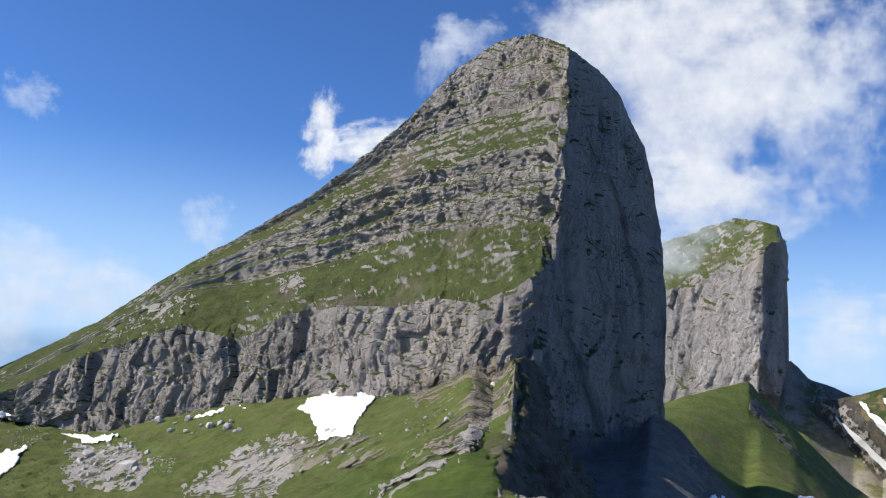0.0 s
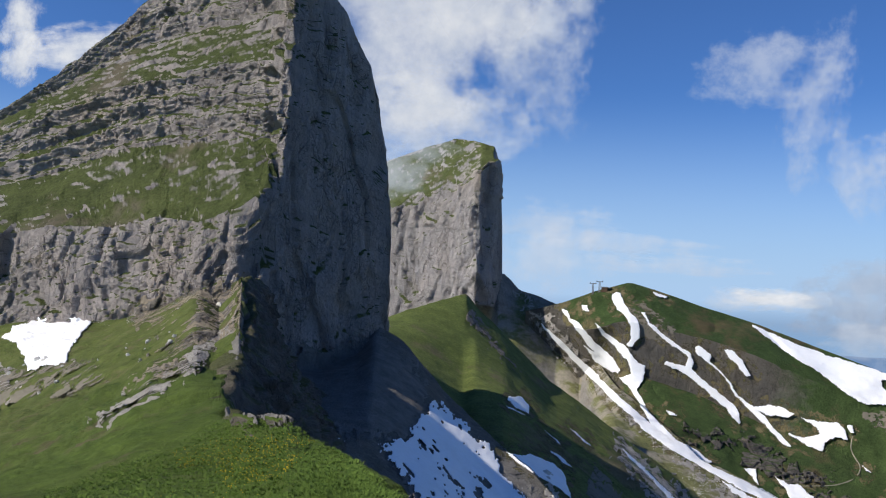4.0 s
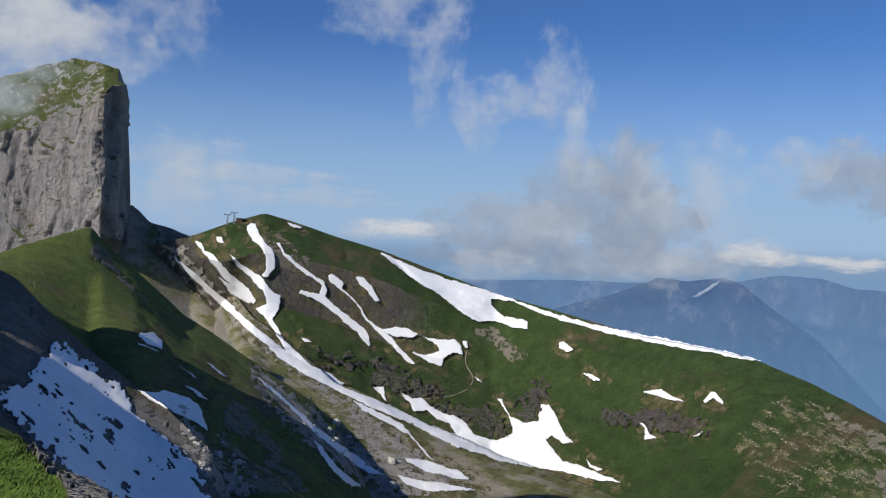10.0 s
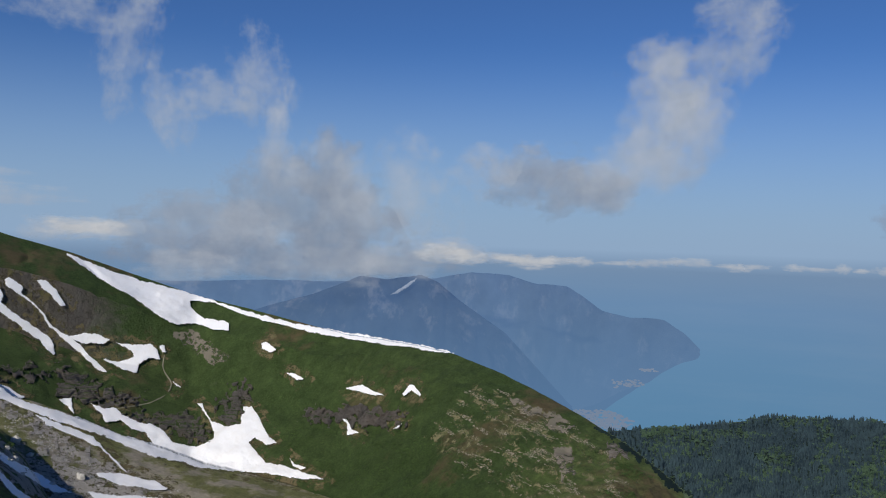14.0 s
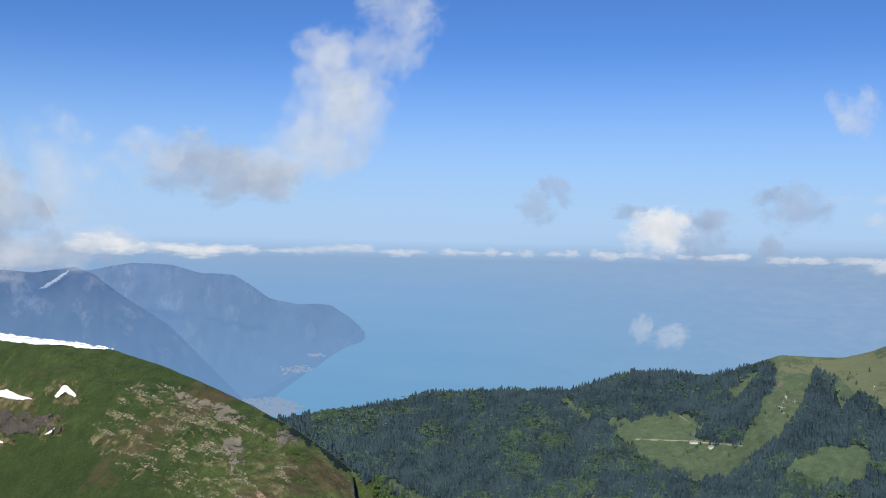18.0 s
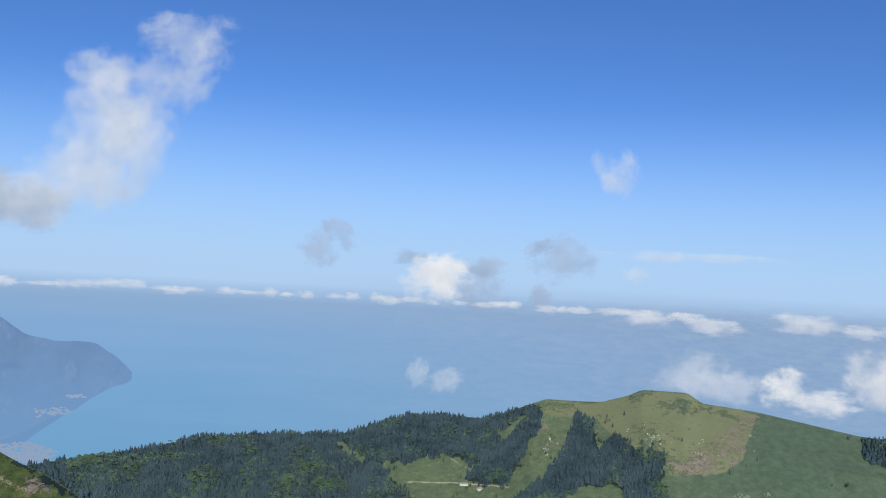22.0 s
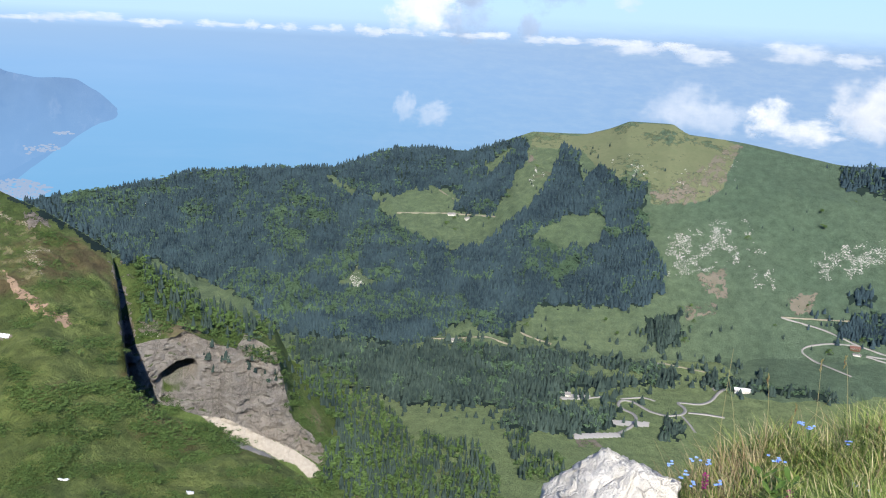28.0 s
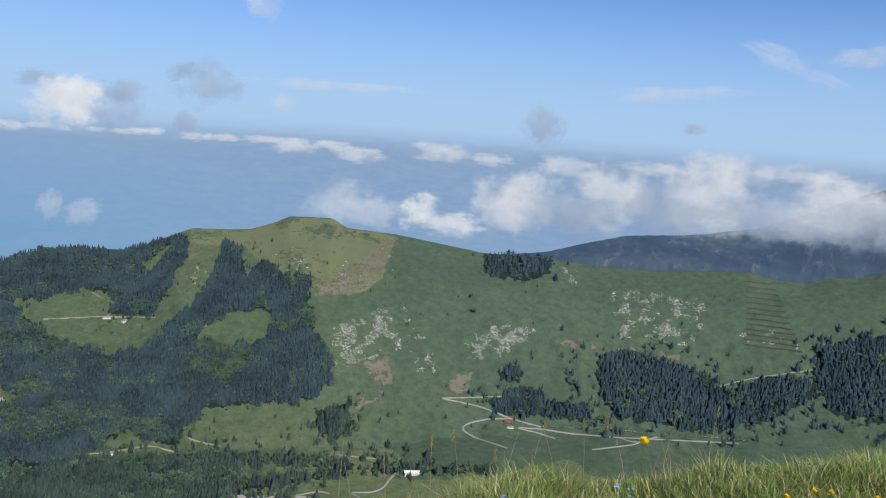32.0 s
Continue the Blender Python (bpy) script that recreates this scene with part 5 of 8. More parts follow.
SCREE_FIELDS = (
    ((-14.71, -9.60), (-12.93, -8.03), (-10.78, -6.46), (-8.19, -5.47), (-7.26, -6.25), (-7.65, -7.60), (-9.16, -9.38)),
    ((-20.86, -7.37), (-17.55, -6.78), (-16.84, -7.55), (-19.49, -8.74), (-18.75, -7.15)),
    ((-3.42, -9.06), (-1.82, -7.56), (0.48, -6.06), (2.79, -4.52), (3.50, -4.81), (1.22, -6.67), (-1.02, -8.89)),
    ((1.96, -2.71), (2.89, -1.08), (5.27, -0.20), (5.90, -1.88), (5.68, -3.78), (3.11, -4.16), (1.87, -3.91)),
    ((-10.06, 3.53), (-8.38, 4.03), (-8.16, 3.46), (-9.50, 2.99)),
    ((26.90, -5.14), (29.75, -7.34), (34.07, -10.33), (38.39, -13.23), (41.26, -14.97), (39.15, -14.69), (35.54, -12.16), (31.93, -9.53), (28.34, -6.84), (26.74, -5.66)),
    ((14.81, -10.96), (21.25, -9.95), (25.07, -13.31), (26.55, -16.59), (18.47, -16.36)),
    ((21.29, 0.59), (24.74, -2.06), (26.90, -5.14), (25.50, -4.47), (22.69, -1.42)),
    ((4.35, -8.44), (4.71, -2.88), (6.67, -4.15), (10.57, -4.05), (13.52, -2.58), (16.76, -5.93), (16.24, -9.36), (12.49, -9.42), (8.82, -8.78)),
    ((-14.00, -9.10), (-12.13, -7.75), (-10.39, -6.55), (-8.11, -5.78), (-7.11, -6.20), (-7.95, -7.63), (-9.23, -9.02)),
    ((-2.06, -8.78), (-0.74, -6.87), (1.63, -5.31), (3.51, -2.88), (4.63, -1.20), (4.78, -3.66), (1.69, -6.28), (-0.60, -8.71)),
    ((-20.44, -6.77), (-17.72, -6.73), (-16.11, -7.82), (-16.84, -9.18), (-20.74, -9.17), (-21.00, -6.78)),
    ((-20.24, -0.87), (-18.44, 0.31), (-14.89, 2.21), (-14.63, 1.86), (-16.97, 0.64), (-19.83, -0.84)),
    ((-10.80, 3.00), (-8.26, 4.09), (-8.07, 3.45), (-9.61, 2.99)),
    ((-18.33, 0.99), (-14.88, 2.11), (-14.72, 1.76), (-16.78, 0.62)),
    ((28.02, -7.88), (30.17, -9.57), (34.13, -12.20), (37.74, -14.76), (39.88, -15.71), (36.37, -15.87), (33.49, -14.24), (30.59, -11.94), (28.42, -9.59)),
    ((34.82, -11.85), (39.12, -14.03), (41.28, -15.63), (38.48, -15.78), (35.58, -13.51)),
    ((23.97, -10.63), (25.03, -11.98), (27.18, -14.31), (28.62, -16.02), (26.54, -16.01), (25.10, -14.30), (24.03, -12.64)),
    ((-1.32, -2.02), (1.35, -0.31), (5.07, 0.12), (5.81, -1.54), (5.44, -2.99), (4.12, -3.49), (2.62, -4.24), (0.97, -6.09), (-1.06, -7.69), (-1.12, -6.34), (0.70, -4.72), (1.24, -3.10), (-0.02, -3.13), (-1.25, -3.38)),
)
STREAM_BED = (
    ((78.23, -23.97), (80.01, -24.23), (81.82, -25.13), (84.41, -26.20), (87.09, -27.89), (85.38, -27.94), (84.42, -27.10), (82.19, -26.53), (80.72, -25.98), (79.64, -24.94)),
)
BARE_EARTH = (
    ((67.22, -14.73), (68.92, -16.45), (71.04, -17.74), (71.59, -18.26), (70.70, -18.13), (68.88, -17.09), (67.74, -15.88)),
    ((107.51, -8.62), (109.08, -7.81), (110.55, -6.34), (111.55, -6.09), (111.03, -7.63), (110.52, -8.86), (109.47, -9.74), (107.67, -10.18), (106.47, -10.09), (106.40, -9.40)),
    ((98.83, -7.19), (99.45, -7.08), (99.17, -8.03), (98.83, -8.23)),
    ((109.20, -16.15), (111.17, -15.56), (111.27, -16.40), (109.44, -16.81)),
    ((115.17, -14.67), (116.70, -14.27), (116.74, -15.58), (115.47, -15.62)),
    ((109.63, -14.05), (111.42, -13.50), (111.65, -15.33), (110.44, -15.15)),
    ((120.97, -11.66), (122.75, -11.84), (124.51, -11.91), (127.28, -11.89), (129.66, -12.02), (129.52, -12.30), (125.94, -12.31), (122.43, -12.22)),
    ((-8.60, -5.80), (-6.22, -5.70), (-3.34, -5.06), (-2.24, -6.48), (-4.60, -7.51), (-6.06, -7.57), (-7.92, -7.89)),
    ((27.04, -9.95), (29.93, -12.96), (32.13, -15.98), (28.62, -16.02), (26.44, -12.98)),
    ((62.49, -9.19), (63.85, -9.60), (66.61, -10.56), (66.98, -11.57), (65.25, -11.23), (63.19, -10.03)),
    ((65.45, -12.23), (66.31, -12.24), (66.86, -13.56), (66.01, -14.21)),
    ((41.64, -5.73), (43.02, -5.67), (45.48, -7.26), (44.47, -7.83), (42.36, -6.39)),
    ((28.15, -0.57), (29.53, -0.18), (31.69, -1.87), (31.37, -2.93), (29.25, -2.29)),
    ((67.38, -15.00), (68.19, -16.16), (69.47, -17.13), (71.44, -18.25), (70.55, -18.32), (69.01, -17.42), (67.87, -16.37)),
    ((65.44, -12.04), (66.65, -12.10), (66.81, -13.67), (65.77, -13.60)),
    ((64.86, -17.92), (66.40, -17.91), (67.79, -18.68), (66.68, -18.80), (65.00, -18.32)),
)
WOODLANDS = (
    ((69.24, -10.83), (73.58, -10.18), (78.14, -9.29), (81.49, -8.98), (86.67, -8.79), (88.40, -8.11), (90.49, -7.47), (95.44, -7.52), (98.36, -6.52), (98.94, -7.25), (97.26, -11.20), (98.87, -11.20), (99.84, -9.91), (100.61, -8.46), (100.69, -7.24), (102.08, -7.33), (102.16, -9.05), (103.20, -8.28), (104.08, -8.39), (104.99, -9.01), (106.35, -8.89), (106.17, -10.46), (106.55, -12.49), (107.93, -14.07), (107.56, -15.49), (106.77, -16.27), (103.63, -16.77), (100.21, -16.96), (97.99, -19.16), (97.23, -18.86), (95.52, -18.19), (92.63, -19.62), (90.97, -19.93), (87.26, -19.59), (83.62, -19.25), (81.47, -17.16), (76.69, -15.02), (72.84, -12.90)),
    ((85.80, -19.67), (92.46, -20.08), (98.39, -19.55), (103.90, -19.62), (107.50, -19.68), (109.68, -20.17), (109.05, -20.84), (105.88, -21.25), (102.29, -21.98), (101.65, -23.07), (99.81, -23.40), (98.29, -23.35), (94.90, -23.40), (91.88, -23.69), (89.20, -22.66), (86.56, -21.32), (84.36, -20.97)),
    ((97.59, -24.09), (100.91, -23.14), (105.68, -22.80), (105.94, -23.44), (104.74, -24.26), (101.04, -24.65), (98.76, -24.51)),
    ((107.03, -17.00), (108.90, -16.60), (109.38, -17.74), (108.14, -19.09), (107.18, -18.35)),
    ((108.61, -23.09), (110.19, -22.85), (110.14, -23.86), (108.58, -24.26)),
    ((110.73, -20.26), (112.74, -19.88), (116.73, -19.86), (118.64, -19.81), (118.70, -20.19), (115.51, -20.47), (111.49, -20.75)),
    ((118.03, -15.86), (120.05, -15.02), (121.23, -14.97), (121.46, -16.36), (119.36, -16.44)),
    ((124.55, -12.35), (126.95, -12.10), (129.36, -12.33), (131.44, -13.07), (131.83, -13.68), (132.58, -14.57), (135.78, -14.24), (135.53, -14.93), (131.45, -16.39), (129.75, -16.30), (125.59, -16.16), (124.75, -14.56)),
    ((117.87, -15.55), (120.57, -15.50), (124.12, -15.48), (124.22, -16.49), (122.46, -16.68), (118.15, -16.73)),
    ((136.94, -10.64), (140.61, -9.13), (141.51, -8.99), (142.12, -14.21), (138.57, -14.25), (137.16, -12.56)),
    ((118.29, -13.97), (119.87, -13.49), (120.11, -14.33), (118.52, -14.64)),
    ((116.70, -6.90), (121.27, -6.73), (121.02, -7.98), (119.30, -8.47), (117.51, -8.25)),
    ((132.48, -13.59), (134.33, -12.66), (136.51, -12.33), (137.49, -12.83), (136.69, -13.93), (135.50, -14.61), (133.26, -14.80)),
    ((67.68, -10.62), (69.97, -10.72), (76.82, -12.98), (79.67, -14.82), (74.15, -14.84), (70.71, -12.79)),
)
LEAFY_WOODS = (
    ((83.4, -19.3), (85.80, -19.77), (88.82, -22.33), (91.94, -24.99), (93.63, -27.94), (94.12, -29.57), (89.06, -29.69), (87.0, -24.6), (84.8, -22.0)),
    ((92.72, -25.30), (96.95, -25.76), (98.25, -27.67), (98.74, -28.95), (93.71, -29.26)),
    ((74.3, -14.3), (76.6, -15.6), (79.0, -17.2), (81.3, -18.2), (83.2, -18.9), (83.0, -19.5), (80.8, -19.3), (78.0, -18.1), (75.4, -16.4)),
    ((98.43, -25.15), (99.90, -24.52), (100.39, -25.83), (102.68, -26.10), (102.83, -27.58), (99.78, -27.55)),
    ((74.6, -15.6), (78.4, -18.0), (80.4, -19.6), (77.2, -18.9), (75.0, -18.6)),
    ((87.0, -25.0), (89.0, -27.0), (90.5, -29.2), (86.8, -29.1), (86.0, -28.0)),
)
GLADES = (
    ((89.27, -11.33), (90.25, -10.66), (93.07, -9.88), (94.97, -10.56), (94.22, -11.37), (95.38, -11.59), (97.09, -11.42), (98.71, -11.04), (97.69, -12.33), (96.33, -13.65), (94.35, -13.83), (91.23, -12.77)),
    ((99.21, -12.90), (100.00, -12.07), (101.70, -11.11), (103.86, -10.94), (103.77, -12.96), (101.53, -13.36)),
    ((96.75, -11.69), (97.87, -9.69), (98.79, -7.61), (99.45, -7.09), (100.50, -7.16), (99.81, -9.57), (98.68, -11.11)),
    ((87.18, -16.18), (88.41, -14.86), (88.61, -15.38), (89.65, -16.12), (87.91, -16.51)),
    ((102.22, -21.16), (102.51, -20.34), (108.11, -20.39), (107.27, -20.84)),
    ((95.69, -8.76), (97.54, -7.26), (98.07, -7.30), (96.59, -9.06)),
    ((86.15, -9.15), (87.04, -9.82), (88.47, -10.65), (90.25, -10.59), (89.56, -11.14), (87.77, -10.67), (86.70, -10.18)),
)
BUSHES = (
    ((65.5, -19.2), (69.96, -20.9), (73.13, -21.5), (75.4, -22.3), (78.22, -24.00), (81.4, -25.6), (85.1, -27.3), (87.0, -28.0), (86.75, -29.69), (62, -29.5), (62, -19)),
    ((67.29, -13.62), (69.15, -12.44), (72.6, -14.2), (73.4, -18.5), (74.7, -21.94), (69.97, -19.92), (67.04, -17.41)),
    ((74.6, -15.2), (78.4, -17.6), (83.2, -19.4), (83.4, -21.4), (80.6, -20.1), (77.4, -18.8), (74.7, -19.4)),
    ((83.4, -21.4), (85.5, -24.0), (87.2, -26.6), (86.2, -26.2), (83.8, -23.6)),
)
CRAGS = (
    ((116.02, -12.40), (117.74, -11.40), (120.54, -10.75), (120.45, -11.88), (117.17, -13.43)),
    ((125.07, -8.39), (130.32, -8.48), (130.66, -11.22), (125.85, -11.36)),
    ((107.75, -11.81), (111.63, -11.10), (112.12, -13.17), (108.25, -14.39)),
    ((104.36, -6.57), (106.44, -6.81), (107.60, -8.85), (103.79, -9.36)),
    ((121.49, -7.24), (122.36, -7.17), (123.31, -8.14), (122.80, -8.25)),
    ((112.85, -13.47), (114.28, -13.21), (114.34, -14.08), (113.28, -14.49)),
    ((132.47, -10.25), (136.23, -9.76), (136.01, -10.61), (132.84, -10.71)),
    ((107.88, -7.62), (111.35, -6.54), (111.10, -8.32), (108.00, -9.88)),
    ((109.67, -11.20), (112.30, -10.36), (113.86, -12.37), (111.77, -13.36)),
    ((87.18, -16.11), (88.41, -14.86), (88.61, -15.38), (89.65, -16.12), (87.91, -16.51)),
    ((83.39, -11.22), (84.26, -11.28), (84.09, -11.49), (83.49, -11.43)),
    ((84.27, -13.01), (85.70, -13.51), (85.34, -13.69), (84.45, -13.29)),
    ((73.47, -13.25), (75.81, -10.63), (76.13, -10.97), (73.94, -13.43)),
    ((90.72, -13.56), (92.87, -13.12), (92.57, -14.54), (91.14, -14.95)),
    ((99.30, -7.33), (99.87, -7.99), (99.27, -9.42), (98.93, -9.62), (99.18, -8.21)),
    ((74.58, -18.62), (76.25, -19.04), (76.07, -19.36), (74.57, -19.11)),
    ((30.13, -8.19), (34.07, -10.51), (39.12, -14.03), (42.66, -15.15), (40.58, -15.67), (35.56, -12.84), (31.95, -10.22)),
    ((27.19, -14.64), (28.60, -15.30), (30.02, -16.01), (27.23, -16.01)),
    ((25.05, -12.65), (27.18, -14.31), (25.81, -14.96), (24.75, -13.97)),
    ((-20.87, -7.22), (-17.86, -6.79), (-16.51, -7.70), (-18.85, -9.03), (-21.29, -8.78)),
    ((-24.52, -6.10), (-22.83, -5.73), (-21.54, -6.62), (-23.23, -7.29)),
    ((-16.26, -7.05), (-14.63, -7.30), (-15.17, -8.28), (-16.47, -8.01)),
    ((-3.60, -2.95), (1.15, -1.22), (4.57, -0.26), (4.62, -0.95), (1.23, -2.25), (-2.86, -3.41)),
)
ROADS = (
    ((114.32, -20.29), (112.32, -20.55), (111.79, -20.94), (111.64, -21.39), (110.93, -21.77), (109.35, -21.84), (110.09, -22.13), (110.03, -22.48), (108.93, -22.74), (107.84, -22.62), (106.70, -22.16), (105.97, -22.12), (105.64, -22.40), (106.04, -22.69), (106.97, -22.91), (107.11, -23.23), (106.70, -23.72), (105.84, -24.23)),
    ((111.77, -20.27), (111.28, -20.48), (111.78, -20.90)),
    ((105.79, -22.11), (107.39, -21.81), (108.19, -21.97)),
    ((110.12, -22.36), (111.34, -22.27), (112.55, -22.28)),
    ((109.79, -22.55), (110.38, -22.99), (110.87, -23.51)),
    ((95.87, -17.96), (97.73, -18.19), (98.03, -18.66)),
    ((98.98, -18.66), (100.01, -19.00), (101.24, -19.25)),
    ((91.69, -19.49), (94.66, -19.36), (96.87, -19.09), (98.57, -19.53)),
    ((101.78, -22.47), (103.80, -22.30), (105.05, -22.03)),
    ((108.03, -19.62), (109.27, -19.72), (111.02, -19.81)),
    ((93.27, -10.11), (93.82, -10.43), (94.37, -10.76)),
    ((90.65, -11.70), (93.88, -11.59), (97.11, -11.63)),
    ((114.83, -15.95), (117.39, -16.28), (119.42, -16.86), (121.43, -17.19)),
    ((119.42, -16.86), (117.80, -17.00), (116.56, -17.37), (116.23, -17.73), (117.17, -18.17), (119.39, -18.66)),
    ((119.82, -17.34), (121.44, -17.29), (123.23, -17.38), (126.05, -17.29), (129.82, -16.96), (133.46, -16.60)),
    ((119.82, -17.37), (121.10, -17.53), (122.38, -17.80)),
    ((124.55, -18.20), (127.13, -17.59), (128.61, -16.89)),
    ((114.83, -15.95), (118.06, -15.64), (121.26, -15.23)),
    ((126.04, -17.22), (127.11, -17.45), (128.13, -17.25)),
    ((131.34, -13.75), (133.39, -12.86), (137.07, -11.76)),
)
ROCK_STEPS = (
    ((35.32, -7.67), (37.13, -8.10), (38.15, -9.06), (40.44, -9.47), (40.46, -9.95), (38.72, -10.27), (37.19, -9.85), (35.62, -9.15)),
    ((39.22, -10.49), (41.24, -10.39), (43.22, -10.55), (44.25, -11.43), (44.14, -12.17), (43.04, -12.24), (41.77, -11.58), (39.76, -10.97)),
    ((44.69, -10.19), (45.87, -8.67), (46.23, -8.51), (46.64, -9.60), (45.96, -11.32), (45.49, -11.48), (44.85, -10.92)),
    ((49.55, -10.58), (52.14, -10.14), (56.20, -10.21), (56.01, -11.15), (54.48, -11.53), (52.18, -11.18), (49.81, -11.26)),
    ((31.85, -7.29), (33.98, -7.75), (35.06, -8.41), (34.37, -8.71), (32.59, -8.14)),
)
STRATA = (
    ((-0.26, -3.62), (2.44, -2.43), (4.58, -0.44), (4.63, -1.20), (1.78, -2.99), (-0.21, -4.23)),
    ((-11.88, -1.22), (-8.08, 0.36), (-5.41, 0.88), (-5.72, 0.52), (-8.04, -0.04), (-11.53, -1.53)),
    ((68.37, -11.57), (70.12, -11.91), (69.96, -12.58), (68.73, -12.41)),
    ((18.70, -1.19), (19.53, -1.51), (21.41, -3.86), (22.80, -5.20), (22.29, -5.21), (20.41, -3.53), (18.88, -1.86)),
    ((-0.18, -4.70), (1.86, -4.11), (3.87, -3.03), (3.56, -3.56), (1.55, -4.70), (-0.15, -5.13)),
    ((0.58, -5.60), (2.58, -4.64), (4.60, -3.67), (4.28, -4.10), (1.94, -5.36), (0.60, -5.93)),
    ((73.18, -14.75), (74.22, -14.45), (74.55, -15.61), (73.97, -15.83), (74.61, -18.99), (74.82, -21.25), (74.14, -20.55), (73.50, -17.38)),
    ((74.65, -18.00), (76.30, -18.57), (76.12, -19.13), (74.74, -18.83)),
    ((-1.31, -2.25), (1.37, -0.64), (3.50, -0.08), (2.89, -0.93), (0.78, -1.95), (-1.27, -2.94)),
    ((4.32, -1.24), (5.43, -1.52), (5.15, -2.20), (3.15, -2.59), (1.37, -3.29), (1.93, -2.47)),
    ((0.53, -4.27), (2.57, -3.26), (4.71, -2.88), (4.12, -3.49), (2.31, -4.08), (0.56, -4.91)),
)
DRY_PASTURE = (
    ((98.72, -6.57), (99.56, -6.24), (101.65, -6.32), (104.98, -5.31), (107.31, -5.25), (111.33, -6.14), (110.69, -8.84), (109.48, -9.80), (106.49, -10.22), (106.35, -8.89), (104.99, -9.01), (103.20, -8.28), (102.08, -7.33), (100.69, -7.24), (98.94, -7.25)),
)
SLOPE_TUFTS = (
    (((-24.52, -6.10), (-15.41, -6.04), (-9.61, -4.72), (-0.08, -3.38), (5.61, -0.18), (4.26, -5.76), (5.18, -8.99), (-24.57, -10.31), (-24.94, -7.33)), 90, 0.0008),
    (((-24.81, -3.64), (-18.05, 0.72), (-10.39, 3.43), (-2.79, 4.08), (6.20, 6.85), (5.29, 4.69), (0.78, 3.65), (-6.15, 2.40), (-15.10, 0.29), (-24.75, -4.10)), 60, 0.0008),
    (((-12.32, 5.68), (-3.28, 10.03), (5.76, 13.46), (6.36, 15.21), (-3.46, 12.11), (-6.84, 10.05)), 50, 0.0007),
    (((43.96, -4.89), (52.41, -6.74), (59.10, -7.16), (64.33, -8.91), (71.12, -13.57), (64.57, -14.92), (50.63, -15.68), (47.67, -11.68), (43.38, -8.00)), 30, 0.001),
    (((47.2, -11.0), (49.5, -11.2), (57, -11.6), (63, -14.4), (64.5, -15.6), (50.6, -15.6)), 70, 0.0011),
    (((24.91, -7.92), (30.52, -9.56), (35.57, -13.17), (32.08, -14.27), (27.06, -10.63)), 30, 0.0015),
)
HILL_PATH = (
    ((38.30, -10.42), (38.72, -10.27), (40.74, -9.97), (41.70, -9.51), (42.06, -8.88), (41.40, -7.92), (41.51, -7.12)),
)
BOULDERS = (
    (((-20.45, -6.65), (-17.88, -6.30), (-15.96, -7.51), (-16.70, -9.12), (-20.18, -9.12)), 7, 0.0055),
    (((-16.18, -5.32), (-11.56, -4.67), (-10.52, -5.44), (-14.53, -6.54)), 3, 0.006),
    (((-11.97, -7.11), (-7.59, -5.33), (-2.89, -5.11), (-5.43, -7.21), (-9.91, -8.65)), 2, 0.005),
    (((-2.92, -4.77), (1.79, -3.16), (3.74, -0.97), (4.15, -1.99), (-0.11, -5.64)), 2, 0.005),
    (((23.97, -10.63), (27.13, -12.98), (29.31, -15.62), (26.54, -16.01), (24.39, -13.30)), 5, 0.006),
    (((29.82, -9.57), (34.13, -12.20), (39.16, -15.02), (37.07, -15.77), (32.02, -12.59)), 2, 0.005),
)


def plain(name, colour, other, scale, rough=0.9, spec=0.2, bump_by=0.0, low=0.35, high=0.65, dist=0.3, sparse=0.0, clump=0.3):
    """sparse: how much of the ground beneath shows between the clumps."""
    m, t, bsdf = material(name)
    p = coords(t)
    a, f = grain(t, p, scale, 5, 0.65, low, high), grain(t, p, scale * 6, 4, 0.7, 0.3, 0.7)
    c = mix(t, a, colour, other)
    c = mix(t, maths(t, "MULTIPLY", f, 0.35), c, tuple(0.6 * v for v in colour))
    t.links.new(c, bsdf.inputs["Base Color"])
    bsdf.inputs["Roughness"].default_value = rough
    bsdf.inputs["Specular IOR Level"].default_value = spec
    if bump_by:
        t.links.new(bump(t, maths(t, "ADD", a, f), bump_by, dist), bsdf.inputs["Normal"])
    if sparse:
        gap = maths(t, "ADD", grain(t, p, clump, 6, 0.75, 0.35, 0.65, 0, 1), grain(t, p, clump * 0.2, 3, 0.6, 0.35, 0.65, -0.5, 0.5))
        show = t.nodes.new("ShaderNodeMapRange")
        show.inputs[1].default_value, show.inputs[2].default_value = sparse - 0.12, sparse + 0.12
        t.links.new(gap, show.inputs[0])
        mx = t.nodes.new("ShaderNodeMixShader")
        t.links.new(show.outputs[0], mx.inputs[0])
        t.links.new(t.nodes.new("ShaderNodeBsdfTransparent").outputs[0], mx.inputs[1])
        t.links.new(bsdf.outputs[0], mx.inputs[2])
        t.links.new(mx.outputs[0], t.nodes["Material Output"].inputs[0])
    return m


def old_snow():
    m, t, bsdf = material("old_snow")
    p = coords(t)
    a, f = grain(t, p, 0.06, 5, 0.65, 0.45, 0.75), grain(t, coords(t, (1, 1, 0.4)), 0.5, 4, 0.7, 0.5, 0.8)
    c = mix(t, a, (0.95, 0.955, 0.96), (0.9, 0.89, 0.87))
    t.links.new(mix(t, maths(t, "MULTIPLY", f, 0.3), c, (0.7, 0.67, 0.6)), bsdf.inputs["Base Color"])
    bsdf.inputs["Roughness"].default_value = 0.6
    t.links.new(bump(t, maths(t, "ADD", a, f), 0.12, 1.0), bsdf.inputs["Normal"])
    return m


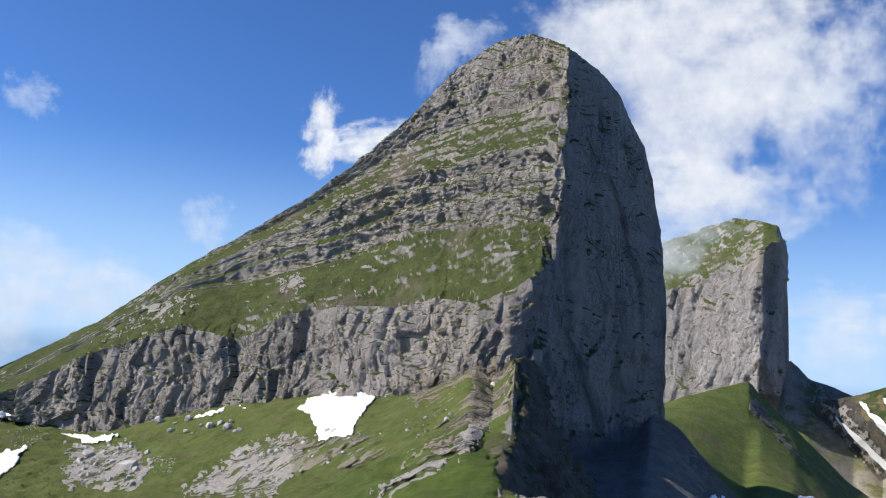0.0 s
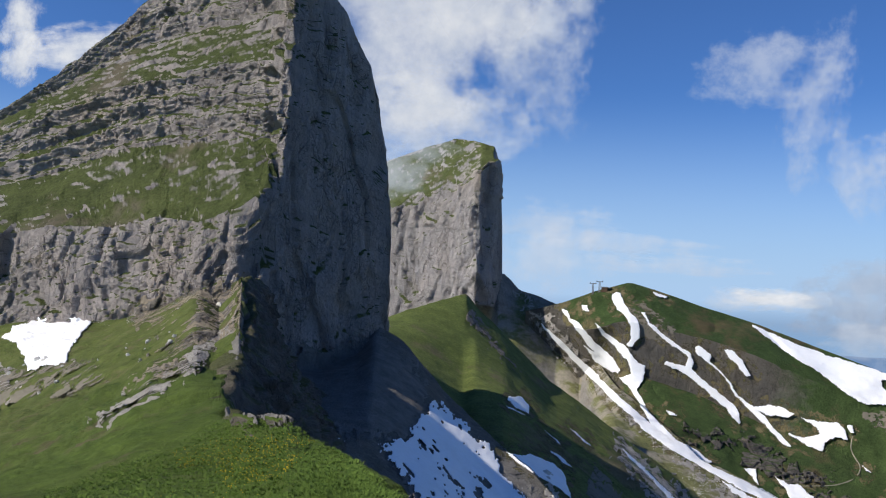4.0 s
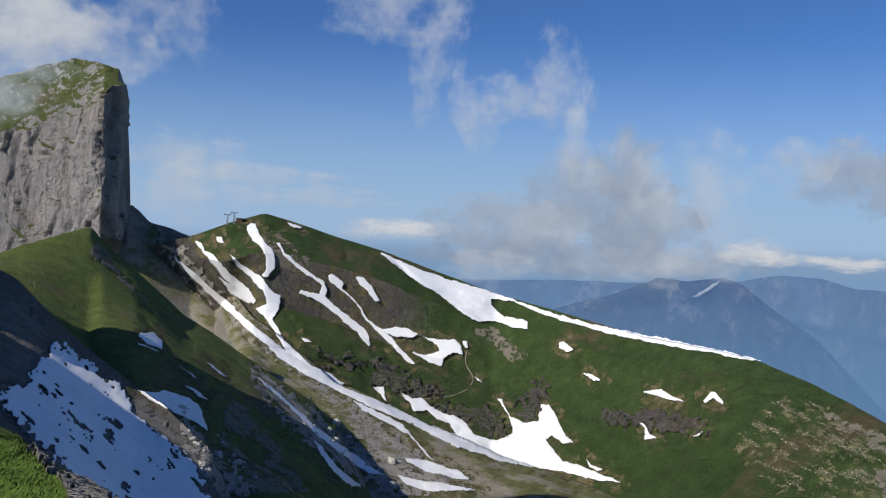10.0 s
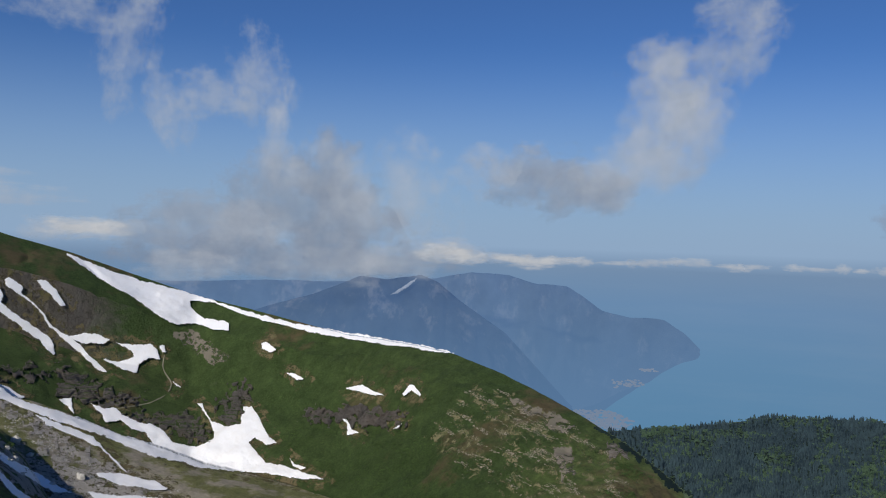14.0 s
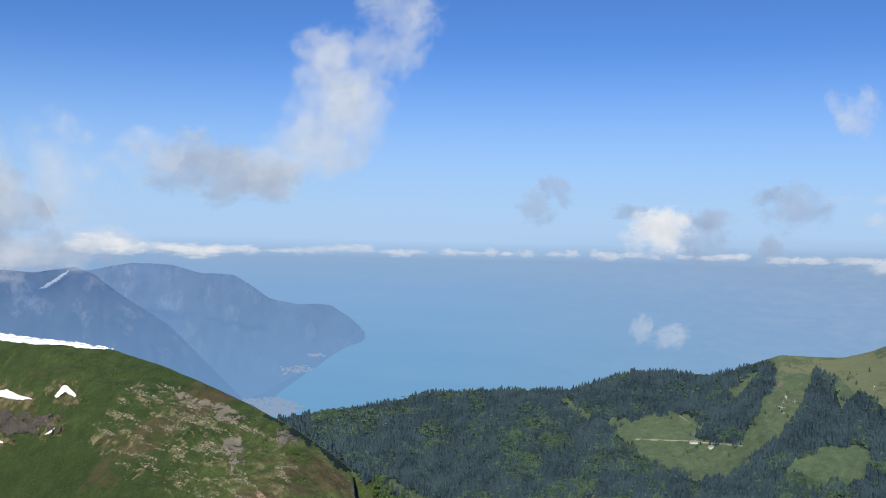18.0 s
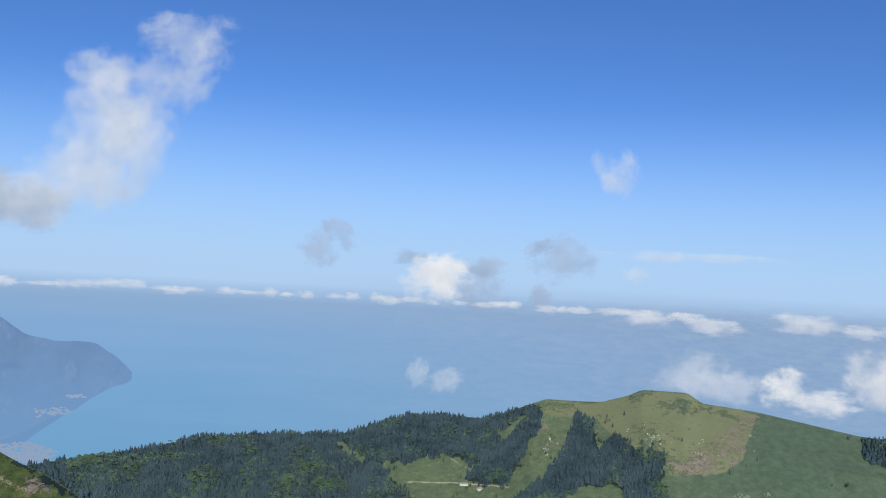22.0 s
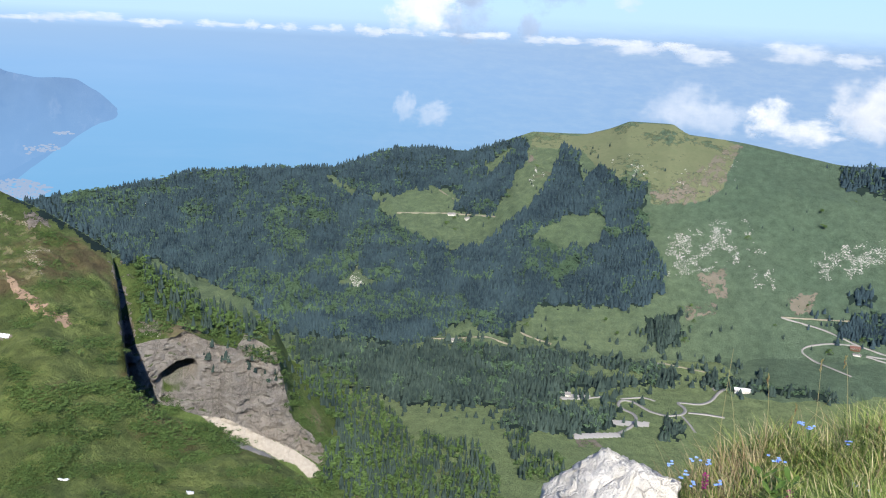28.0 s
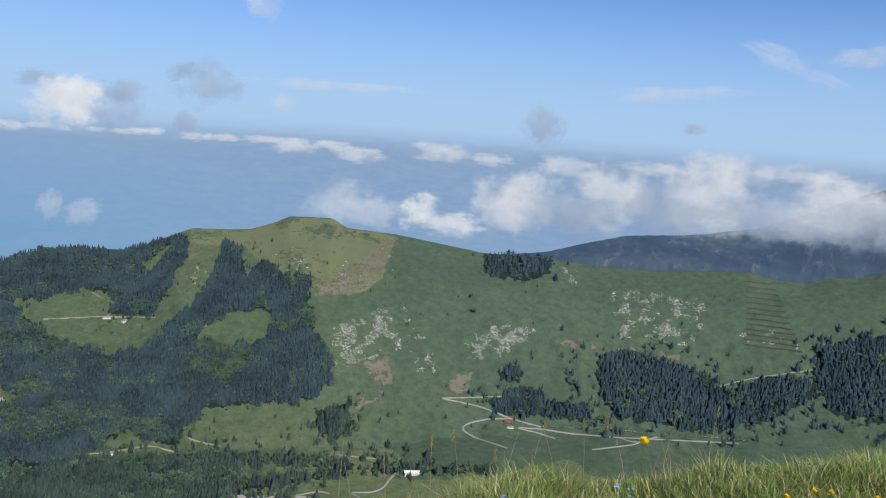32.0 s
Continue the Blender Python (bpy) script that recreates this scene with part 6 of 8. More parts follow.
m_snow = old_snow()
m_scree = plain("scree", (0.54, 0.5, 0.45), (0.4, 0.37, 0.32), 0.12, 0.95, 0.1, 0.9, dist=1.5, sparse=0.3)
m_ribs = plain("earthy_rubble", (0.42, 0.36, 0.28), (0.31, 0.26, 0.185), 0.12, 0.95, 0.1, 0.9, dist=1.5, sparse=0.4)
# Dark copy of the scree for the gully, with shade put into the colour.
m_dark_scree = plain("shaded_scree", (0.3, 0.28, 0.25), (0.19, 0.175, 0.155), 0.1, 0.95, 0.1, 0.9, dist=1.5)
m_bed = plain("stream_gravel", (0.43, 0.395, 0.34), (0.33, 0.3, 0.26), 0.3, 0.95, 0.1, 0.3)
m_earth = plain("bare_earth", (0.205, 0.182, 0.145), (0.165, 0.155, 0.11), 0.05, 0.95, 0.1, 0.3, sparse=0.4, clump=0.12)
m_trodden = plain("trodden_earth", (0.36, 0.26, 0.18), (0.27, 0.2, 0.13), 0.1, 0.95, 0.1, 0.3, sparse=0.3, clump=0.12)
m_melt = plain("melted_turf", (0.165, 0.135, 0.075), (0.115, 0.11, 0.05), 0.05, 0.95, 0.1, 0.3, sparse=0.6, clump=0.35)
m_road = plain("asphalt", (0.34, 0.33, 0.31), (0.28, 0.27, 0.25), 0.4, 0.9, 0.2)
m_stone = plain("limestone", (0.68, 0.655, 0.6), (0.48, 0.46, 0.42), 0.5, 0.9, 0.2, 0.6)

for k, o in enumerate(SNOW + SMALL_SNOW):
    ob = drape("snow_patch", o, m_snow, 0.04, 0.7, 0.2 if o[0][0] < 6 else 0.09 if o[0][0] < 44 else 0.04, 0, k, proud=0.003)
    if ob:
        tagged(ob, "patch of old white snow lying in a grassy hollow", "snow", "snow patches")
for k, o in enumerate(SNOW):
    if min(q[0] for q in o) > 21.5 and max(q[0] for q in o) - min(q[0] for q in o) < 12:
        for wide, gaps in ((3, 0.22), (8, 0.34)):
            ob = drape("bare_earth", o, m_melt, 0.06, 0.1 + 0.01 * wide, 0.6, gaps, 600 + k + 50 * wide, (0.7, 0.9), (), 0, wide)
            if ob:
                tagged(ob, "brown flattened turf where the snow has melted", "earth", "", "stuff")
FAR_COULOIRS = (((54.7, -3.42), (55.4, -2.98), (56.2, -2.4), (56.72, -2.06), (56.3, -2.6), (55.5, -3.16)),)
for k, o in enumerate(FAR_COULOIRS):
    ob = drape("snow_patch", o, m_far_snow, 0.04, 3.0, 0.08, 0, 700 + k, proud=0.006)
    if ob:
        tagged(ob, "pale snow gully on the hazy far peak", "snow", "snow patches")
for k, o in enumerate(SHADED_SNOW):
    ob = drape("snow_field", o, m_snow, 0.04, 0.5, 0.6, 0.3, 40 + k, (0.3, 1.3), (), 120, 0, 0.0, 0.005)
    if ob:
        tagged(ob, "streaked old snow on shaded scree below the tower", "snow", "snow patches")
for k, o in enumerate(SCREE_FIELDS):
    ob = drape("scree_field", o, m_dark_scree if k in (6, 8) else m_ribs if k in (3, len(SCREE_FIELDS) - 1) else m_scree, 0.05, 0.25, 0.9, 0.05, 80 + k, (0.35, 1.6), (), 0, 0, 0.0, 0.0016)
    if ob:
        tagged(ob, "grey rubble and gravel lying on the slope", "scree")
for k, o in enumerate(STREAM_BED):
    tagged(drape("stream_bed", o, m_bed, 0.05, 0.6, 0.06, 0, 120 + k), "pale dry gravel bed at the foot of the cliff", "stream bed")
for k, o in enumerate(BARE_EARTH):
    ob = drape("bare_earth", o, m_trodden if k in (0, 13) else m_earth, 0.05, 0.5, 0.3, 0.0 if k in (0, 13) else 0.3, 130 + k, (0.5, 0.4))
    if ob:
        tagged(ob, "brownish dry ground showing through the turf", "earth")


m_dry = plain("dry_pasture", (0.165, 0.182, 0.1), (0.14, 0.165, 0.088), 0.02, 0.95, 0.1, 0.3, sparse=0.15, clump=0.05)
tagged(drape("dry_pasture", DRY_PASTURE[0], m_dry, 0.07, 0.4, 0.1, 0.0, 190), "olive-brown dry grass over the rounded summit", "pasture", "", "structure")

# ---------------------------------------------------------------- woods
def foliage(name, a, b):
    m, t, bsdf = material(name)
    g = t.nodes.new("ShaderNodeNewGeometry")
    c = mix(t, g.outputs["Random Per Island"], a, b)
    c = mix(t, grain(t, coords(t), 0.02, 3, 0.5, 0.35, 0.65, 0, 0.5), c, tuple(1.5 * v for v in b))
    t.links.new(c, bsdf.inputs["Base Color"])
    bsdf.inputs["Roughness"].default_value = 0.85
    bsdf.inputs["Specular IOR Level"].default_value = 0.15
    return m


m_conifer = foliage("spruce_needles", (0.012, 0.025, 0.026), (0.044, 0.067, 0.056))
# Spruces of the distant woods, with blue haze mixed into the needle colour.
m_far_conifer = foliage("hazed_needles", (0.0105, 0.023, 0.035), (0.038, 0.064, 0.073))
m_leaf = foliage("broad_leaves", (0.04, 0.078, 0.022), (0.075, 0.12, 0.034))
m_turf = foliage("turf", (0.065, 0.115, 0.018), (0.11, 0.165, 0.03))
# Far leaves: haze is mixed into these greens as well.
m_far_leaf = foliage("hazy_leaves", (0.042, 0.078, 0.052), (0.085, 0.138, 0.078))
m_mid_leaf = foliage("ash_leaves", (0.045, 0.085, 0.028), (0.08, 0.13, 0.042))
m_scrub = foliage("alder_leaves", (0.032, 0.064, 0.02), (0.075, 0.12, 0.036))
m_bark = plain("bark", (0.12, 0.085, 0.06), (0.07, 0.05, 0.035), 1.5, 0.95, 0.1)


def cone_tree(rng, tiers=3, sides=6):
    """One spruce of unit height as triangles: drooping tiers round a thin trunk."""
    v, f = [], []
    for k in range(tiers):
        low, high = 0.08 + 0.27 * k, min(1.0, 0.08 + 0.27 * k + 0.5 + 0.04 * k)
        rad = 0.2 * (1 - 0.24 * k)
        base = len(v)
        for s in range(sides):
            a = 2 * math.pi * (s + 0.5 * k) / sides + rng.uniform(-0.2, 0.2)
            r = rad * rng.uniform(0.65, 1.2)
            v.append((r * math.cos(a), r * math.sin(a), low + rng.uniform(-0.05, 0.04)))
        v.append((rng.uniform(-0.01, 0.01), rng.uniform(-0.01, 0.01), 1.0 if k == tiers - 1 else high))
        f += [(base + s, base + (s + 1) % sides, base + sides) for s in range(sides)]
    return np.array(v), np.array(f)


def leaf_tree(rng, lumps=5, leaves=80, low=0.12, wide=0.34):
    """One broad-leaved crown or bush of unit height: small leaf clumps over a few uneven lumps, with gaps between them."""
    v, f = [], []
    for k in range(lumps):
        c = np.array((rng.uniform(-wide, wide), rng.uniform(-wide, wide), rng.uniform(low + 0.2, 0.74)))
        rad = rng.uniform(0.18, 0.3)
        for _ in range(leaves // lumps):
            d = rng.normal(0, 1, 3)
            d /= np.linalg.norm(d)
            d[2] = abs(d[2]) * 0.9 - 0.25
            q = c + d * rad * rng.uniform(0.75, 1.1)
            q[2] = max(q[2], 0.02)
            s1 = rng.normal(0, 1, 3)
            s1 -= 0.75 * d * (s1 @ d)
            s1 /= np.linalg.norm(s1)
            s2 = np.cross(d, s1)
            w = rad * rng.uniform(0.3, 0.55)
            f.append((len(v), len(v) + 1, len(v) + 2))
            v += [tuple(q + s1 * w), tuple(q - 0.6 * s1 * w + s2 * w), tuple(q - 0.5 * s1 * w - s2 * w)]
    return np.array(v), np.array(f)


def crowd(name, templates, pts, sizes, widths, mat, rng, smooth=False):
    """Many copies of a few shapes joined into one mesh, each turned and sized its own way."""
    V, F, base = [], [], 0
    kinds = rng.randint(0, len(templates), len(pts))
    for k, (v, f) in enumerate(templates):
        sel = np.nonzero(kinds == k)[0]
        if not len(sel):
            continue
        a = rng.uniform(0, 6.283, len(sel))
        x, y = v[:, 0], v[:, 1]
        w = widths[sel][:, None]
        X = (x[None] * np.cos(a)[:, None] - y[None] * np.sin(a)[:, None]) * w
        Y = (x[None] * np.sin(a)[:, None] + y[None] * np.cos(a)[:, None]) * w
        Z = v[None, :, 2] * sizes[sel][:, None]
        P = np.stack([X, Y, Z], -1) + pts[sel][:, None]
        V.append(P.reshape(-1, 3))
        F.append((f[None] + (base + np.arange(len(sel)) * len(v))[:, None, None]).reshape(-1, 3))
        base += len(sel) * len(v)
    return quads_object(name, np.concatenate(V), np.concatenate(F), mat, smooth)


def scatter(outline, per_degree, rng, without=(), ragged=0.0):
    """Random bearings and elevations within an outline."""
    o = np.array(outline)
    lo, hi = o.min(0), o.max(0)
    n = int((hi[0] - lo[0]) * (hi[1] - lo[1]) * per_degree)
    b, e = rng.uniform(lo[0], hi[0], n), rng.uniform(lo[1], hi[1], n)
    q = np.stack([b * 1.8, e * 1.8, 0 * b], -1)
    jb, je = b + ragged * fbm(q, 3, 0.6, 271), e + ragged * fbm(q, 3, 0.6, 277)
    m = inside(outline, jb, je)
    for w in without:
        m &= ~inside(w, jb, je)
    return b[m], e[m]


def near_edge(o, b, e, by=0.45):
    """Part of what stands close to an outline's edge, so that woods end raggedly."""
    core = inside(o, b - by, e) & inside(o, b + by, e) & inside(o, b, e - by * 0.6) & inside(o, b, e + by * 0.6)
    return ~core & (value_noise(np.stack([b * 2.2, e * 3, 0 * b], -1), 281) > -0.1)


rng = np.random.RandomState(7)
SPRUCES = [cone_tree(rng) for _ in range(7)]
CROWNS = [leaf_tree(rng, 5, 60) for _ in range(7)]
# Near-black floor: the shade between the trees is painted into its colour.
m_shaded_floor = plain("forest_floor", (0.014, 0.026, 0.024), (0.026, 0.044, 0.034), 0.03, 0.95, 0.1, 0.4)
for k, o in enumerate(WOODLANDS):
    ob = drape("forest_floor", o, m_shaded_floor, 0.07, 0.5, 0.5, 0.0, 200 + k, (0.5, 0.5), GLADES)
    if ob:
        tagged(ob, "dark ground under the spruces, their shade painted into it", "forest floor", "", "structure")
    b, e = scatter(o, 80 if k else 150, rng, GLADES, 0.6)
    thin = fbm(np.stack([b * 0.9, e * 0.9, 0 * b], -1), 3, 0.5, 140 + k)
    thin += 0.35 * fbm(np.stack([b * 4, e * 5, 0 * b], -1), 2, 0.5, 145)
    if k:
        rim = near_edge(o, b, e)
        b, e = b[~rim], e[~rim]
        b2, e2 = scatter(np.array(o) * 1.5 - 0.5 * np.mean(o, 0), 3, rng, GLADES, 1.2)
        b, e = np.concatenate([b, b2]), np.concatenate([e, e2])
        thin = np.concatenate([thin[~rim], 0 * b2])
    p, d = place(b, e, -0.5)
    ok = (d < 3000) & (d > np.interp(b, (73.5, 74.5), (1250, 600)))
    p, d, thin = p[ok], d[ok], thin[ok]
    h = rng.uniform(6, 14, len(p)) * (1.1 + 0.5 * fbm(p / 60, 2, 0.5, 152)) * (1.15 if k else 1.0) * np.interp(d, (900, 1300), (0.55, 1))
    patchy = fbm(p / 110, 3, 0.5, 150)
    leafy = rng.uniform(0, 1, len(p)) < (0.35 if k else 1.0) * np.where(patchy > 0.14, 0.5, 0.03) * np.interp(p[:, 2], (-480, -280), (1.2, 0.6)) + 0.6 * (thin < -0.3)
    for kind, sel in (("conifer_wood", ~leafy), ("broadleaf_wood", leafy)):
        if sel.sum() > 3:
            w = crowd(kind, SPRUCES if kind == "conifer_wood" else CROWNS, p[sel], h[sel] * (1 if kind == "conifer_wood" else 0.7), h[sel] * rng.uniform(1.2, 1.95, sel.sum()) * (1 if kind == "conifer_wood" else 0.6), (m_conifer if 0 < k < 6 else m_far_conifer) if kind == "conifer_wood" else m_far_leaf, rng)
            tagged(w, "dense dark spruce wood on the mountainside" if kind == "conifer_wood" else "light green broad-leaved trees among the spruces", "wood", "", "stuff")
for k, o in enumerate(LEAFY_WOODS):
    b, e = scatter(o, (34, 25, 30, 25, 9, 26)[k], rng)
    p, d = place(b, e, -0.5)
    p = p[(d < 1500) & (d > 600)]
    h = rng.uniform(5, 14, len(p))
    fir = rng.uniform(0, 1, len(p)) < (0.55, 0.6, 0.45, 0.6, 0.5, 0.4)[k]
    tagged(crowd("mixed_wood", CROWNS, p[~fir], h[~fir] * 0.8, h[~fir], m_mid_leaf, rng), "open mixed wood of leafy trees on the slope", "wood", "", "stuff")
    tagged(crowd("spruce_grove", SPRUCES, p[fir], h[fir] * 1.2, h[fir] * 1.1, m_conifer, rng), "grove of young dark spruces on the slope", "wood", "", "stuff")
BUSH = [leaf_tree(rng, 4, 40, -0.1, 0.5) for _ in range(6)]
for k, o in enumerate(BUSHES):
    b, e = scatter(o, (60, 40, 60, 60)[k], rng)
    thin = fbm(np.stack([b * 0.5, e * 1.5, 0 * b], -1), 4, 0.65, 160 + k)
    limit = (0.05, 0.08, 0.02, 0.0)[k]
    b, e = b[thin > limit], e[thin > limit]
    p, d = place(b, e, -0.4)
    ok = (d < 1500) & (d > 100)
    p, d = p[ok], d[ok]
    h = np.clip(d * 0.0046, 0.5, 3.4) * rng.uniform(0.35, 1.4, len(p))
    tagged(crowd("alder_scrub", BUSH, p, h, h * rng.uniform(1.6, 3.0, len(p)), m_scrub, rng), "low green alder scrub on the hillside", "shrub", "", "stuff")

# lone trees on the pastures
def lone_tree(p, h, spruce):
    root = new("spruce" if spruce else "leafy_tree")
    v, f = (SPRUCES if spruce else CROWNS)[rng.randint(0, 6)]
    s = np.array((h * 1.1, h * 1.1, h * 0.9))
    crown = quads_object("crown", v * s + (0, 0, 0.1 * h), f, m_conifer if spruce else m_leaf, False)
    bm = bmesh.new()
    bmesh.ops.create_cone(bm, cap_ends=True, segments=6, radius1=0.025 * h, radius2=0.012 * h, depth=0.5 * h)
    bmesh.ops.translate(bm, verts=bm.verts, vec=(0, 0, 0.22 * h))
    part("trunk", bm, m_bark, root)
    crown.parent = root
    root.location = p
    return tagged(root, "single dark spruce on the open pasture" if spruce else "single round leafy tree on the pasture", "tree", "lone trees")


def part(name, bm, mat, parent, label=""):
    me = bpy.data.meshes.new(name)
    bm.to_mesh(me)
    bm.free()
    me.materials.append(mat)
    ob = new(name, me)
    ob.parent = parent
    return tagged(ob, label)


LONE = (
    ((96.0, -9.2), (112, -8.5), (124, -8.2), (134, -8.0), (134, -12.5), (119, -13.5), (109.5, -12), (108, -8)),
    ((98, -17.5), (106, -16.5), (118, -14.8), (126, -14.2), (126, -16.8), (113, -18.6), (99, -19.2)),
    ((91.5, -10.8), (93.5, -10.2), (97.5, -11.6), (96.2, -13.2), (92, -12.4)),
    ((97.6, -10.6), (99, -7.4), (104.5, -6.8), (106, -8.8), (101, -8.6), (99.6, -10.6)),
)
for o, n in zip(LONE, (0.32, 0.6, 0.9, 1.6)):
    for b, e in zip(*scatter(o, n, rng)):
        p, d = place(b, e)
        lone_tree(Vector(p) - Vector((0, 0, 0.4)), rng.uniform(7, 14), rng.uniform() < 0.7)


# ---------------------------------------------------------------- outcrops and boulders
def boulder(rng):
    bm = bmesh.new()
    bmesh.ops.create_icosphere(bm, subdivisions=1, radius=0.5)
    v = np.array([tuple(w.co * rng.uniform(0.65, 1.2)) for w in bm.verts]) * (1, 0.8, 0.75)
    f = np.array([[w.index for w in t.verts] for t in bm.faces])
    bm.free()
    return v, f


STONES = [boulder(rng) for _ in range(8)]
for k, o in enumerate(CRAGS):
    b, e = scatter(o, 650, rng, (), 0.7)
    thin = fbm(np.stack([b * 2.0, e * 3.0, 0 * b], -1), 5, 0.75, 180 + k)
    limit = 0.3 if k in (3, 7, 8) else 0.05
    b, e = b[thin > limit], e[thin > limit]
    p, d = place(b, e, 0.0)
    ok = d < 3000
    p, d = p[ok], d[ok]
    if len(p) > 2:
        h = d * 0.0005 * np.exp(rng.normal(0, 0.5, len(p)))
        tagged(crowd("outcrop", STONES, p, h * rng.uniform(0.6, 1.4, len(p)), h * rng.uniform(0.8, 1.8, len(p)), m_stone, rng), "scattered pale limestone blocks in the turf", "rock", "", "stuff")


# low pale ledges in broken lines across the shoulder of the hill
SHOULDER_LEDGES = ((60.2, -8.6), (62.5, -9.1), (65, -10.2), (68.6, -12.0), (70.5, -14.0), (69.0, -15.6), (64, -15.6), (60, -14.2), (57.5, -11.8))
m_ledge = plain("ledge_rock", (0.44, 0.39, 0.31), (0.27, 0.24, 0.18), 0.5, 0.95, 0.1, 0.6)
m_worn = plain("worn_turf", (0.2, 0.18, 0.1), (0.14, 0.145, 0.07), 0.1, 0.95, 0.1, 0.3, sparse=0.7, clump=0.4)
b, e = scatter(SHOULDER_LEDGES, 900, rng, (), 0.7)
line = fbm(np.stack([b * 0.9, (e + 0.36 * b) * 3.2, 0 * b], -1), 4, 0.7, 195)
b, e = b[line > 0.2], e[line > 0.2]
p, d = place(b, e, 0.0)
p, d = p[d < 1500], d[d < 1500]
h = d * 0.00042 * np.exp(rng.normal(0, 0.5, len(p)))
tagged(crowd("outcrop", STONES, p, h * rng.uniform(0.7, 1.5, len(p)), h * rng.uniform(0.9, 2.4, len(p)), m_ledge, rng), "low broken ledges of tan rock in the turf", "rock", "", "stuff")
ob = drape("bare_earth", SHOULDER_LEDGES, m_worn, 0.04, 0.15, 0.8, 0.42, 197, (0.45, 1.3))
if ob:
    tagged(ob, "worn brownish turf between the ledges", "earth", "", "stuff")


m_knob_rock = plain("brown_rock", (0.31, 0.28, 0.24), (0.14, 0.125, 0.1), 0.2, 0.95, 0.1, 0.9, dist=1.0, sparse=0.5, clump=0.15)
# rock steps across the snowy hill
m_step = land("hill_cliff", (0.05, 0.088, 0.026), (0.09, 0.125, 0.04), (0.17, 0.13, 0.08), (0.25, 0.228, 0.205), (0.86, 0.97), 2.4, 0.58, 2.0, lean=4)
for k, o in enumerate(ROCK_STEPS):
    ob = drape("rock_step", o, m_step, 0.035, 0.4, 0.9, 0.27, 220 + k, (0.3, 0.5), (), 0, 0, 6.0)
    if ob:
        tagged(ob, "dark broken rock step across the green hill", "rock")
for k, o in enumerate(STRATA):
    ob = drape("rock_rib", o, m_knob_rock, 0.05, 0.2, 0.5, 0.25, 260 + k, (0.3, 1.5), (), 0, 0, 1.3, 0.002)
    if ob:
        tagged(ob, "broken grey rib of bedded rock in the slope", "rock")
# hummocks and low tufts on the slopes below the tower
for k, (o, n, sz) in enumerate(SLOPE_TUFTS):
    b, e = scatter(o, n, rng)
    thin = fbm(np.stack([b * 0.8, e * 1.6, 0 * b], -1), 3, 0.6, 240 + k)
    b, e = b[thin > -0.1], e[thin > -0.1]
    p, d = place(b, e, -0.3)
    ok = d < 1e6
    p, d = p[ok], d[ok]
    h = d * sz * np.exp(rng.normal(0, 0.4, len(p)))
    tagged(crowd("slope_tufts", BUSH, p, h, h * 2.2, m_leaf, rng), "low dark tufts and dwarf shrubs on the slope", "shrub", "", "stuff")


# ---------------------------------------------------------------- roads
m_track = plain("gravel_track", (0.33, 0.3, 0.23), (0.24, 0.23, 0.16), 0.2, 0.95, 0.1)


def road(o, width, mat, lift=1.3):
    o = np.array(o)
    t = np.concatenate([[0], np.cumsum(np.hypot(*np.diff(o, axis=0).T))])
    s = np.linspace(0, t[-1], max(8, int(t[-1] / 0.12)))
    p, d = place(np.interp(s, t, o[:, 0]), np.interp(s, t, o[:, 1]))
    k = np.hanning(11)[1:-1]
    pad = np.concatenate([np.repeat(p[:1], 4, 0), p, np.repeat(p[-1:], 4, 0)])
    p = np.stack([np.convolve(pad[:, c], k / k.sum(), "valid") for c in range(3)], 1)
    way2 = np.gradient(p, axis=0)
    side = np.stack([way2[:, 1], -way2[:, 0], 0 * p[:, 0]], 1)
    side /= np.linalg.norm(side, axis=1, keepdims=True) + 1e-6
    rows = np.stack([p - side * width / 2, p + side * width / 2], 1)
    rows[..., 2] += lift
    low = rows.copy()
    low[..., 2] -= lift + 1.5
    cross = np.stack([low[:, 0], rows[:, 0], rows[:, 1], low[:, 1]], 1)
    return grid_mesh("road", cross.reshape(-1, 3), len(p), 4, mat)


for k, o in enumerate(ROADS):
    tagged(road(o, 4.6 if k in (0, 3) else 3.0, m_track if k in (5, 6, 7, 9, 10, 11, 17, 19) else m_road), "pale narrow mountain road across the meadows", "road", "", "structure")

tagged(road(HILL_PATH[0], 1.6, m_track, 0.5), "narrow trodden path across the green hill", "path", "", "structure")

# single boulders that have fallen from the cliffs
SHAPES = []
for v, f in STONES[:6]:
    me = bpy.data.meshes.new("boulder")
    me.from_pydata([tuple(q) for q in v], [], [tuple(int(q) for q in t) for t in f])
    me.materials.append(m_stone)
    SHAPES.append(me)
for o, n, size in BOULDERS:
    for b, e in zip(*scatter(o, n, rng)):
        p, d = place(b, e)
        if d < 1e6:
            w = float(d) * size * math.exp(rng.normal(0, 0.5))
            ob = new("boulder", SHAPES[rng.randint(0, 6)])
            ob.matrix_world = Matrix.Translation(Vector(p) + Vector((0, 0, 0.1 * w))) @ pose(0, 0, 0, rng.uniform(-30, 30), rng.uniform(-30, 30), rng.uniform(0, 360)) @ Matrix.Diagonal((w, w, w, 1))
            tagged(ob, "rough grey boulder lying on the grassy slope", "boulder", "fallen boulders")

# broken rock along the edge of the bedded shoulder
m_edge = plain("broken_edge", (0.3, 0.27, 0.23), (0.12, 0.105, 0.085), 0.3, 0.95, 0.1, 0.9, dist=0.6)
e = rng.uniform(-8.0, -0.1, 80)
b = np.interp(e, EDGE[2][::-1], EDGE[1][::-1]) - 0.1 + rng.normal(0, 0.1, 80)
p, d = place(b, e)
ok = (d > 60) & (d < 520)
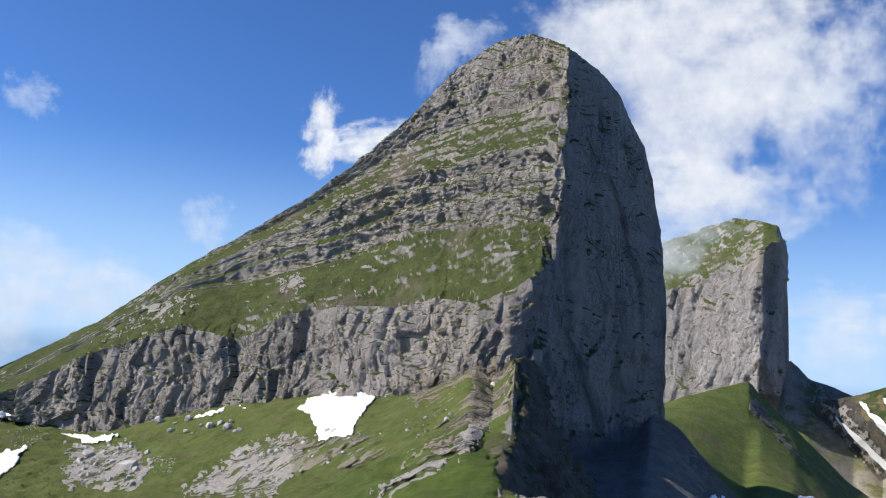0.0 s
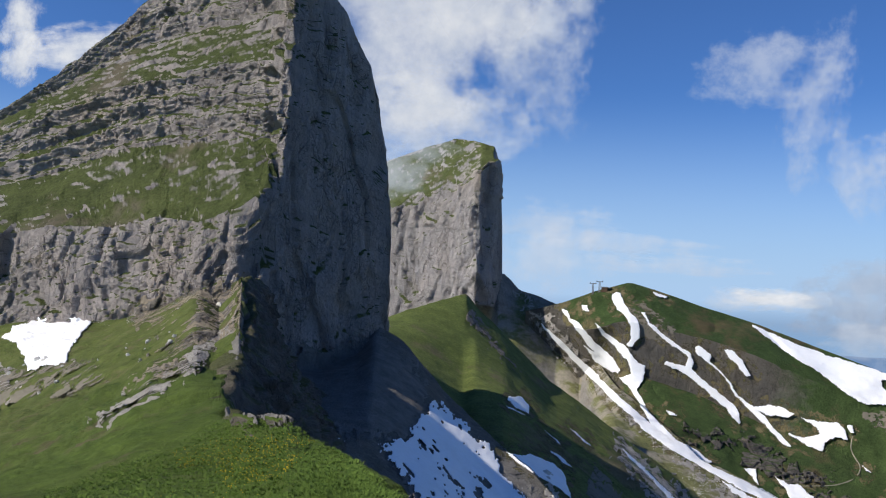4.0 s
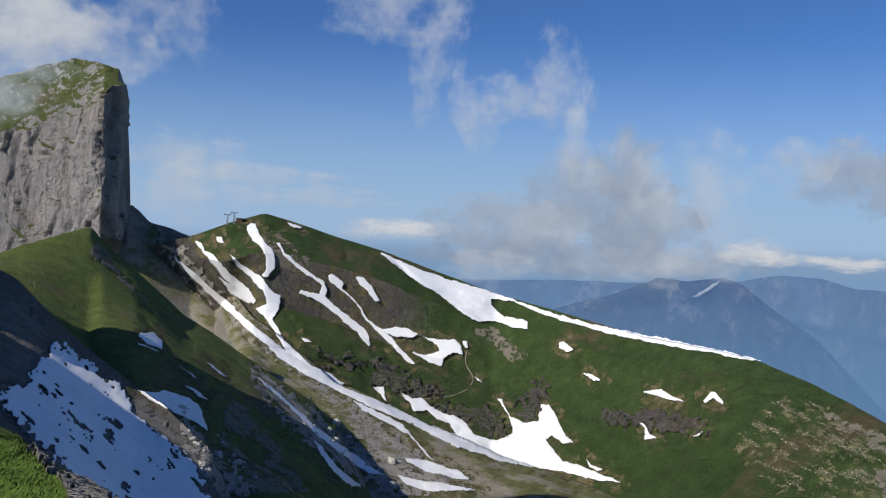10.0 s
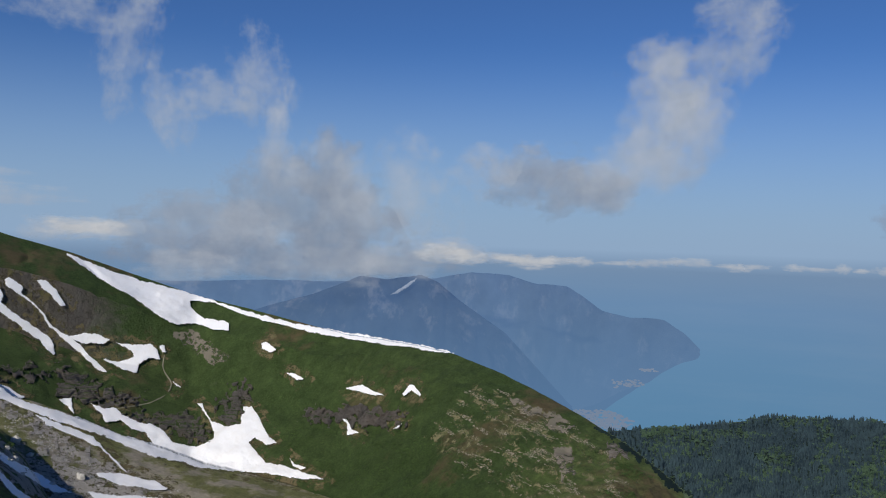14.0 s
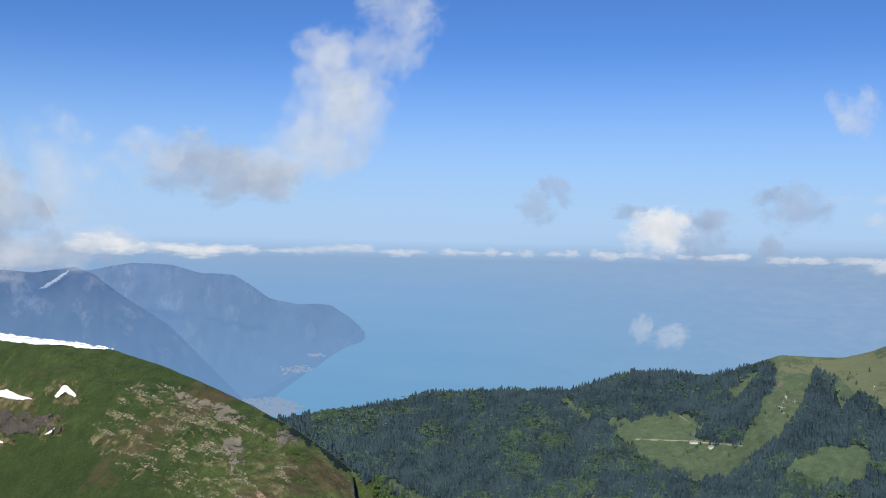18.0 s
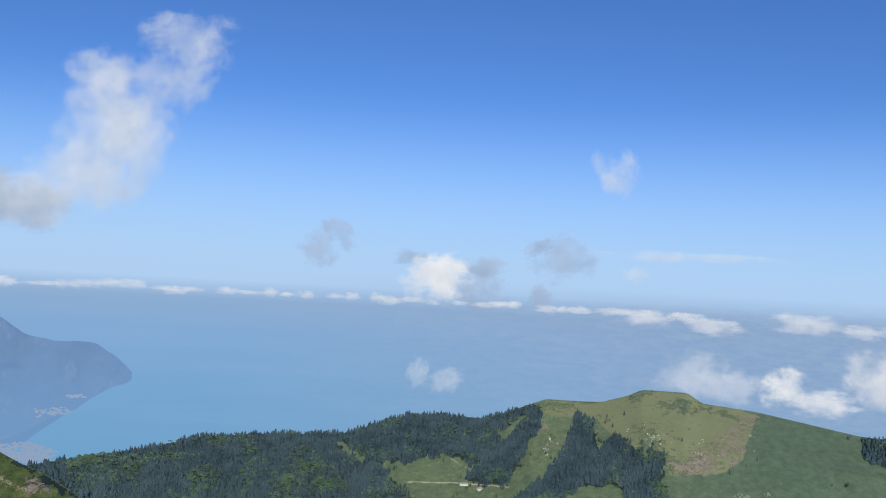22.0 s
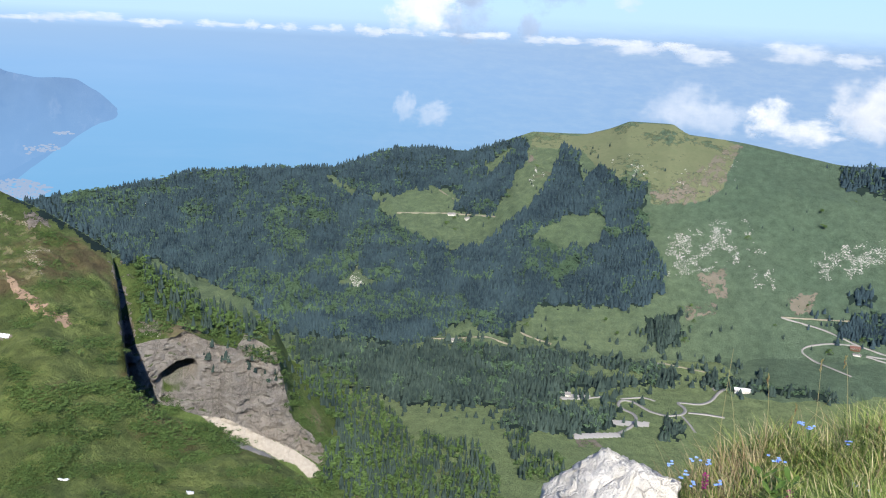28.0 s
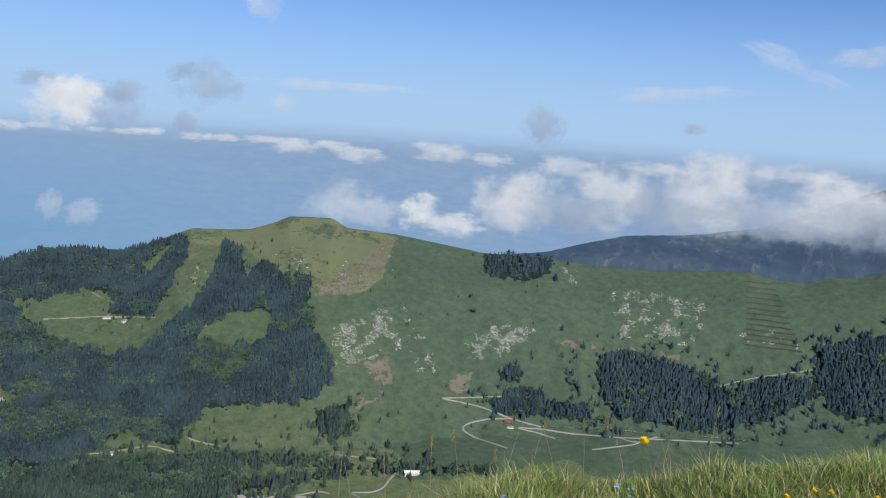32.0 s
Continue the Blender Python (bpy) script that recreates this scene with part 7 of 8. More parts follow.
h = d[ok] * 0.0045 * np.exp(rng.normal(0, 0.5, ok.sum()))
tagged(crowd("shoulder_rocks", STONES, p[ok] - (0, 0, 0.3), h, h * 1.3, m_edge, rng), "broken brown rock along the edge of the shoulder", "rock", "", "stuff")

# ---------------------------------------------------------------- the turf underfoot
GB, GR, GZ = SHEETS[GROUND_SHEET]


def ground_height(b, r):
    c = np.clip(np.round((np.asarray(b) - GB[0]) / (GB[1] - GB[0])).astype(int), 0, len(GB) - 1)
    return np.array([np.interp(x, GR[k], GZ[k]) for k, x in zip(np.atleast_1d(c), np.atleast_1d(r))])


def at(b, r, lift=0.0):
    b, r = np.atleast_1d(b).astype(float), np.atleast_1d(r).astype(float)
    a = np.radians(b)
    return np.stack([r * np.sin(a), r * np.cos(a), ground_height(b, r) + lift], -1)


def blade_mesh(name, roots, heights, widths, lean, mat, rng):
    """Bent tapering blades, each with its own lean."""
    n = len(roots)
    t = np.array((0, 0.3, 0.65, 1.0))
    a = rng.uniform(0, 6.283, n)
    fwd = np.stack([np.cos(a), np.sin(a), 0 * a], -1)
    side = np.stack([-np.sin(a), np.cos(a), 0 * a], -1)
    bend = lean * rng.uniform(0.3, 1.4, n)
    mid = roots[:, None] + fwd[:, None] * (heights * bend)[:, None, None] * (t ** 2)[None, :, None]
    mid = mid + np.array((0, 0, 1))[None, None] * (heights[:, None] * (t[None] - 0.25 * (bend * bend)[:, None] * t[None] ** 2))[..., None]
    w = widths[:, None] * np.array((0.8, 1.0, 0.7, 0.06))[None]
    L, R = mid - side[:, None] * w[..., None] / 2, mid + side[:, None] * w[..., None] / 2
    V = np.stack([L, R], 2).reshape(n, 8, 3)
    f = np.array(((0, 1, 3, 2), (2, 3, 5, 4), (4, 5, 7, 6)))
    F = (f[None] + (np.arange(n) * 8)[:, None, None]).reshape(-1, 4)
    return quads_object(name, V.reshape(-1, 3), F, mat)


def blades(name, a, b, tip):
    m, t, bsdf = material(name)
    g = t.nodes.new("ShaderNodeNewGeometry")
    r = g.outputs["Random Per Island"]
    c = mix(t, r, a, b)
    c = mix(t, maths(t, "GREATER_THAN", maths(t, "FRACT", maths(t, "MULTIPLY", r, 17.3)), 0.86), c, tip)
    t.links.new(c, bsdf.inputs["Base Color"])
    bsdf.inputs["Roughness"].default_value = 0.55
    bsdf.inputs["Specular IOR Level"].default_value = 0.35
    tr = t.nodes.new("ShaderNodeBsdfTranslucent")
    t.links.new(c, tr.inputs[0])
    mx = t.nodes.new("ShaderNodeMixShader")
    mx.inputs[0].default_value = 0.32
    t.links.new(bsdf.outputs[0], mx.inputs[1])
    t.links.new(tr.outputs[0], mx.inputs[2])
    t.links.new(mx.outputs[0], t.nodes["Material Output"].inputs[0])
    return m


m_blade = blades("grass_blades", (0.05, 0.115, 0.018), (0.4, 0.47, 0.13), (0.68, 0.6, 0.34))
m_straw = blades("dry_grass", (0.4, 0.3, 0.16), (0.56, 0.46, 0.26), (0.26, 0.17, 0.09))
grng = np.random.RandomState(21)


def sward(b0, b1, r0, r1, n):
    b = grng.uniform(b0, b1, n)
    r = np.sqrt(grng.uniform(r0 ** 2, r1 ** 2, n))
    return b, r


n = 125000
b, r = sward(101.5, 150, 2.5, 5.2, n)
keep = grng.uniform(0, 1, n) < np.interp(b, (101, 104, 108, 112), (0.1, 0.25, 0.7, 1.0))
b, r = b[keep], r[keep]
roots = at(b, r, -0.01)
clump = fbm(np.stack([roots[:, 0] * 3.5, roots[:, 1] * 3.5, 0 * b], -1), 3, 0.55, 301)
h = (0.09 + 0.12 * np.clip(clump + 0.3, 0, 1)) * grng.uniform(0.55, 1.3, len(b)) * np.interp(b, (102, 112), (0.6, 1.0))
tagged(blade_mesh("meadow_grass", roots, h, 0.003 + 0.0035 * grng.uniform(0, 1, len(b)), 0.9, m_blade, grng), "thick green mountain grass leaning in the wind", "grass", "", "stuff")
n = 13000
b, r = sward(103, 150, 2.5, 5.2, n)
roots = at(b, r, -0.01)
clump = fbm(np.stack([roots[:, 0] * 2.2, roots[:, 1] * 2.2, 0 * b], -1), 3, 0.55, 305)
near_tuft = np.exp(-((b - 111.5) / 1.8) ** 2) * np.exp(-((r - 3.5) / 0.4) ** 2)
keep = (clump > 0.05) | (grng.uniform(0, 1, n) < near_tuft)
tagged(blade_mesh("dry_grass", roots[keep], grng.uniform(0.08, 0.22, keep.sum()), np.full(keep.sum(), 0.003), 0.8, m_straw, grng), "brown and straw-coloured withered grass tufts", "grass", "", "stuff")
b, r = grng.uniform(109.3, 113.8, 900), grng.uniform(3.1, 3.8, 900)
tagged(blade_mesh("withered_tuft", at(b, r, -0.01), grng.uniform(0.08, 0.22, 900), np.full(900, 0.003), 0.6, m_straw, grng), "brown withered tuft at the edge of the turf", "grass", "", "stuff")

m_stalk = blades("stalks", (0.32, 0.27, 0.13), (0.24, 0.22, 0.08), (0.2, 0.12, 0.06))


def stalk(b, r, height, lean, seed_head):
    """One tall grass stalk with its seed head."""
    root = new("grass_stalk")
    root.location = at(b, r, -0.02)[0]
    rg = random.Random(int(b * 100))
    a = rg.uniform(0, 6.28)
    bm = bmesh.new()
    rings, steps = [], 7
    for k in range(steps + 1):
        f = k / steps
        c = Vector((math.cos(a) * lean * f * f, math.sin(a) * lean * f * f, height * f))
        rad = 0.0016 * (1 - 0.6 * f)
        rings.append([bm.verts.new(c + Vector((rad * math.cos(q), rad * math.sin(q), 0))) for q in (0, 2.1, 4.2)])
    for p0, p1 in zip(rings, rings[1:]):
        for k in range(3):
            bm.faces.new((p0[k], p0[(k + 1) % 3], p1[(k + 1) % 3], p1[k]))
    part("stem", bm, m_stalk, root)
    if seed_head:
        bm = bmesh.new()
        top = Vector((math.cos(a) * lean, math.sin(a) * lean, height))
        for k in range(14):
            bmesh.ops.create_icosphere(bm, subdivisions=1, radius=0.0028, matrix=Matrix.Translation(top + Vector((rg.uniform(-0.004, 0.004), rg.uniform(-0.004, 0.004), -0.004 * k))) @ Matrix.Diagonal((1, 1, 2, 1)))
        part("seed_head", bm, m_stalk, root, "feathery seed head")
    return tagged(root, "tall thin grass stalk above the turf", "grass stalk", "grass stalks")


for b, r, hh, ln, sd in ((110.9, 3.35, 0.62, 0.06, 0), (112.2, 3.5, 0.42, 0.1, 0), (113.9, 3.7, 0.36, 0.05, 1), (116.6, 3.8, 0.4, 0.08, 1), (118.4, 3.9, 0.42, 0.05, 1),
                         (121.0, 3.9, 0.38, 0.12, 0), (122.6, 4.1, 0.42, 0.07, 1), (124.4, 4.1, 0.35, 0.09, 0), (126.0, 4.2, 0.4, 0.05, 1), (128.5, 4.3, 0.36, 0.1, 1),
                         (130.6, 4.4, 0.38, 0.12, 0), (133.2, 4.5, 0.4, 0.06, 1), (108.9, 3.2, 0.34, 0.12, 0), (109.6, 3.3, 0.4, 0.1, 0), (115.3, 3.6, 0.34, 0.12, 0), (119.8, 4.0, 0.36, 0.06, 1)):
    stalk(b, r, hh, ln, sd)
for k in range(34):
    stalk(grng.uniform(107, 146), grng.uniform(3.2, 4.3), grng.uniform(0.2, 0.34), grng.uniform(0.04, 0.12), k % 2)


def petal_mat(name, a, b, rough=0.5):
    m = plain(name, a, b, 60, rough, 0.3)
    return m


m_yellow = petal_mat("yellow_petals", (0.85, 0.62, 0.01), (0.75, 0.5, 0.01))
m_blue = petal_mat("blue_petals", (0.2, 0.36, 0.85), (0.3, 0.46, 0.9))
m_pink = petal_mat("magenta_petals", (0.4, 0.03, 0.2), (0.3, 0.02, 0.14))
m_stem = plain("green_stem", (0.09, 0.14, 0.03), (0.06, 0.1, 0.02), 30, 0.6, 0.3)


def stem_part(root, foot, top, rad=0.0022):
    bm = bmesh.new()
    d = Vector(top) - Vector(foot)
    bmesh.ops.create_cone(bm, cap_ends=True, segments=5, radius1=rad, radius2=rad * 0.7, depth=d.length,
                          matrix=Matrix.Translation((Vector(foot) + Vector(top)) / 2) @ d.to_track_quat("Z", "Y").to_matrix().to_4x4())
    return part("stem", bm, m_stem, root)


def petal(bm, centre, direction, up, length, width, cup):
    """One cupped petal."""
    d, u = direction.normalized(), up.normalized()
    s = d.cross(u).normalized()
    rows = []
    for f, w in ((0, 0.25), (0.4, 0.9), (0.75, 1.0), (1.0, 0.45)):
        c = centre + d * length * f + u * cup * length * f * f
        rows.append([bm.verts.new(c - s * w * width / 2 + u * 0.1 * width), bm.verts.new(c), bm.verts.new(c + s * w * width / 2 + u * 0.1 * width)])
    for p0, p1 in zip(rows, rows[1:]):
        for k in (0, 1):
            bm.faces.new((p0[k], p0[k + 1], p1[k + 1], p1[k]))


def globeflower(b, e, r, size=0.032):
    top = Vector((0, 0, EYE)) + way(b, e) * (r / math.cos(radians(e)))
    foot = at(b, r)[0]
    root = new("globeflower")
    root.location = foot
    top = top - Vector(foot)
    if top.z < 0.06:
        top.z = 0.06
    stem_part(root, (0, 0, -0.02), top)
    for ring, (n, cup, ln) in enumerate(((6, 1.3, 0.8), (5, 2.4, 0.75))):
        for k in range(n):
            bm = bmesh.new()
            a = 6.283 * (k + 0.5 * ring) / n
            petal(bm, top, Vector((math.cos(a), math.sin(a), 0.15)), Vector((0, 0, 1)), size * ln * (0.75 - 0.15 * ring), size * 0.75, cup * 0.7)
            part("petal", bm, m_yellow, root)
    return tagged(root, "round yellow globeflower on a green stem", "flower", "yellow flowers")


for b, e, r in ((129.6, -17.2, 3.95), (130.6, -21.3, 3.4), (124.2, -23.4, 3.15), (125.1, -23.9, 3.1), (140.4, -18.1, 3.9), (139.5, -18.2, 3.9), (138.1, -18.8, 3.8), (137.5, -19.2, 3.7), (142.8, -17.9, 3.9)):
    globeflower(b, e, r, 0.036 if b < 131 else 0.02)


def forget_me_not(b, e, r, count, seed):
    rg = random.Random(seed)
    top = Vector((0, 0, EYE)) + way(b, e) * (r / math.cos(radians(e)))
    foot = Vector(at(b, r)[0])
    root = new("forget_me_not")
    root.location = foot
    top = top - foot
    top.z = max(top.z, 0.05)
    stem_part(root, (0, 0, -0.02), top, 0.0014)
    for k in range(count):
        bm = bmesh.new()
        c = top + Vector((rg.uniform(-0.018, 0.018), rg.uniform(-0.018, 0.018), rg.uniform(-0.01, 0.012)))
        for j in range(5):
            a = 6.283 * j / 5 + k
            petal(bm, c, Vector((math.cos(a), math.sin(a), 0.1)), Vector((-0.5 * math.sin(radians(b)), -0.5 * math.cos(radians(b)), 0.8)), 0.0062, 0.006, 0.1)
        part("blossom", bm, m_blue, root)
    return tagged(root, "small pale blue flowers on a thin stem", "flower", "blue flowers")


for k, (b, e, n) in enumerate(((115.8, -21.9, 6), (116.3, -22.0, 5), (121.5, -21.8, 4), (121.4, -21.1, 3), (114.3, -24.2, 5), (114.9, -24.3, 3), (109.6, -25.1, 4), (107.9, -25.4, 4), (109.0, -26.0, 5), (109.4, -26.5, 4), (111.1, -26.3, 5), (119.1, -24.7, 4), (120.1, -24.8, 4), (118.4, -22.4, 4), (128.3, -19.8, 4), (129.2, -20.0, 3), (110.4, -25.0, 4))):
    forget_me_not(b, e, np.interp(-e, (19, 22, 25, 28), (3.9, 3.6, 3.25, 2.95)), n, k)


def orchid(b, e, r):
    top = Vector((0, 0, EYE)) + way(b, e) * (r / math.cos(radians(e)))
    foot = Vector(at(b, r)[0])
    root = new("orchid")
    root.location = foot
    top = top - foot
    top.z = max(top.z, 0.1)
    stem_part(root, (0, 0, -0.02), top)
    rg = random.Random(int(b * 10))
    for k in range(22):
        bm = bmesh.new()
        a = k * 2.4
        petal(bm, top - Vector((0, 0, 0.0028 * k)), Vector((math.cos(a), math.sin(a), rg.uniform(-0.3, 0.4))), Vector((0, 0, 1)), 0.013, 0.009, 0.2)
        part("blossom", bm, m_pink, root)
    return tagged(root, "dark magenta orchid spike among the grass", "flower", "orchids")


for b, e, r in ((110.35, -25.8, 3.15), (115.5, -25.8, 3.1)):
    orchid(b, e, r)

# broad green leaves low in the turf
m_herb = blades("herb_leaves", (0.08, 0.16, 0.03), (0.12, 0.2, 0.04), (0.1, 0.15, 0.03))
for k, (b, r) in enumerate(((114.5, 3.1), (115.4, 3.2), (113.8, 3.25), (123.0, 3.2), (130.2, 3.7), (107.4, 3.1), (136.5, 3.9))):
    root = new("leafy_herb")
    root.location = at(b, r)[0]
    for j in range(11):
        bm = bmesh.new()
        a = 2.4 * j + k
        petal(bm, Vector((0, 0, 0.03 + 0.008 * j)), Vector((math.cos(a), math.sin(a), 0.5)), Vector((0, 0, 1)), 0.06, 0.022, 0.1)
        part("leaf", bm, m_herb, root)
    tagged(root, "low green herb with narrow leaves in the grass", "plant", "herbs")

# ---------------------------------------------------------------- white limestone rocks by the viewpoint
def white_limestone():
    """Pale weathered limestone with fine cracks, pits and yellowish lichen."""
    m, t, bsdf = material("white_rock")
    p = coords(t)
    a, f = grain(t, p, 7, 5, 0.65, 0.35, 0.65), grain(t, p, 45, 5, 0.7, 0.3, 0.7)
    c = mix(t, a, (0.8, 0.77, 0.7), (0.66, 0.62, 0.54))
    c = mix(t, maths(t, "MULTIPLY", f, 0.4), c, (0.5, 0.46, 0.4))
    lichen = grain(t, p, 14, 4, 0.6, 0.62, 0.7)
    c = mix(t, maths(t, "MULTIPLY", lichen, 0.5), c, (0.42, 0.36, 0.22))
    crack = maths(t, "MULTIPLY", joints(t, p, 9, 0.05), grain(t, p, 5, 3, 0.5, 0.42, 0.6))
    c = mix(t, maths(t, "MULTIPLY", crack, 0.8), c, (0.16, 0.14, 0.12))
    t.links.new(c, bsdf.inputs["Base Color"])
    bsdf.inputs["Roughness"].default_value = 0.9
    h = maths(t, "SUBTRACT", maths(t, "ADD", a, f), maths(t, "MULTIPLY", crack, 1.5))
    t.links.new(bump(t, h, 0.7, 0.02), bsdf.inputs["Normal"])
    return m


m_white_rock = white_limestone()


def rock(name, centre, size, seed, turn):
    bm = bmesh.new()
    bmesh.ops.create_icosphere(bm, subdivisions=5, radius=1)
    v = np.array([w.co[:] for w in bm.verts])
    q = v.copy()
    rg = np.random.RandomState(seed)
    for _ in range(26):                      # broken faces
        nrm = rg.normal(0, 1, 3)
        nrm /= np.linalg.norm(nrm)
        d = q @ nrm
        cut = rg.uniform(0.6, 0.95)
        q = q - np.where(d > cut, 0.95 * (d - cut), 0)[:, None] * nrm
    q = q * (1 + 0.16 * fbm(v * 2.6 + seed, 4, 0.6, seed) + 0.09 * fbm(v * 9, 4, 0.65, seed + 3) + 0.05 * facets(v * 5, seed + 7))[:, None]
    for w, c in zip(bm.verts, q):
        w.co = Vector((c[0] * size[0], c[1] * size[1], c[2] * size[2]))
    for f in bm.faces:
        f.smooth = True
    me = bpy.data.meshes.new(name)
    bm.to_mesh(me)
    bm.free()
    me.materials.append(m_white_rock)
    ob = new(name, me)
    ob.matrix_world = Matrix.Translation(centre) @ pose(0, 0, 0, 0, 0, turn)
    return tagged(ob, "rough white limestone rock in the turf", "rock", "white rocks")


p = at(104.9, 3.2)[0]
rock("white_rock", (p[0], p[1], EYE - 3.2 * math.tan(radians(25.0)) - 0.25), (0.33, 0.24, 0.27), 4, 205)
p = at(143.6, 3.6)[0]
rock("white_rock", (p[0], p[1], EYE - 3.6 * math.tan(radians(17.2)) - 0.19), (0.26, 0.22, 0.2), 9, 60)

# yellow flowers in drifts on the shoulder of the ridge
FLOWER_DRIFTS = (((1.5, -10.4), (4.0, -9.7), (8.2, -9.3), (10.2, -9.8), (7.0, -10.8), (4.5, -11.4), (2.0, -11.4)), ((4.0, -11.6), (7.5, -10.7), (9.5, -10.4), (8.0, -11.9), (5.0, -12.6)), ((0.5, -12.0), (5.0, -12.4), (8, -12.6), (4.0, -14.0), (0.0, -13.6)))
P = []
for k, o in enumerate(FLOWER_DRIFTS):
    b, e = scatter(o, (48, 38, 3)[k], grng)
    p, d = place(b, e, 0.05)
    P.append(p[d < 130])
P = np.concatenate(P)
tagged(crowd("buttercups", STONES[:3], P, np.full(len(P), 0.06), np.full(len(P), 0.055), m_yellow, grng), "drifts of small yellow flowers on the ridge turf", "flowers", "", "stuff")
# coarse tufts on the shoulder
P = []
for o, n in ((((-6, -14.5), (-5, -11.5), (0, -9.5), (4, -8.6), (8.3, -8.6), (12.5, -10.6), (16, -14.5)), 110), (((9, -15.5), (9, -9.6), (12, -10.3), (15, -12.5), (20, -16)), 110)):
    b, e = scatter(o, n, grng)
    p, d = place(b, e, -0.04)
    P.append(p[(d < 130) & (d > 8)])
P = np.concatenate(P)
s = grng.uniform(0.06, 0.2, len(P))


def tuft(rg):
    """A low clump of leaning blades, of unit height."""
    v, f = [], []
    for k in range(9):
        a, lean, w = rg.uniform(0, 6.28), rg.uniform(0.2, 1.2), 0.16
        x, y = 0.4 * rg.uniform(-1, 1), 0.4 * rg.uniform(-1, 1)
        f.append((len(v), len(v) + 1, len(v) + 2))
        v += [(x - w * math.sin(a), y + w * math.cos(a), 0), (x + w * math.sin(a), y - w * math.cos(a), 0), (x + lean * math.cos(a), y + lean * math.sin(a), rg.uniform(0.5, 1))]
    return np.array(v), np.array(f)


TUFTS = [tuft(grng) for _ in range(6)]
tagged(crowd("turf_tufts", TUFTS, P, s * 0.8, s * 1.5, m_turf, grng), "coarse green tufts on the ridge turf", "grass", "", "stuff")

# ---------------------------------------------------------------- clouds, far off over the lake and the peaks
def cloud_material(name, light, shade, density, ragged, hard):
    """Soft torn vapour: a disc pulled about by two sizes of noise, then eaten away."""
    m, t, bsdf = material(name)
    tc = t.nodes.new("ShaderNodeTexCoord")
    info = t.nodes.new("ShaderNodeObjectInfo")
    shift = t.nodes.new("ShaderNodeVectorMath")
    shift.operation = "ADD"
    spread = maths(t, "MULTIPLY", info.outputs["Random"], 40.0)
    t.links.new(tc.outputs["Object"], shift.inputs[0])
    t.links.new(spread, shift.inputs[1])
    warp = node(t, "TexNoise", Scale=1.7, Detail=4, Roughness=0.6)
    t.links.new(shift.outputs[0], warp.inputs["Vector"])
    off = t.nodes.new("ShaderNodeVectorMath")
    off.operation = "SUBTRACT"
    t.links.new(warp.outputs["Color"], off.inputs[0])
    off.inputs[1].default_value = (0.5, 0.5, 0.5)
    pulled = t.nodes.new("ShaderNodeVectorMath")
    pulled.operation = "MULTIPLY_ADD"
    t.links.new(off.outputs[0], pulled.inputs[0])
    pulled.inputs[1].default_value = (1.5, 1.5, 0)
    t.links.new(tc.outputs["Object"], pulled.inputs[2])
    sep, raw = t.nodes.new("ShaderNodeSeparateXYZ"), t.nodes.new("ShaderNodeSeparateXYZ")
    t.links.new(pulled.outputs[0], sep.inputs[0])
    t.links.new(tc.outputs["Object"], raw.inputs[0])

    def square(s):
        return maths(t, "ADD", maths(t, "MULTIPLY", s.outputs[0], s.outputs[0]), maths(t, "MULTIPLY", s.outputs[1], s.outputs[1]))

    p = coords(t)
    n1 = node(t, "TexNoise", Scale=0.006, Detail=8, Roughness=0.62)
    t.links.new(p, n1.inputs["Vector"])
    lump = maths(t, "MULTIPLY", maths(t, "SUBTRACT", n1.outputs[0], 0.5), ragged)
    core = maths(t, "ADD", maths(t, "SUBTRACT", 0.6, square(sep)), lump)
    edge = t.nodes.new("ShaderNodeMapRange")
    edge.interpolation_type = "SMOOTHSTEP"
    edge.inputs[1].default_value, edge.inputs[2].default_value, edge.inputs[4].default_value = -0.1, hard, density
    t.links.new(core, edge.inputs[0])
    rim = t.nodes.new("ShaderNodeMapRange")
    rim.inputs[1].default_value, rim.inputs[2].default_value = 0.98, 0.55
    t.links.new(square(raw), rim.inputs[0])
    alpha = maths(t, "MULTIPLY", edge.outputs[0], rim.outputs[0], True)
    n2 = node(t, "TexNoise", Scale=0.008, Detail=6, Roughness=0.6)
    t.links.new(p, n2.inputs["Vector"])
    # Sunlit tops and shaded undersides are painted into the emission colour.
    tone = maths(t, "ADD", maths(t, "MULTIPLY", raw.outputs[1], 0.5), maths(t, "ADD", maths(t, "MULTIPLY", n2.outputs[0], 1.8), -0.4), True)
    em = t.nodes.new("ShaderNodeEmission")
    t.links.new(mix(t, tone, shade, light), em.inputs[0])
    em.inputs[1].default_value = 0.88
    tr = t.nodes.new("ShaderNodeBsdfTransparent")
    mx = t.nodes.new("ShaderNodeMixShader")
    t.links.new(alpha, mx.inputs[0])
    t.links.new(tr.outputs[0], mx.inputs[1])
    t.links.new(em.outputs[0], mx.inputs[2])
    t.links.new(mx.outputs[0], t.nodes["Material Output"].inputs[0])
    return m


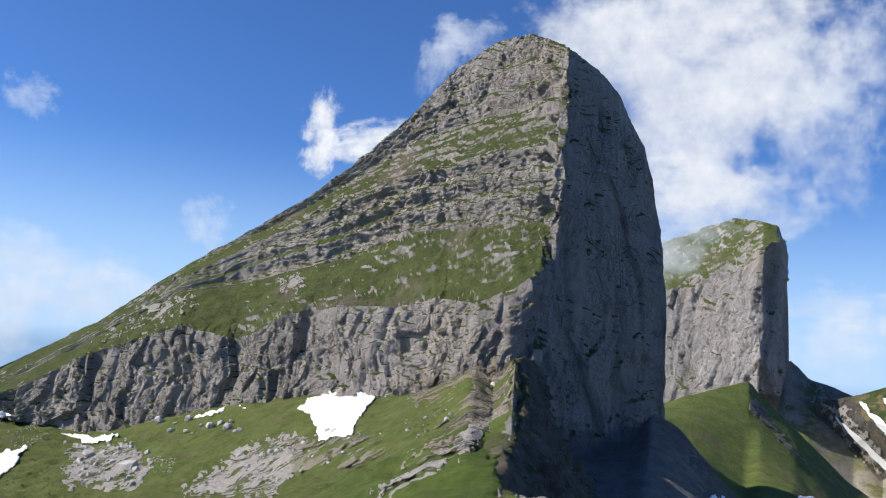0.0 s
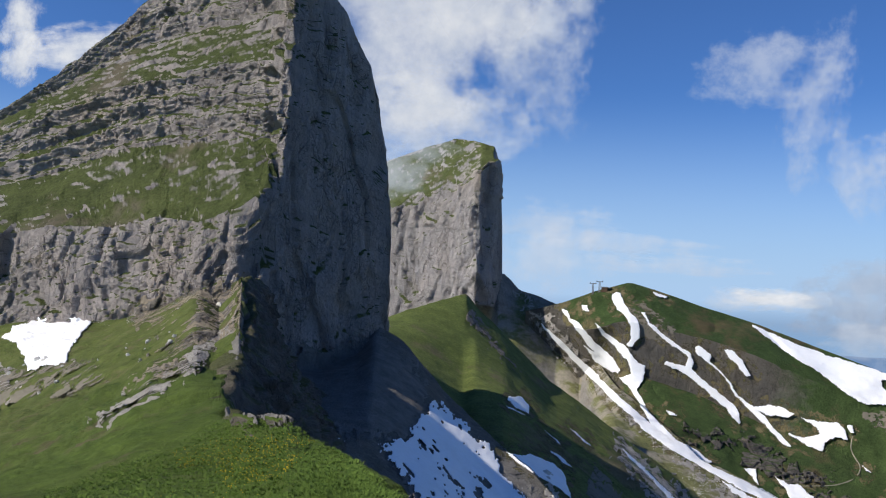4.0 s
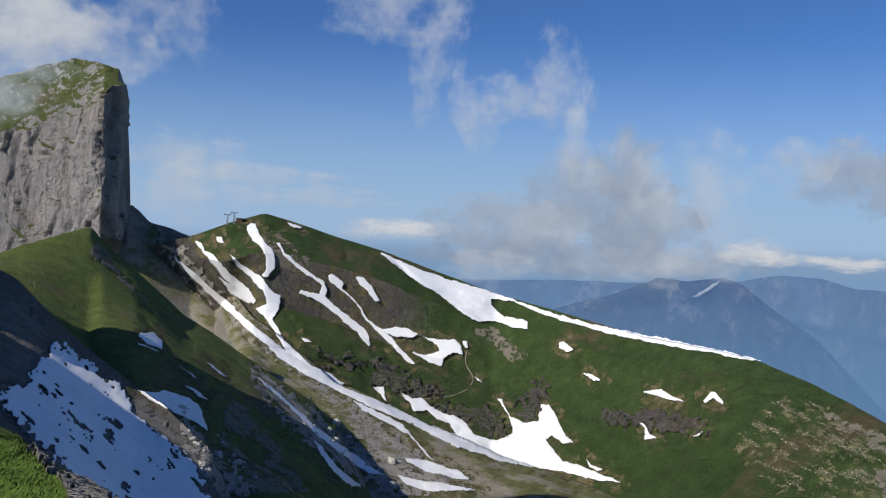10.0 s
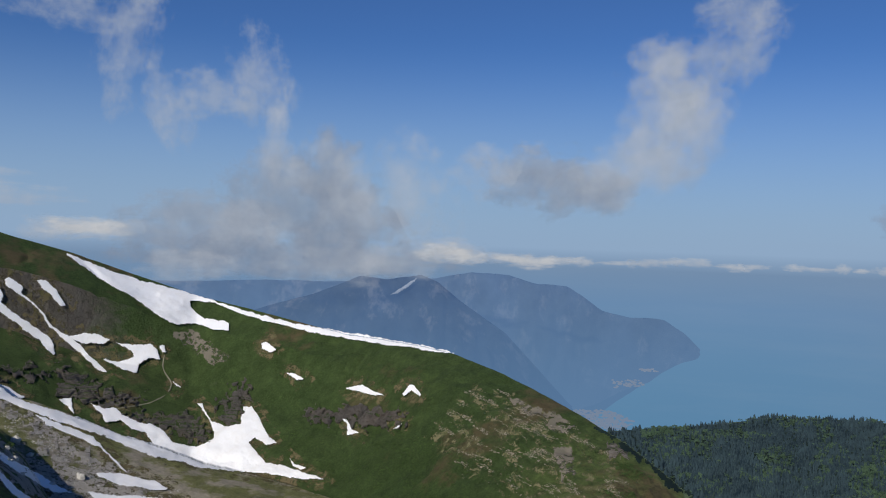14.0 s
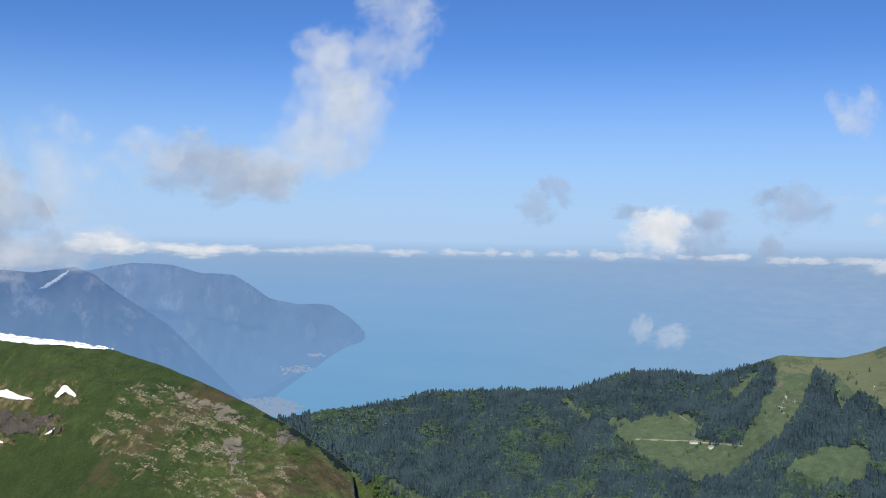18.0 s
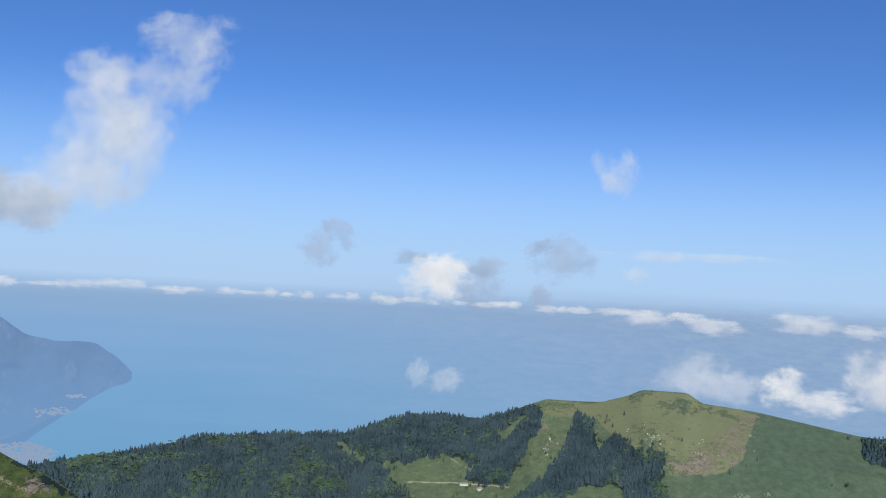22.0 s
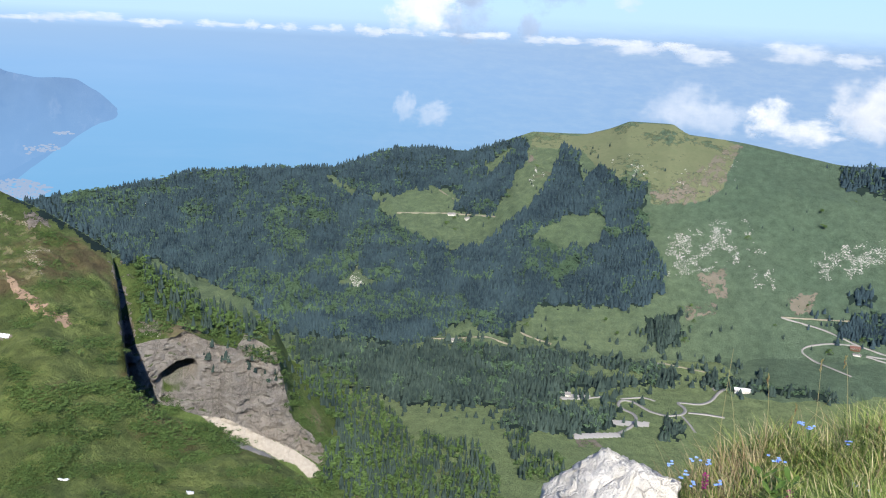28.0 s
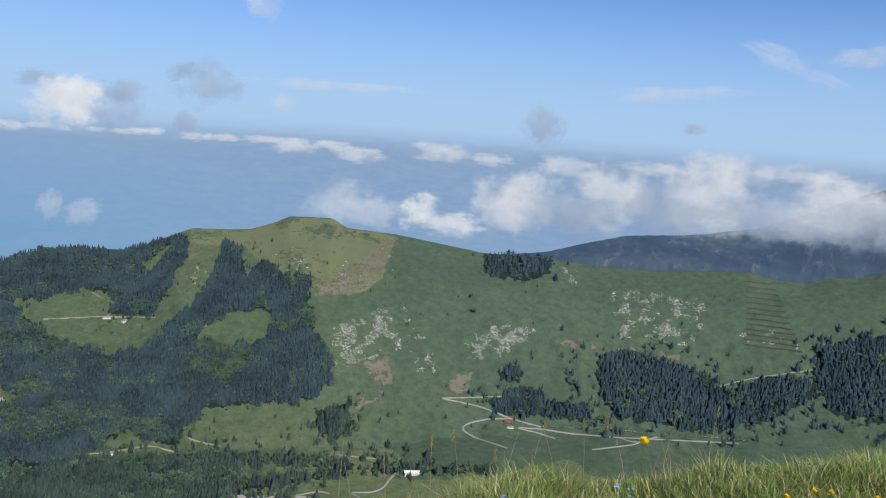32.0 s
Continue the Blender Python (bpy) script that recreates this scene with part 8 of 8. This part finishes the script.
CLOUDS = {
    "white": cloud_material("white_cloud", (0.95, 0.96, 0.98), (0.72, 0.77, 0.85), 1.0, 1.1, 0.75),
    "soft": cloud_material("soft_cloud", (0.8, 0.84, 0.92), (0.58, 0.66, 0.79), 0.62, 1.4, 1.0),
    "grey": cloud_material("grey_cloud", (0.52, 0.59, 0.72), (0.33, 0.41, 0.56), 0.75, 1.5, 0.7),
    "dark": cloud_material("dark_scrap", (0.46, 0.54, 0.7), (0.3, 0.38, 0.55), 0.62, 1.7, 0.8),
    "heap": cloud_material("heaped_cloud", (0.86, 0.88, 0.92), (0.62, 0.68, 0.79), 0.95, 0.8, 0.75),
    "bank": cloud_material("cloud_bank", (0.9, 0.92, 0.96), (0.66, 0.72, 0.82), 0.75, 1.2, 0.9),
    "wisp": cloud_material("thin_cloud", (0.78, 0.83, 0.92), (0.6, 0.68, 0.82), 0.55, 1.9, 0.9),
}
puff = bpy.data.meshes.new("puff")
bm = bmesh.new()
bmesh.ops.create_grid(bm, x_segments=8, y_segments=8, size=1)
for w in bm.verts:
    w.co.z = -0.12 * (w.co.x ** 2 + w.co.y ** 2)
bm.to_mesh(puff)
bm.free()


def cloud(label, kind, puffs, radius=4820):
    root = new("cloud")
    mean = [sum(q[k] for q in puffs) / len(puffs) for k in (0, 1)]
    root.location = Vector((0, 0, EYE)) + way(*mean) * radius
    for k, (b, e, half_w, half_h, lean) in enumerate(puffs):
        me = puff.copy()
        me.materials.append(CLOUDS[kind])
        ob = new("puff", me)
        rad = radius - 9 * k
        c = Vector((0, 0, EYE)) + way(b, e) * rad
        turn = (Vector((0, 0, EYE)) - c).to_track_quat("Z", "Y").to_matrix().to_4x4()
        m = Matrix.Translation(c - root.location) @ turn @ pose(0, 0, 0, 0, 0, lean) @ Matrix.Diagonal((rad * math.tan(radians(half_w * 1.5)), rad * math.tan(radians(half_h * 1.5)), 120, 1))
        ob.parent = root
        ob.matrix_basis = m
    return tagged(root, label, "cloud", "clouds")


cloud("large bright cloud rising behind the rock tower", "heap", ((14.5, 15.0, 6.0, 5.0, 0), (19.5, 18.0, 4.6, 5.0, 20), (10.0, 20.0, 5.0, 3.4, 0), (15.5, 20.5, 6, 3.4, 0), (15.5, 11.0, 3.6, 2.4, 0)))
cloud("thin edge of the large cloud", "wisp", ((22.3, 15.5, 3.0, 5.0, 10), (17.5, 10.0, 4.5, 2.2, 0), (24.5, 18.5, 2.0, 3.0, 0)))
cloud("small torn white cloud beside the tower", "white", ((-5.0, 12.6, 3.2, 1.2, 12), (-8.3, 13.6, 1.1, 1.7, 0), (-8.2, 11.5, 0.9, 1.5, -20)))
cloud("small torn wisp above the ridge", "wisp", ((-1.0, 18.3, 1.2, 2.2, -15), (1.0, 19.4, 2.4, 1.2, 0)))
cloud("low bank of white cloud beyond the ridge", "soft", ((-23.5, 2.6, 5.0, 2.6, 0), (-19.5, 1.8, 3.6, 1.8, 0), (-26.5, 0.6, 4.0, 3.0, 0)))
cloud("faint high wisp of cloud", "wisp", ((-25.3, 12.6, 1.4, 1.2, 0), (-14.5, 6.6, 1.6, 1.6, 0)))
cloud("pale low cloud behind the pass", "wisp", ((24.0, 2.2, 4.0, 1.9, 0), (28.0, 3.2, 5.0, 0.7, 0), (23.0, 4.4, 4.0, 1.2, 0), (31.0, 2.0, 5.0, 0.6, 0)))
cloud("tall torn wisps of cloud", "wisp", ((39.0, 11.5, 1.7, 4.2, -12), (41.5, 7.8, 1.4, 2.4, 20), (43.5, 8.4, 2.4, 1.4, 0), (46.6, 9.2, 1.8, 3.2, 12), (47.6, 6.0, 0.9, 3.0, 0), (35.8, 13.6, 3.6, 2.0, 0)))
cloud("grey cumulus over the hill", "grey", ((48.8, 2.2, 4.6, 3.0, 0), (44.0, 0.4, 5.0, 2.0, 0), (52.4, 0.8, 3.6, 2.6, 0), (51.0, 4.4, 1.7, 2.2, -20), (48.5, -1.1, 9.0, 1.5, 0)))
cloud("row of small bright clouds", "soft", ((38.4, 0.25, 3.0, 0.55, 0), (34.6, 0.1, 1.4, 0.75, 0), (58.4, -0.35, 2.0, 0.62, 0), (62.0, -0.75, 2.2, 0.35, 0)))
cloud("hook-shaped cloud over the lake", "soft", ((67.8, 4.2, 4.2, 1.8, 14), (71.4, 6.4, 3.7, 2.5, 35), (71.9, 9.1, 3.0, 2.6, 20), (73.3, 7.8, 2.1, 2.5, -20)))
cloud("bright body of the hook-shaped cloud", "soft", ((69.7, 4.9, 3.3, 1.9, 25), (71.8, 7.8, 2.8, 2.8, 30), (71.3, 11.0, 1.9, 1.8, 0)), 4790)
cloud("grey tail of the hook-shaped cloud", "grey", ((63.5, 4.3, 3.5, 1.9, 0), (67.0, 3.4, 3.2, 1.4, 10)))
cloud("torn crown of the hook-shaped cloud", "soft", ((71.3, 11.5, 2.1, 1.3, 20), (74.3, 11.4, 1.4, 2.1, -30), (76.4, 12.5, 1.4, 2.6, -25), (75.6, 14.3, 2.5, 1.3, 10)))
cloud("faint cloud drifting towards the hook-shaped one", "wisp", ((62.0, 4.6, 3.8, 1.7, 0), (56.0, 2.6, 2.6, 3.4, 0)))
cloud("small dark scrap of cloud", "dark", ((84.4, 2.2, 1.2, 1.0, 0), (85.8, 3.2, 1.3, 0.7, -40)))
cloud("small bright cumulus above the horizon", "white", ((91.8, 0.7, 1.9, 1.3, 0), (92.4, 1.4, 1.2, 0.9, 0)), 4790)
cloud("grey flank of the small cumulus", "dark", ((94.8, 0.4, 1.8, 1.3, 0), (95.0, 1.6, 1.3, 0.7, 0), (90.0, 2.0, 1.0, 0.5, 0)))
cloud("two puffs of cloud below the horizon", "soft", ((92.9, -5.5, 1.2, 0.75, 12), (91.0, -5.2, 0.6, 0.9, 0)))
cloud("faint grey scraps beside the cumulus", "dark", ((99.4, 2.4, 1.9, 1.4, 0), (98.0, 3.0, 1.0, 0.5, 30)))
cloud("faint pale scraps high over the lake", "wisp", ((102.8, 7.6, 1.1, 1.3, 0), (101.6, 8.4, 0.7, 0.9, 30), (104.0, 1.7, 0.8, 0.5, 0), (107.0, 2.8, 6.0, 0.3, 0)))
cloud("dark scrap above the far clouds", "dark", ((120.0, 1.3, 1.2, 1.1, 0), (98.3, -0.1, 0.7, 0.8, 0), (129.0, 1.6, 0.6, 0.3, 0)))
cloud("thin cloud behind the grassy summit", "wisp", ((107.6, -4.1, 2.2, 1.4, 0), (109.2, -4.8, 2.2, 1.0, 0)), 4700)
cloud("flat white cloud behind the green ridge", "white", ((112.8, -4.6, 1.3, 1.1, 0), (115.0, -5.2, 2.2, 0.8, 0)), 4300)
cloud("billowing white clouds over the far range", "heap", ((119.0, -3.4, 2.6, 1.9, 0), (117.9, -4.0, 1.6, 1.2, 0), (124.6, -2.6, 2.2, 1.9, 0), (130.4, -2.2, 3.0, 2.2, 0), (136.5, -2.4, 3.2, 2.0, 0), (141.8, -2.2, 3.2, 2.2, 0)), 4150)
cloud("grey underside of the far clouds", "grey", ((122.0, -3.8, 3.2, 1.2, 0), (127.6, -3.3, 3.2, 1.3, 0), (133.4, -3.6, 4.0, 1.1, 0), (139.6, -3.4, 4.0, 1.3, 0)), 4090)
cloud("high streaks of cloud", "wisp", ((128.0, 3.6, 5.0, 0.4, 4), (134.0, 5.6, 3.0, 0.6, -20), (138.5, 6.2, 2.0, 0.6, 10)))
crng = random.Random(5)
cloud("long row of small clouds along the horizon", "bank", [(62 + 1.3 * k + crng.uniform(-0.4, 0.4), -0.72 + crng.uniform(-0.08, 0.08) + 0.05 * math.sin(k), crng.uniform(0.45, 1.1), crng.uniform(0.13, 0.3), 0) for k in range(36)], 4860)
cloud("broken clouds along the horizon beyond the green ridge", "bank", ((105.0, -0.95, 1.8, 0.45, 0), (108.5, -1.25, 1.7, 0.5, 0), (113.8, -0.75, 2.0, 0.55, 0), (117.0, -1.0, 1.2, 0.4, 0), (121.6, -1.1, 1.8, 0.6, 0), (127.0, -0.9, 2.0, 0.4, 0), (135.0, -0.6, 2.4, 0.5, 0)), 4840)
# mist clinging to the second tower and drifting past the shoulder of the first
cloud("thin mist clinging to the top of the far tower", "wisp", ((13.6, 7.0, 2.2, 1.6, 0), (15.4, 8.6, 2.6, 1.0, 0)), 1190)
cloud("low white bank hiding the tops of the far range", "soft", ((42.4, -1.9, 2.8, 1.1, 0), (51.5, -1.5, 3.9, 1.2, 0), (55.4, -1.2, 2.8, 1.0, 0)), 4250)
cloud("bright heaped cloud over the far range", "white", ((58.1, -0.5, 1.8, 0.6, 0), (59.5, -0.8, 1.4, 0.4, 0), (36.9, 0.2, 2.1, 0.6, 0), (63.6, -0.9, 2.1, 0.4, 0)), 4240)
cloud("bright heads of the cumulus over the hill", "soft", ((48.7, 3.8, 1.5, 1.1, 0), (50.4, 5.5, 1.3, 1.1, -30), (51.9, 3.8, 1.4, 1.8, -30), (45.8, 0.9, 2.6, 1.4, 0), (53.2, 1.9, 1.8, 1.4, -20)), 4700)

# ---------------------------------------------------------------- houses, cars, lift
m_wall = plain("plaster_wall", (0.72, 0.69, 0.63), (0.62, 0.59, 0.53), 0.8, 0.9, 0.2)
m_timber = plain("dark_timber", (0.16, 0.1, 0.06), (0.1, 0.065, 0.04), 2.0, 0.8, 0.2)
m_roof_red = plain("red_roof", (0.22, 0.12, 0.09), (0.16, 0.09, 0.07), 1.5, 0.85, 0.2)
m_roof_grey = plain("grey_roof", (0.3, 0.29, 0.28), (0.22, 0.21, 0.2), 1.5, 0.8, 0.2)
m_roof_white = plain("white_roof", (0.8, 0.8, 0.79), (0.7, 0.7, 0.68), 0.6, 0.6, 0.3)
m_glass = plain("dark_glass", (0.03, 0.035, 0.04), (0.05, 0.055, 0.06), 1.0, 0.2, 0.5)
m_steel = plain("grey_steel", (0.25, 0.25, 0.26), (0.18, 0.18, 0.19), 1.0, 0.5, 0.5)


def block(x0, x1, y0, y1, z0, z1):
    bm = bmesh.new()
    bmesh.ops.create_cube(bm, size=1, matrix=Matrix.Translation(((x0 + x1) / 2, (y0 + y1) / 2, (z0 + z1) / 2)) @ Matrix.Diagonal((x1 - x0, y1 - y0, z1 - z0, 1)))
    return bm


def house(b, e, turn, length, depth, wall_h, roof_h, wall, roof, label, windows=3):
    p, d = place(b, e)
    root = new("house")
    root.matrix_world = Matrix.Translation(Vector(p)) @ pose(0, 0, 0, 0, 0, turn - b)
    part("wall", block(-length / 2, length / 2, -depth / 2, depth / 2, -4, wall_h), wall, root)
    bm = bmesh.new()
    o, t = 0.7, 0.35
    for s in (1, -1):
        q = [(-length / 2 - o, s * (depth / 2 + o), wall_h - 0.25), (length / 2 + o, s * (depth / 2 + o), wall_h - 0.25), (length / 2 + o, 0, wall_h + roof_h), (-length / 2 - o, 0, wall_h + roof_h)]
        lo = [bm.verts.new(v) for v in q]
        hi = [bm.verts.new((v[0], v[1], v[2] + t)) for v in q]
        bm.faces.new(lo), bm.faces.new(hi)
        for k in range(4):
            bm.faces.new((lo[k], lo[(k + 1) % 4], hi[(k + 1) % 4], hi[k]))
    for x in (-length / 2, length / 2):
        bm.faces.new([bm.verts.new(v) for v in ((x, -depth / 2, wall_h - 0.1), (x, depth / 2, wall_h - 0.1), (x, 0, wall_h + roof_h))])
    bmesh.ops.recalc_face_normals(bm, faces=bm.faces)
    part("roof", bm, roof, root)
    for k in range(windows):
        x = length * ((k + 0.5) / windows - 0.5)
        z = wall_h * 0.45
        w = part("window", block(x - 0.6, x + 0.6, -depth / 2 - 0.06, -depth / 2 + 0.1, z, z + 1.3), m_roof_white, root, "white window frame")
        for s in (-0.27, 0.27):
            part("pane", block(x + s - 0.22, x + s + 0.22, -depth / 2 - 0.08, -depth / 2 - 0.03, z + 0.12, z + 1.18), m_glass, w)
    part("door", block(length * 0.4 - 0.5, length * 0.4 + 0.5, -depth / 2 - 0.08, -depth / 2 + 0.1, 0.0, 2.1), m_timber, root)
    part("chimney", block(length * 0.2, length * 0.2 + 0.7, -0.35, 0.35, wall_h + roof_h * 0.6, wall_h + roof_h + 0.9), wall, root)
    return tagged(root, label, "house", "houses")


house(113.3, -20.62, 8, 25, 12, 5, 2.0, m_wall, m_roof_white, "long white-roofed hall beside the valley road", 8)
house(119.25, -17.1, 5, 16, 9, 4, 2.6, m_timber, m_roof_red, "mountain inn with a red-brown roof by the road bend", 6)
house(119.4, -17.4, 5, 13, 5, 2.2, 0.8, m_wall, m_roof_grey, "low pale annexe below the mountain inn", 4)
house(94.2, -11.68, 12, 17, 8, 3, 2.2, m_wall, m_roof_grey, "long pale alpine farm on the pasture", 5)
house(95.2, -11.9, 30, 10, 8, 3.5, 2.2, m_wall, m_roof_grey, "small alpine hut beside the pasture farm", 2)
house(94.75, -19.5, 10, 12, 7, 3.5, 2.2, m_wall, m_roof_grey, "farmhouse with a grey roof at the wood's edge", 4)
house(95.35, -19.6, 35, 10, 8, 3.5, 2.4, m_timber, m_roof_red, "small timber barn beside the farmhouse", 2)
house(102.3, -22.3, 0, 16, 10, 4.5, 2.4, m_wall, m_roof_grey, "pale building beside the valley car park", 4)
house(101.0, -22.25, 20, 13, 8, 4, 2.2, m_wall, m_roof_red, "small house half hidden by the wood", 3)
house(108.2, -19.9, -15, 11, 8, 4.5, 2.8, m_wall, m_roof_grey, "white cottage by the track above the wood", 3)
house(141.4, -8.9, 10, 15, 8, 3.5, 2.2, m_wall, m_roof_grey, "pale hut high on the green ridge", 3)
CAR_ROW = ((121.5, -17.2), (134.32, -16.4))
PADS = (((102.97, -24.46), (106.05, -24.04), (106.22, -24.36), (103.18, -24.84)), ((105.43, -23.35), (107.90, -23.19), (107.93, -23.53), (105.57, -23.71)), ((100.35, -22.21), (103.96, -22.05), (103.99, -22.35), (102.10, -22.58), (101.85, -22.29)))
m_pad = plain("pale_gravel", (0.48, 0.46, 0.43), (0.42, 0.4, 0.37), 0.3, 0.95, 0.1)
for o in PADS:
    ob = drape("car_park", o, m_pad, 0.05, 0.8, 0.02)
    if ob:
        tagged(ob, "pale gravelled car park beside the valley road", "car park", "", "structure")
ob = drape("earth_heap", ((103.22, -24.81), (104.60, -24.67), (105.27, -25.08), (103.44, -25.23)), m_earth, 0.05, 0.7, 0.1)
if ob:
    tagged(ob, "patch of bare orange earth below the car park", "earth")


def car(paint):
    root = new("parked_car")
    bm = block(-2.1, 2.1, -0.85, 0.85, 0.35, 0.95)
    bmesh.ops.bevel(bm, geom=bm.edges[:], offset=0.15, segments=2, affect="EDGES")
    part("body", bm, paint, root)
    bm = block(-1.3, 1.0, -0.75, 0.75, 0.9, 1.45)
    for w in bm.verts:
        if w.co.z > 1.2:
            w.co.x *= 0.75
            w.co.y *= 0.85
    part("cabin", bm, m_glass, root)
    for x in (-1.3, 1.3):
        for y in (-0.8, 0.8):
            bm = bmesh.new()
            bmesh.ops.create_cone(bm, cap_ends=True, segments=12, radius1=0.33, radius2=0.33, depth=0.22, matrix=Matrix.Translation((x, y, 0.33)) @ pose(0, 0, 0, 90))
            wheel = part("wheel", bm, m_glass, root)
            bm = bmesh.new()
            bmesh.ops.create_cone(bm, cap_ends=True, segments=10, radius1=0.2, radius2=0.16, depth=0.26, matrix=Matrix.Translation((x, y, 0.33)) @ pose(0, 0, 0, 90))
            part("rim", bm, m_steel, wheel)
    return root


crng2 = random.Random(3)
paints = [plain("car_paint_" + n, c, c, 1, 0.35, 0.5) for n, c in (("white", (0.75, 0.75, 0.75)), ("silver", (0.5, 0.51, 0.52)), ("dark", (0.06, 0.07, 0.09)), ("red", (0.4, 0.05, 0.04)))]
models = [tagged(car(p), n + " car parked beside the mountain road", "car", "parked cars") for p, n in zip(paints, ("white", "silver", "dark", "red"))]
for k in range(76):
    f = k / 75
    b, e = CAR_ROW[0][0] + f * (CAR_ROW[1][0] - CAR_ROW[0][0]), CAR_ROW[0][1] + f * (CAR_ROW[1][1] - CAR_ROW[0][1])
    if 33 < k < 43:
        continue
    p, d = place(b, e, 2.4)
    m = Matrix.Translation(Vector(p)) @ pose(0, 0, 0, 0, 0, -b + 90 + crng2.uniform(-12, 12))
    j = crng2.choice((0, 0, 0, 1, 1, 2, 3))
    if k < 4:
        models[k].matrix_world = m
    else:
        copy_thing(models[j], m)

# ski-lift masts and the hut on the hill top
for b in (26.55, 26.95):
    p, d = place(b, 0.05 if b < 26.7 else 0.18)
    root = new("lift_mast")
    root.matrix_world = Matrix.Translation(Vector(p) - Vector((0, 0, 2))) @ pose(0, 0, 0, 0, 0, -b)
    for x in (-0.9, 0.9):
        bm = bmesh.new()
        bmesh.ops.create_cone(bm, cap_ends=True, segments=8, radius1=0.75, radius2=0.5, depth=20, matrix=Matrix.Translation((x, 0, 10)))
        part("leg", bm, m_steel, root)
    part("crossarm", block(-5.5, 5.5, -0.6, 0.6, 19, 20.2), m_steel, root)
    for x in (-4.8, 4.8):
        part("pulley_frame", block(x - 0.7, x + 0.7, -1.6, 1.6, 20.2, 21.4), m_steel, root)
    tagged(root, "grey steel ski-lift mast with a crossarm on the hill top", "lift mast", "lift masts")
p, d = place(27.25, 0.3)
root = new("lift_hut")
root.matrix_world = Matrix.Translation(Vector(p) - Vector((0, 0, 1))) @ pose(0, 0, 0, 0, 0, -27)
part("wall", block(-5, 5, -4, 4, -2, 6), m_timber, root)
part("roof", block(-6, 6, -5, 5, 6, 7.2), m_roof_grey, root)
part("canopy", block(4, 10, -2, 2, 5.5, 6.5), m_steel, root)
tagged(root, "small dark lift hut with a flat roof on the crest", "hut")

# towns on the far shore
# The town's paleness is painted haze too, glowing without lamps.
m_town = distance("far_town", (0.34, 0.44, 0.62), (0.34, 0.45, 0.64), 0.75, 0.05, (0.1, 0.1, 0.1))
trng = np.random.RandomState(11)
cube = (np.array([(x, y, z) for x in (-0.5, 0.5) for y in (-0.5, 0.5) for z in (0, 1)], float), np.array(((0, 1, 3), (0, 3, 2), (4, 6, 7), (4, 7, 5), (0, 4, 5), (0, 5, 1), (2, 3, 7), (2, 7, 6), (1, 5, 7), (1, 7, 3))))
for o, n in ((((66.2, -9.9), (68.6, -9.75), (70.3, -10.3), (69.6, -10.9), (66.8, -11.2)), 130), (((70.5, -7.15), (71.5, -7.1), (71.6, -7.3), (70.7, -7.35)), 110), (((68.8, -7.9), (70.6, -7.8), (70.8, -8.2), (69.0, -8.4)), 60)):
    b, e2 = scatter(o, n, trng)
    a = np.radians(b)
    P = np.stack([4450 * np.sin(a), 4450 * np.cos(a), EYE + 4450 * np.tan(np.radians(e2))], -1)
    tagged(crowd("far_town", [cube], P, trng.uniform(3, 7, len(P)), trng.uniform(6, 15, len(P)), m_town, trng), "pale specks of a town on the lake shore", "town", "", "stuff")

# rows of snow fences on the open slope
m_fence = plain("weathered_fence", (0.12, 0.11, 0.095), (0.07, 0.065, 0.055), 1.0, 0.9, 0.1)
for k in range(13):
    f = k / 12
    b0, e0 = 132.87 + f * 0.28, -7.18 + f * -3.72
    b1 = 134.38 + f * 1.92
    pts, d = place(np.linspace(b0, b1, 9), np.full(9, e0) + 0.04 * fbm(np.stack([np.linspace(0, 4, 9) + 9 * k, np.zeros(9), np.zeros(9)], -1), 2, 0.5, 400))
    root = new("snow_fence")
    foot = Vector(pts.mean(0))
    root.location = foot
    for j in range(9):
        q = Vector(pts[j]) - foot
        bm = block(q.x - 0.2, q.x + 0.2, q.y - 0.2, q.y + 0.2, q.z - 1, q.z + 3.2)
        part("post", bm, m_fence, root)
        if j < 8:
            r = Vector(pts[j + 1]) - foot
            bm = bmesh.new()
            for h in (0.6, 1.6, 2.6):
                w = [bm.verts.new(c) for c in (q + Vector((0, 0, h)), r + Vector((0, 0, h)), r + Vector((0, 0, h + 0.6)), q + Vector((0, 0, h + 0.6)))]
                bm.faces.new(w)
                bm.faces.new([bm.verts.new(c.co + Vector((0.15, -0.15, 0))) for c in w])
            part("rail", bm, m_fence, root)
    tagged(root, "dark weathered snow fence across the green slope", "fence", "snow fences")
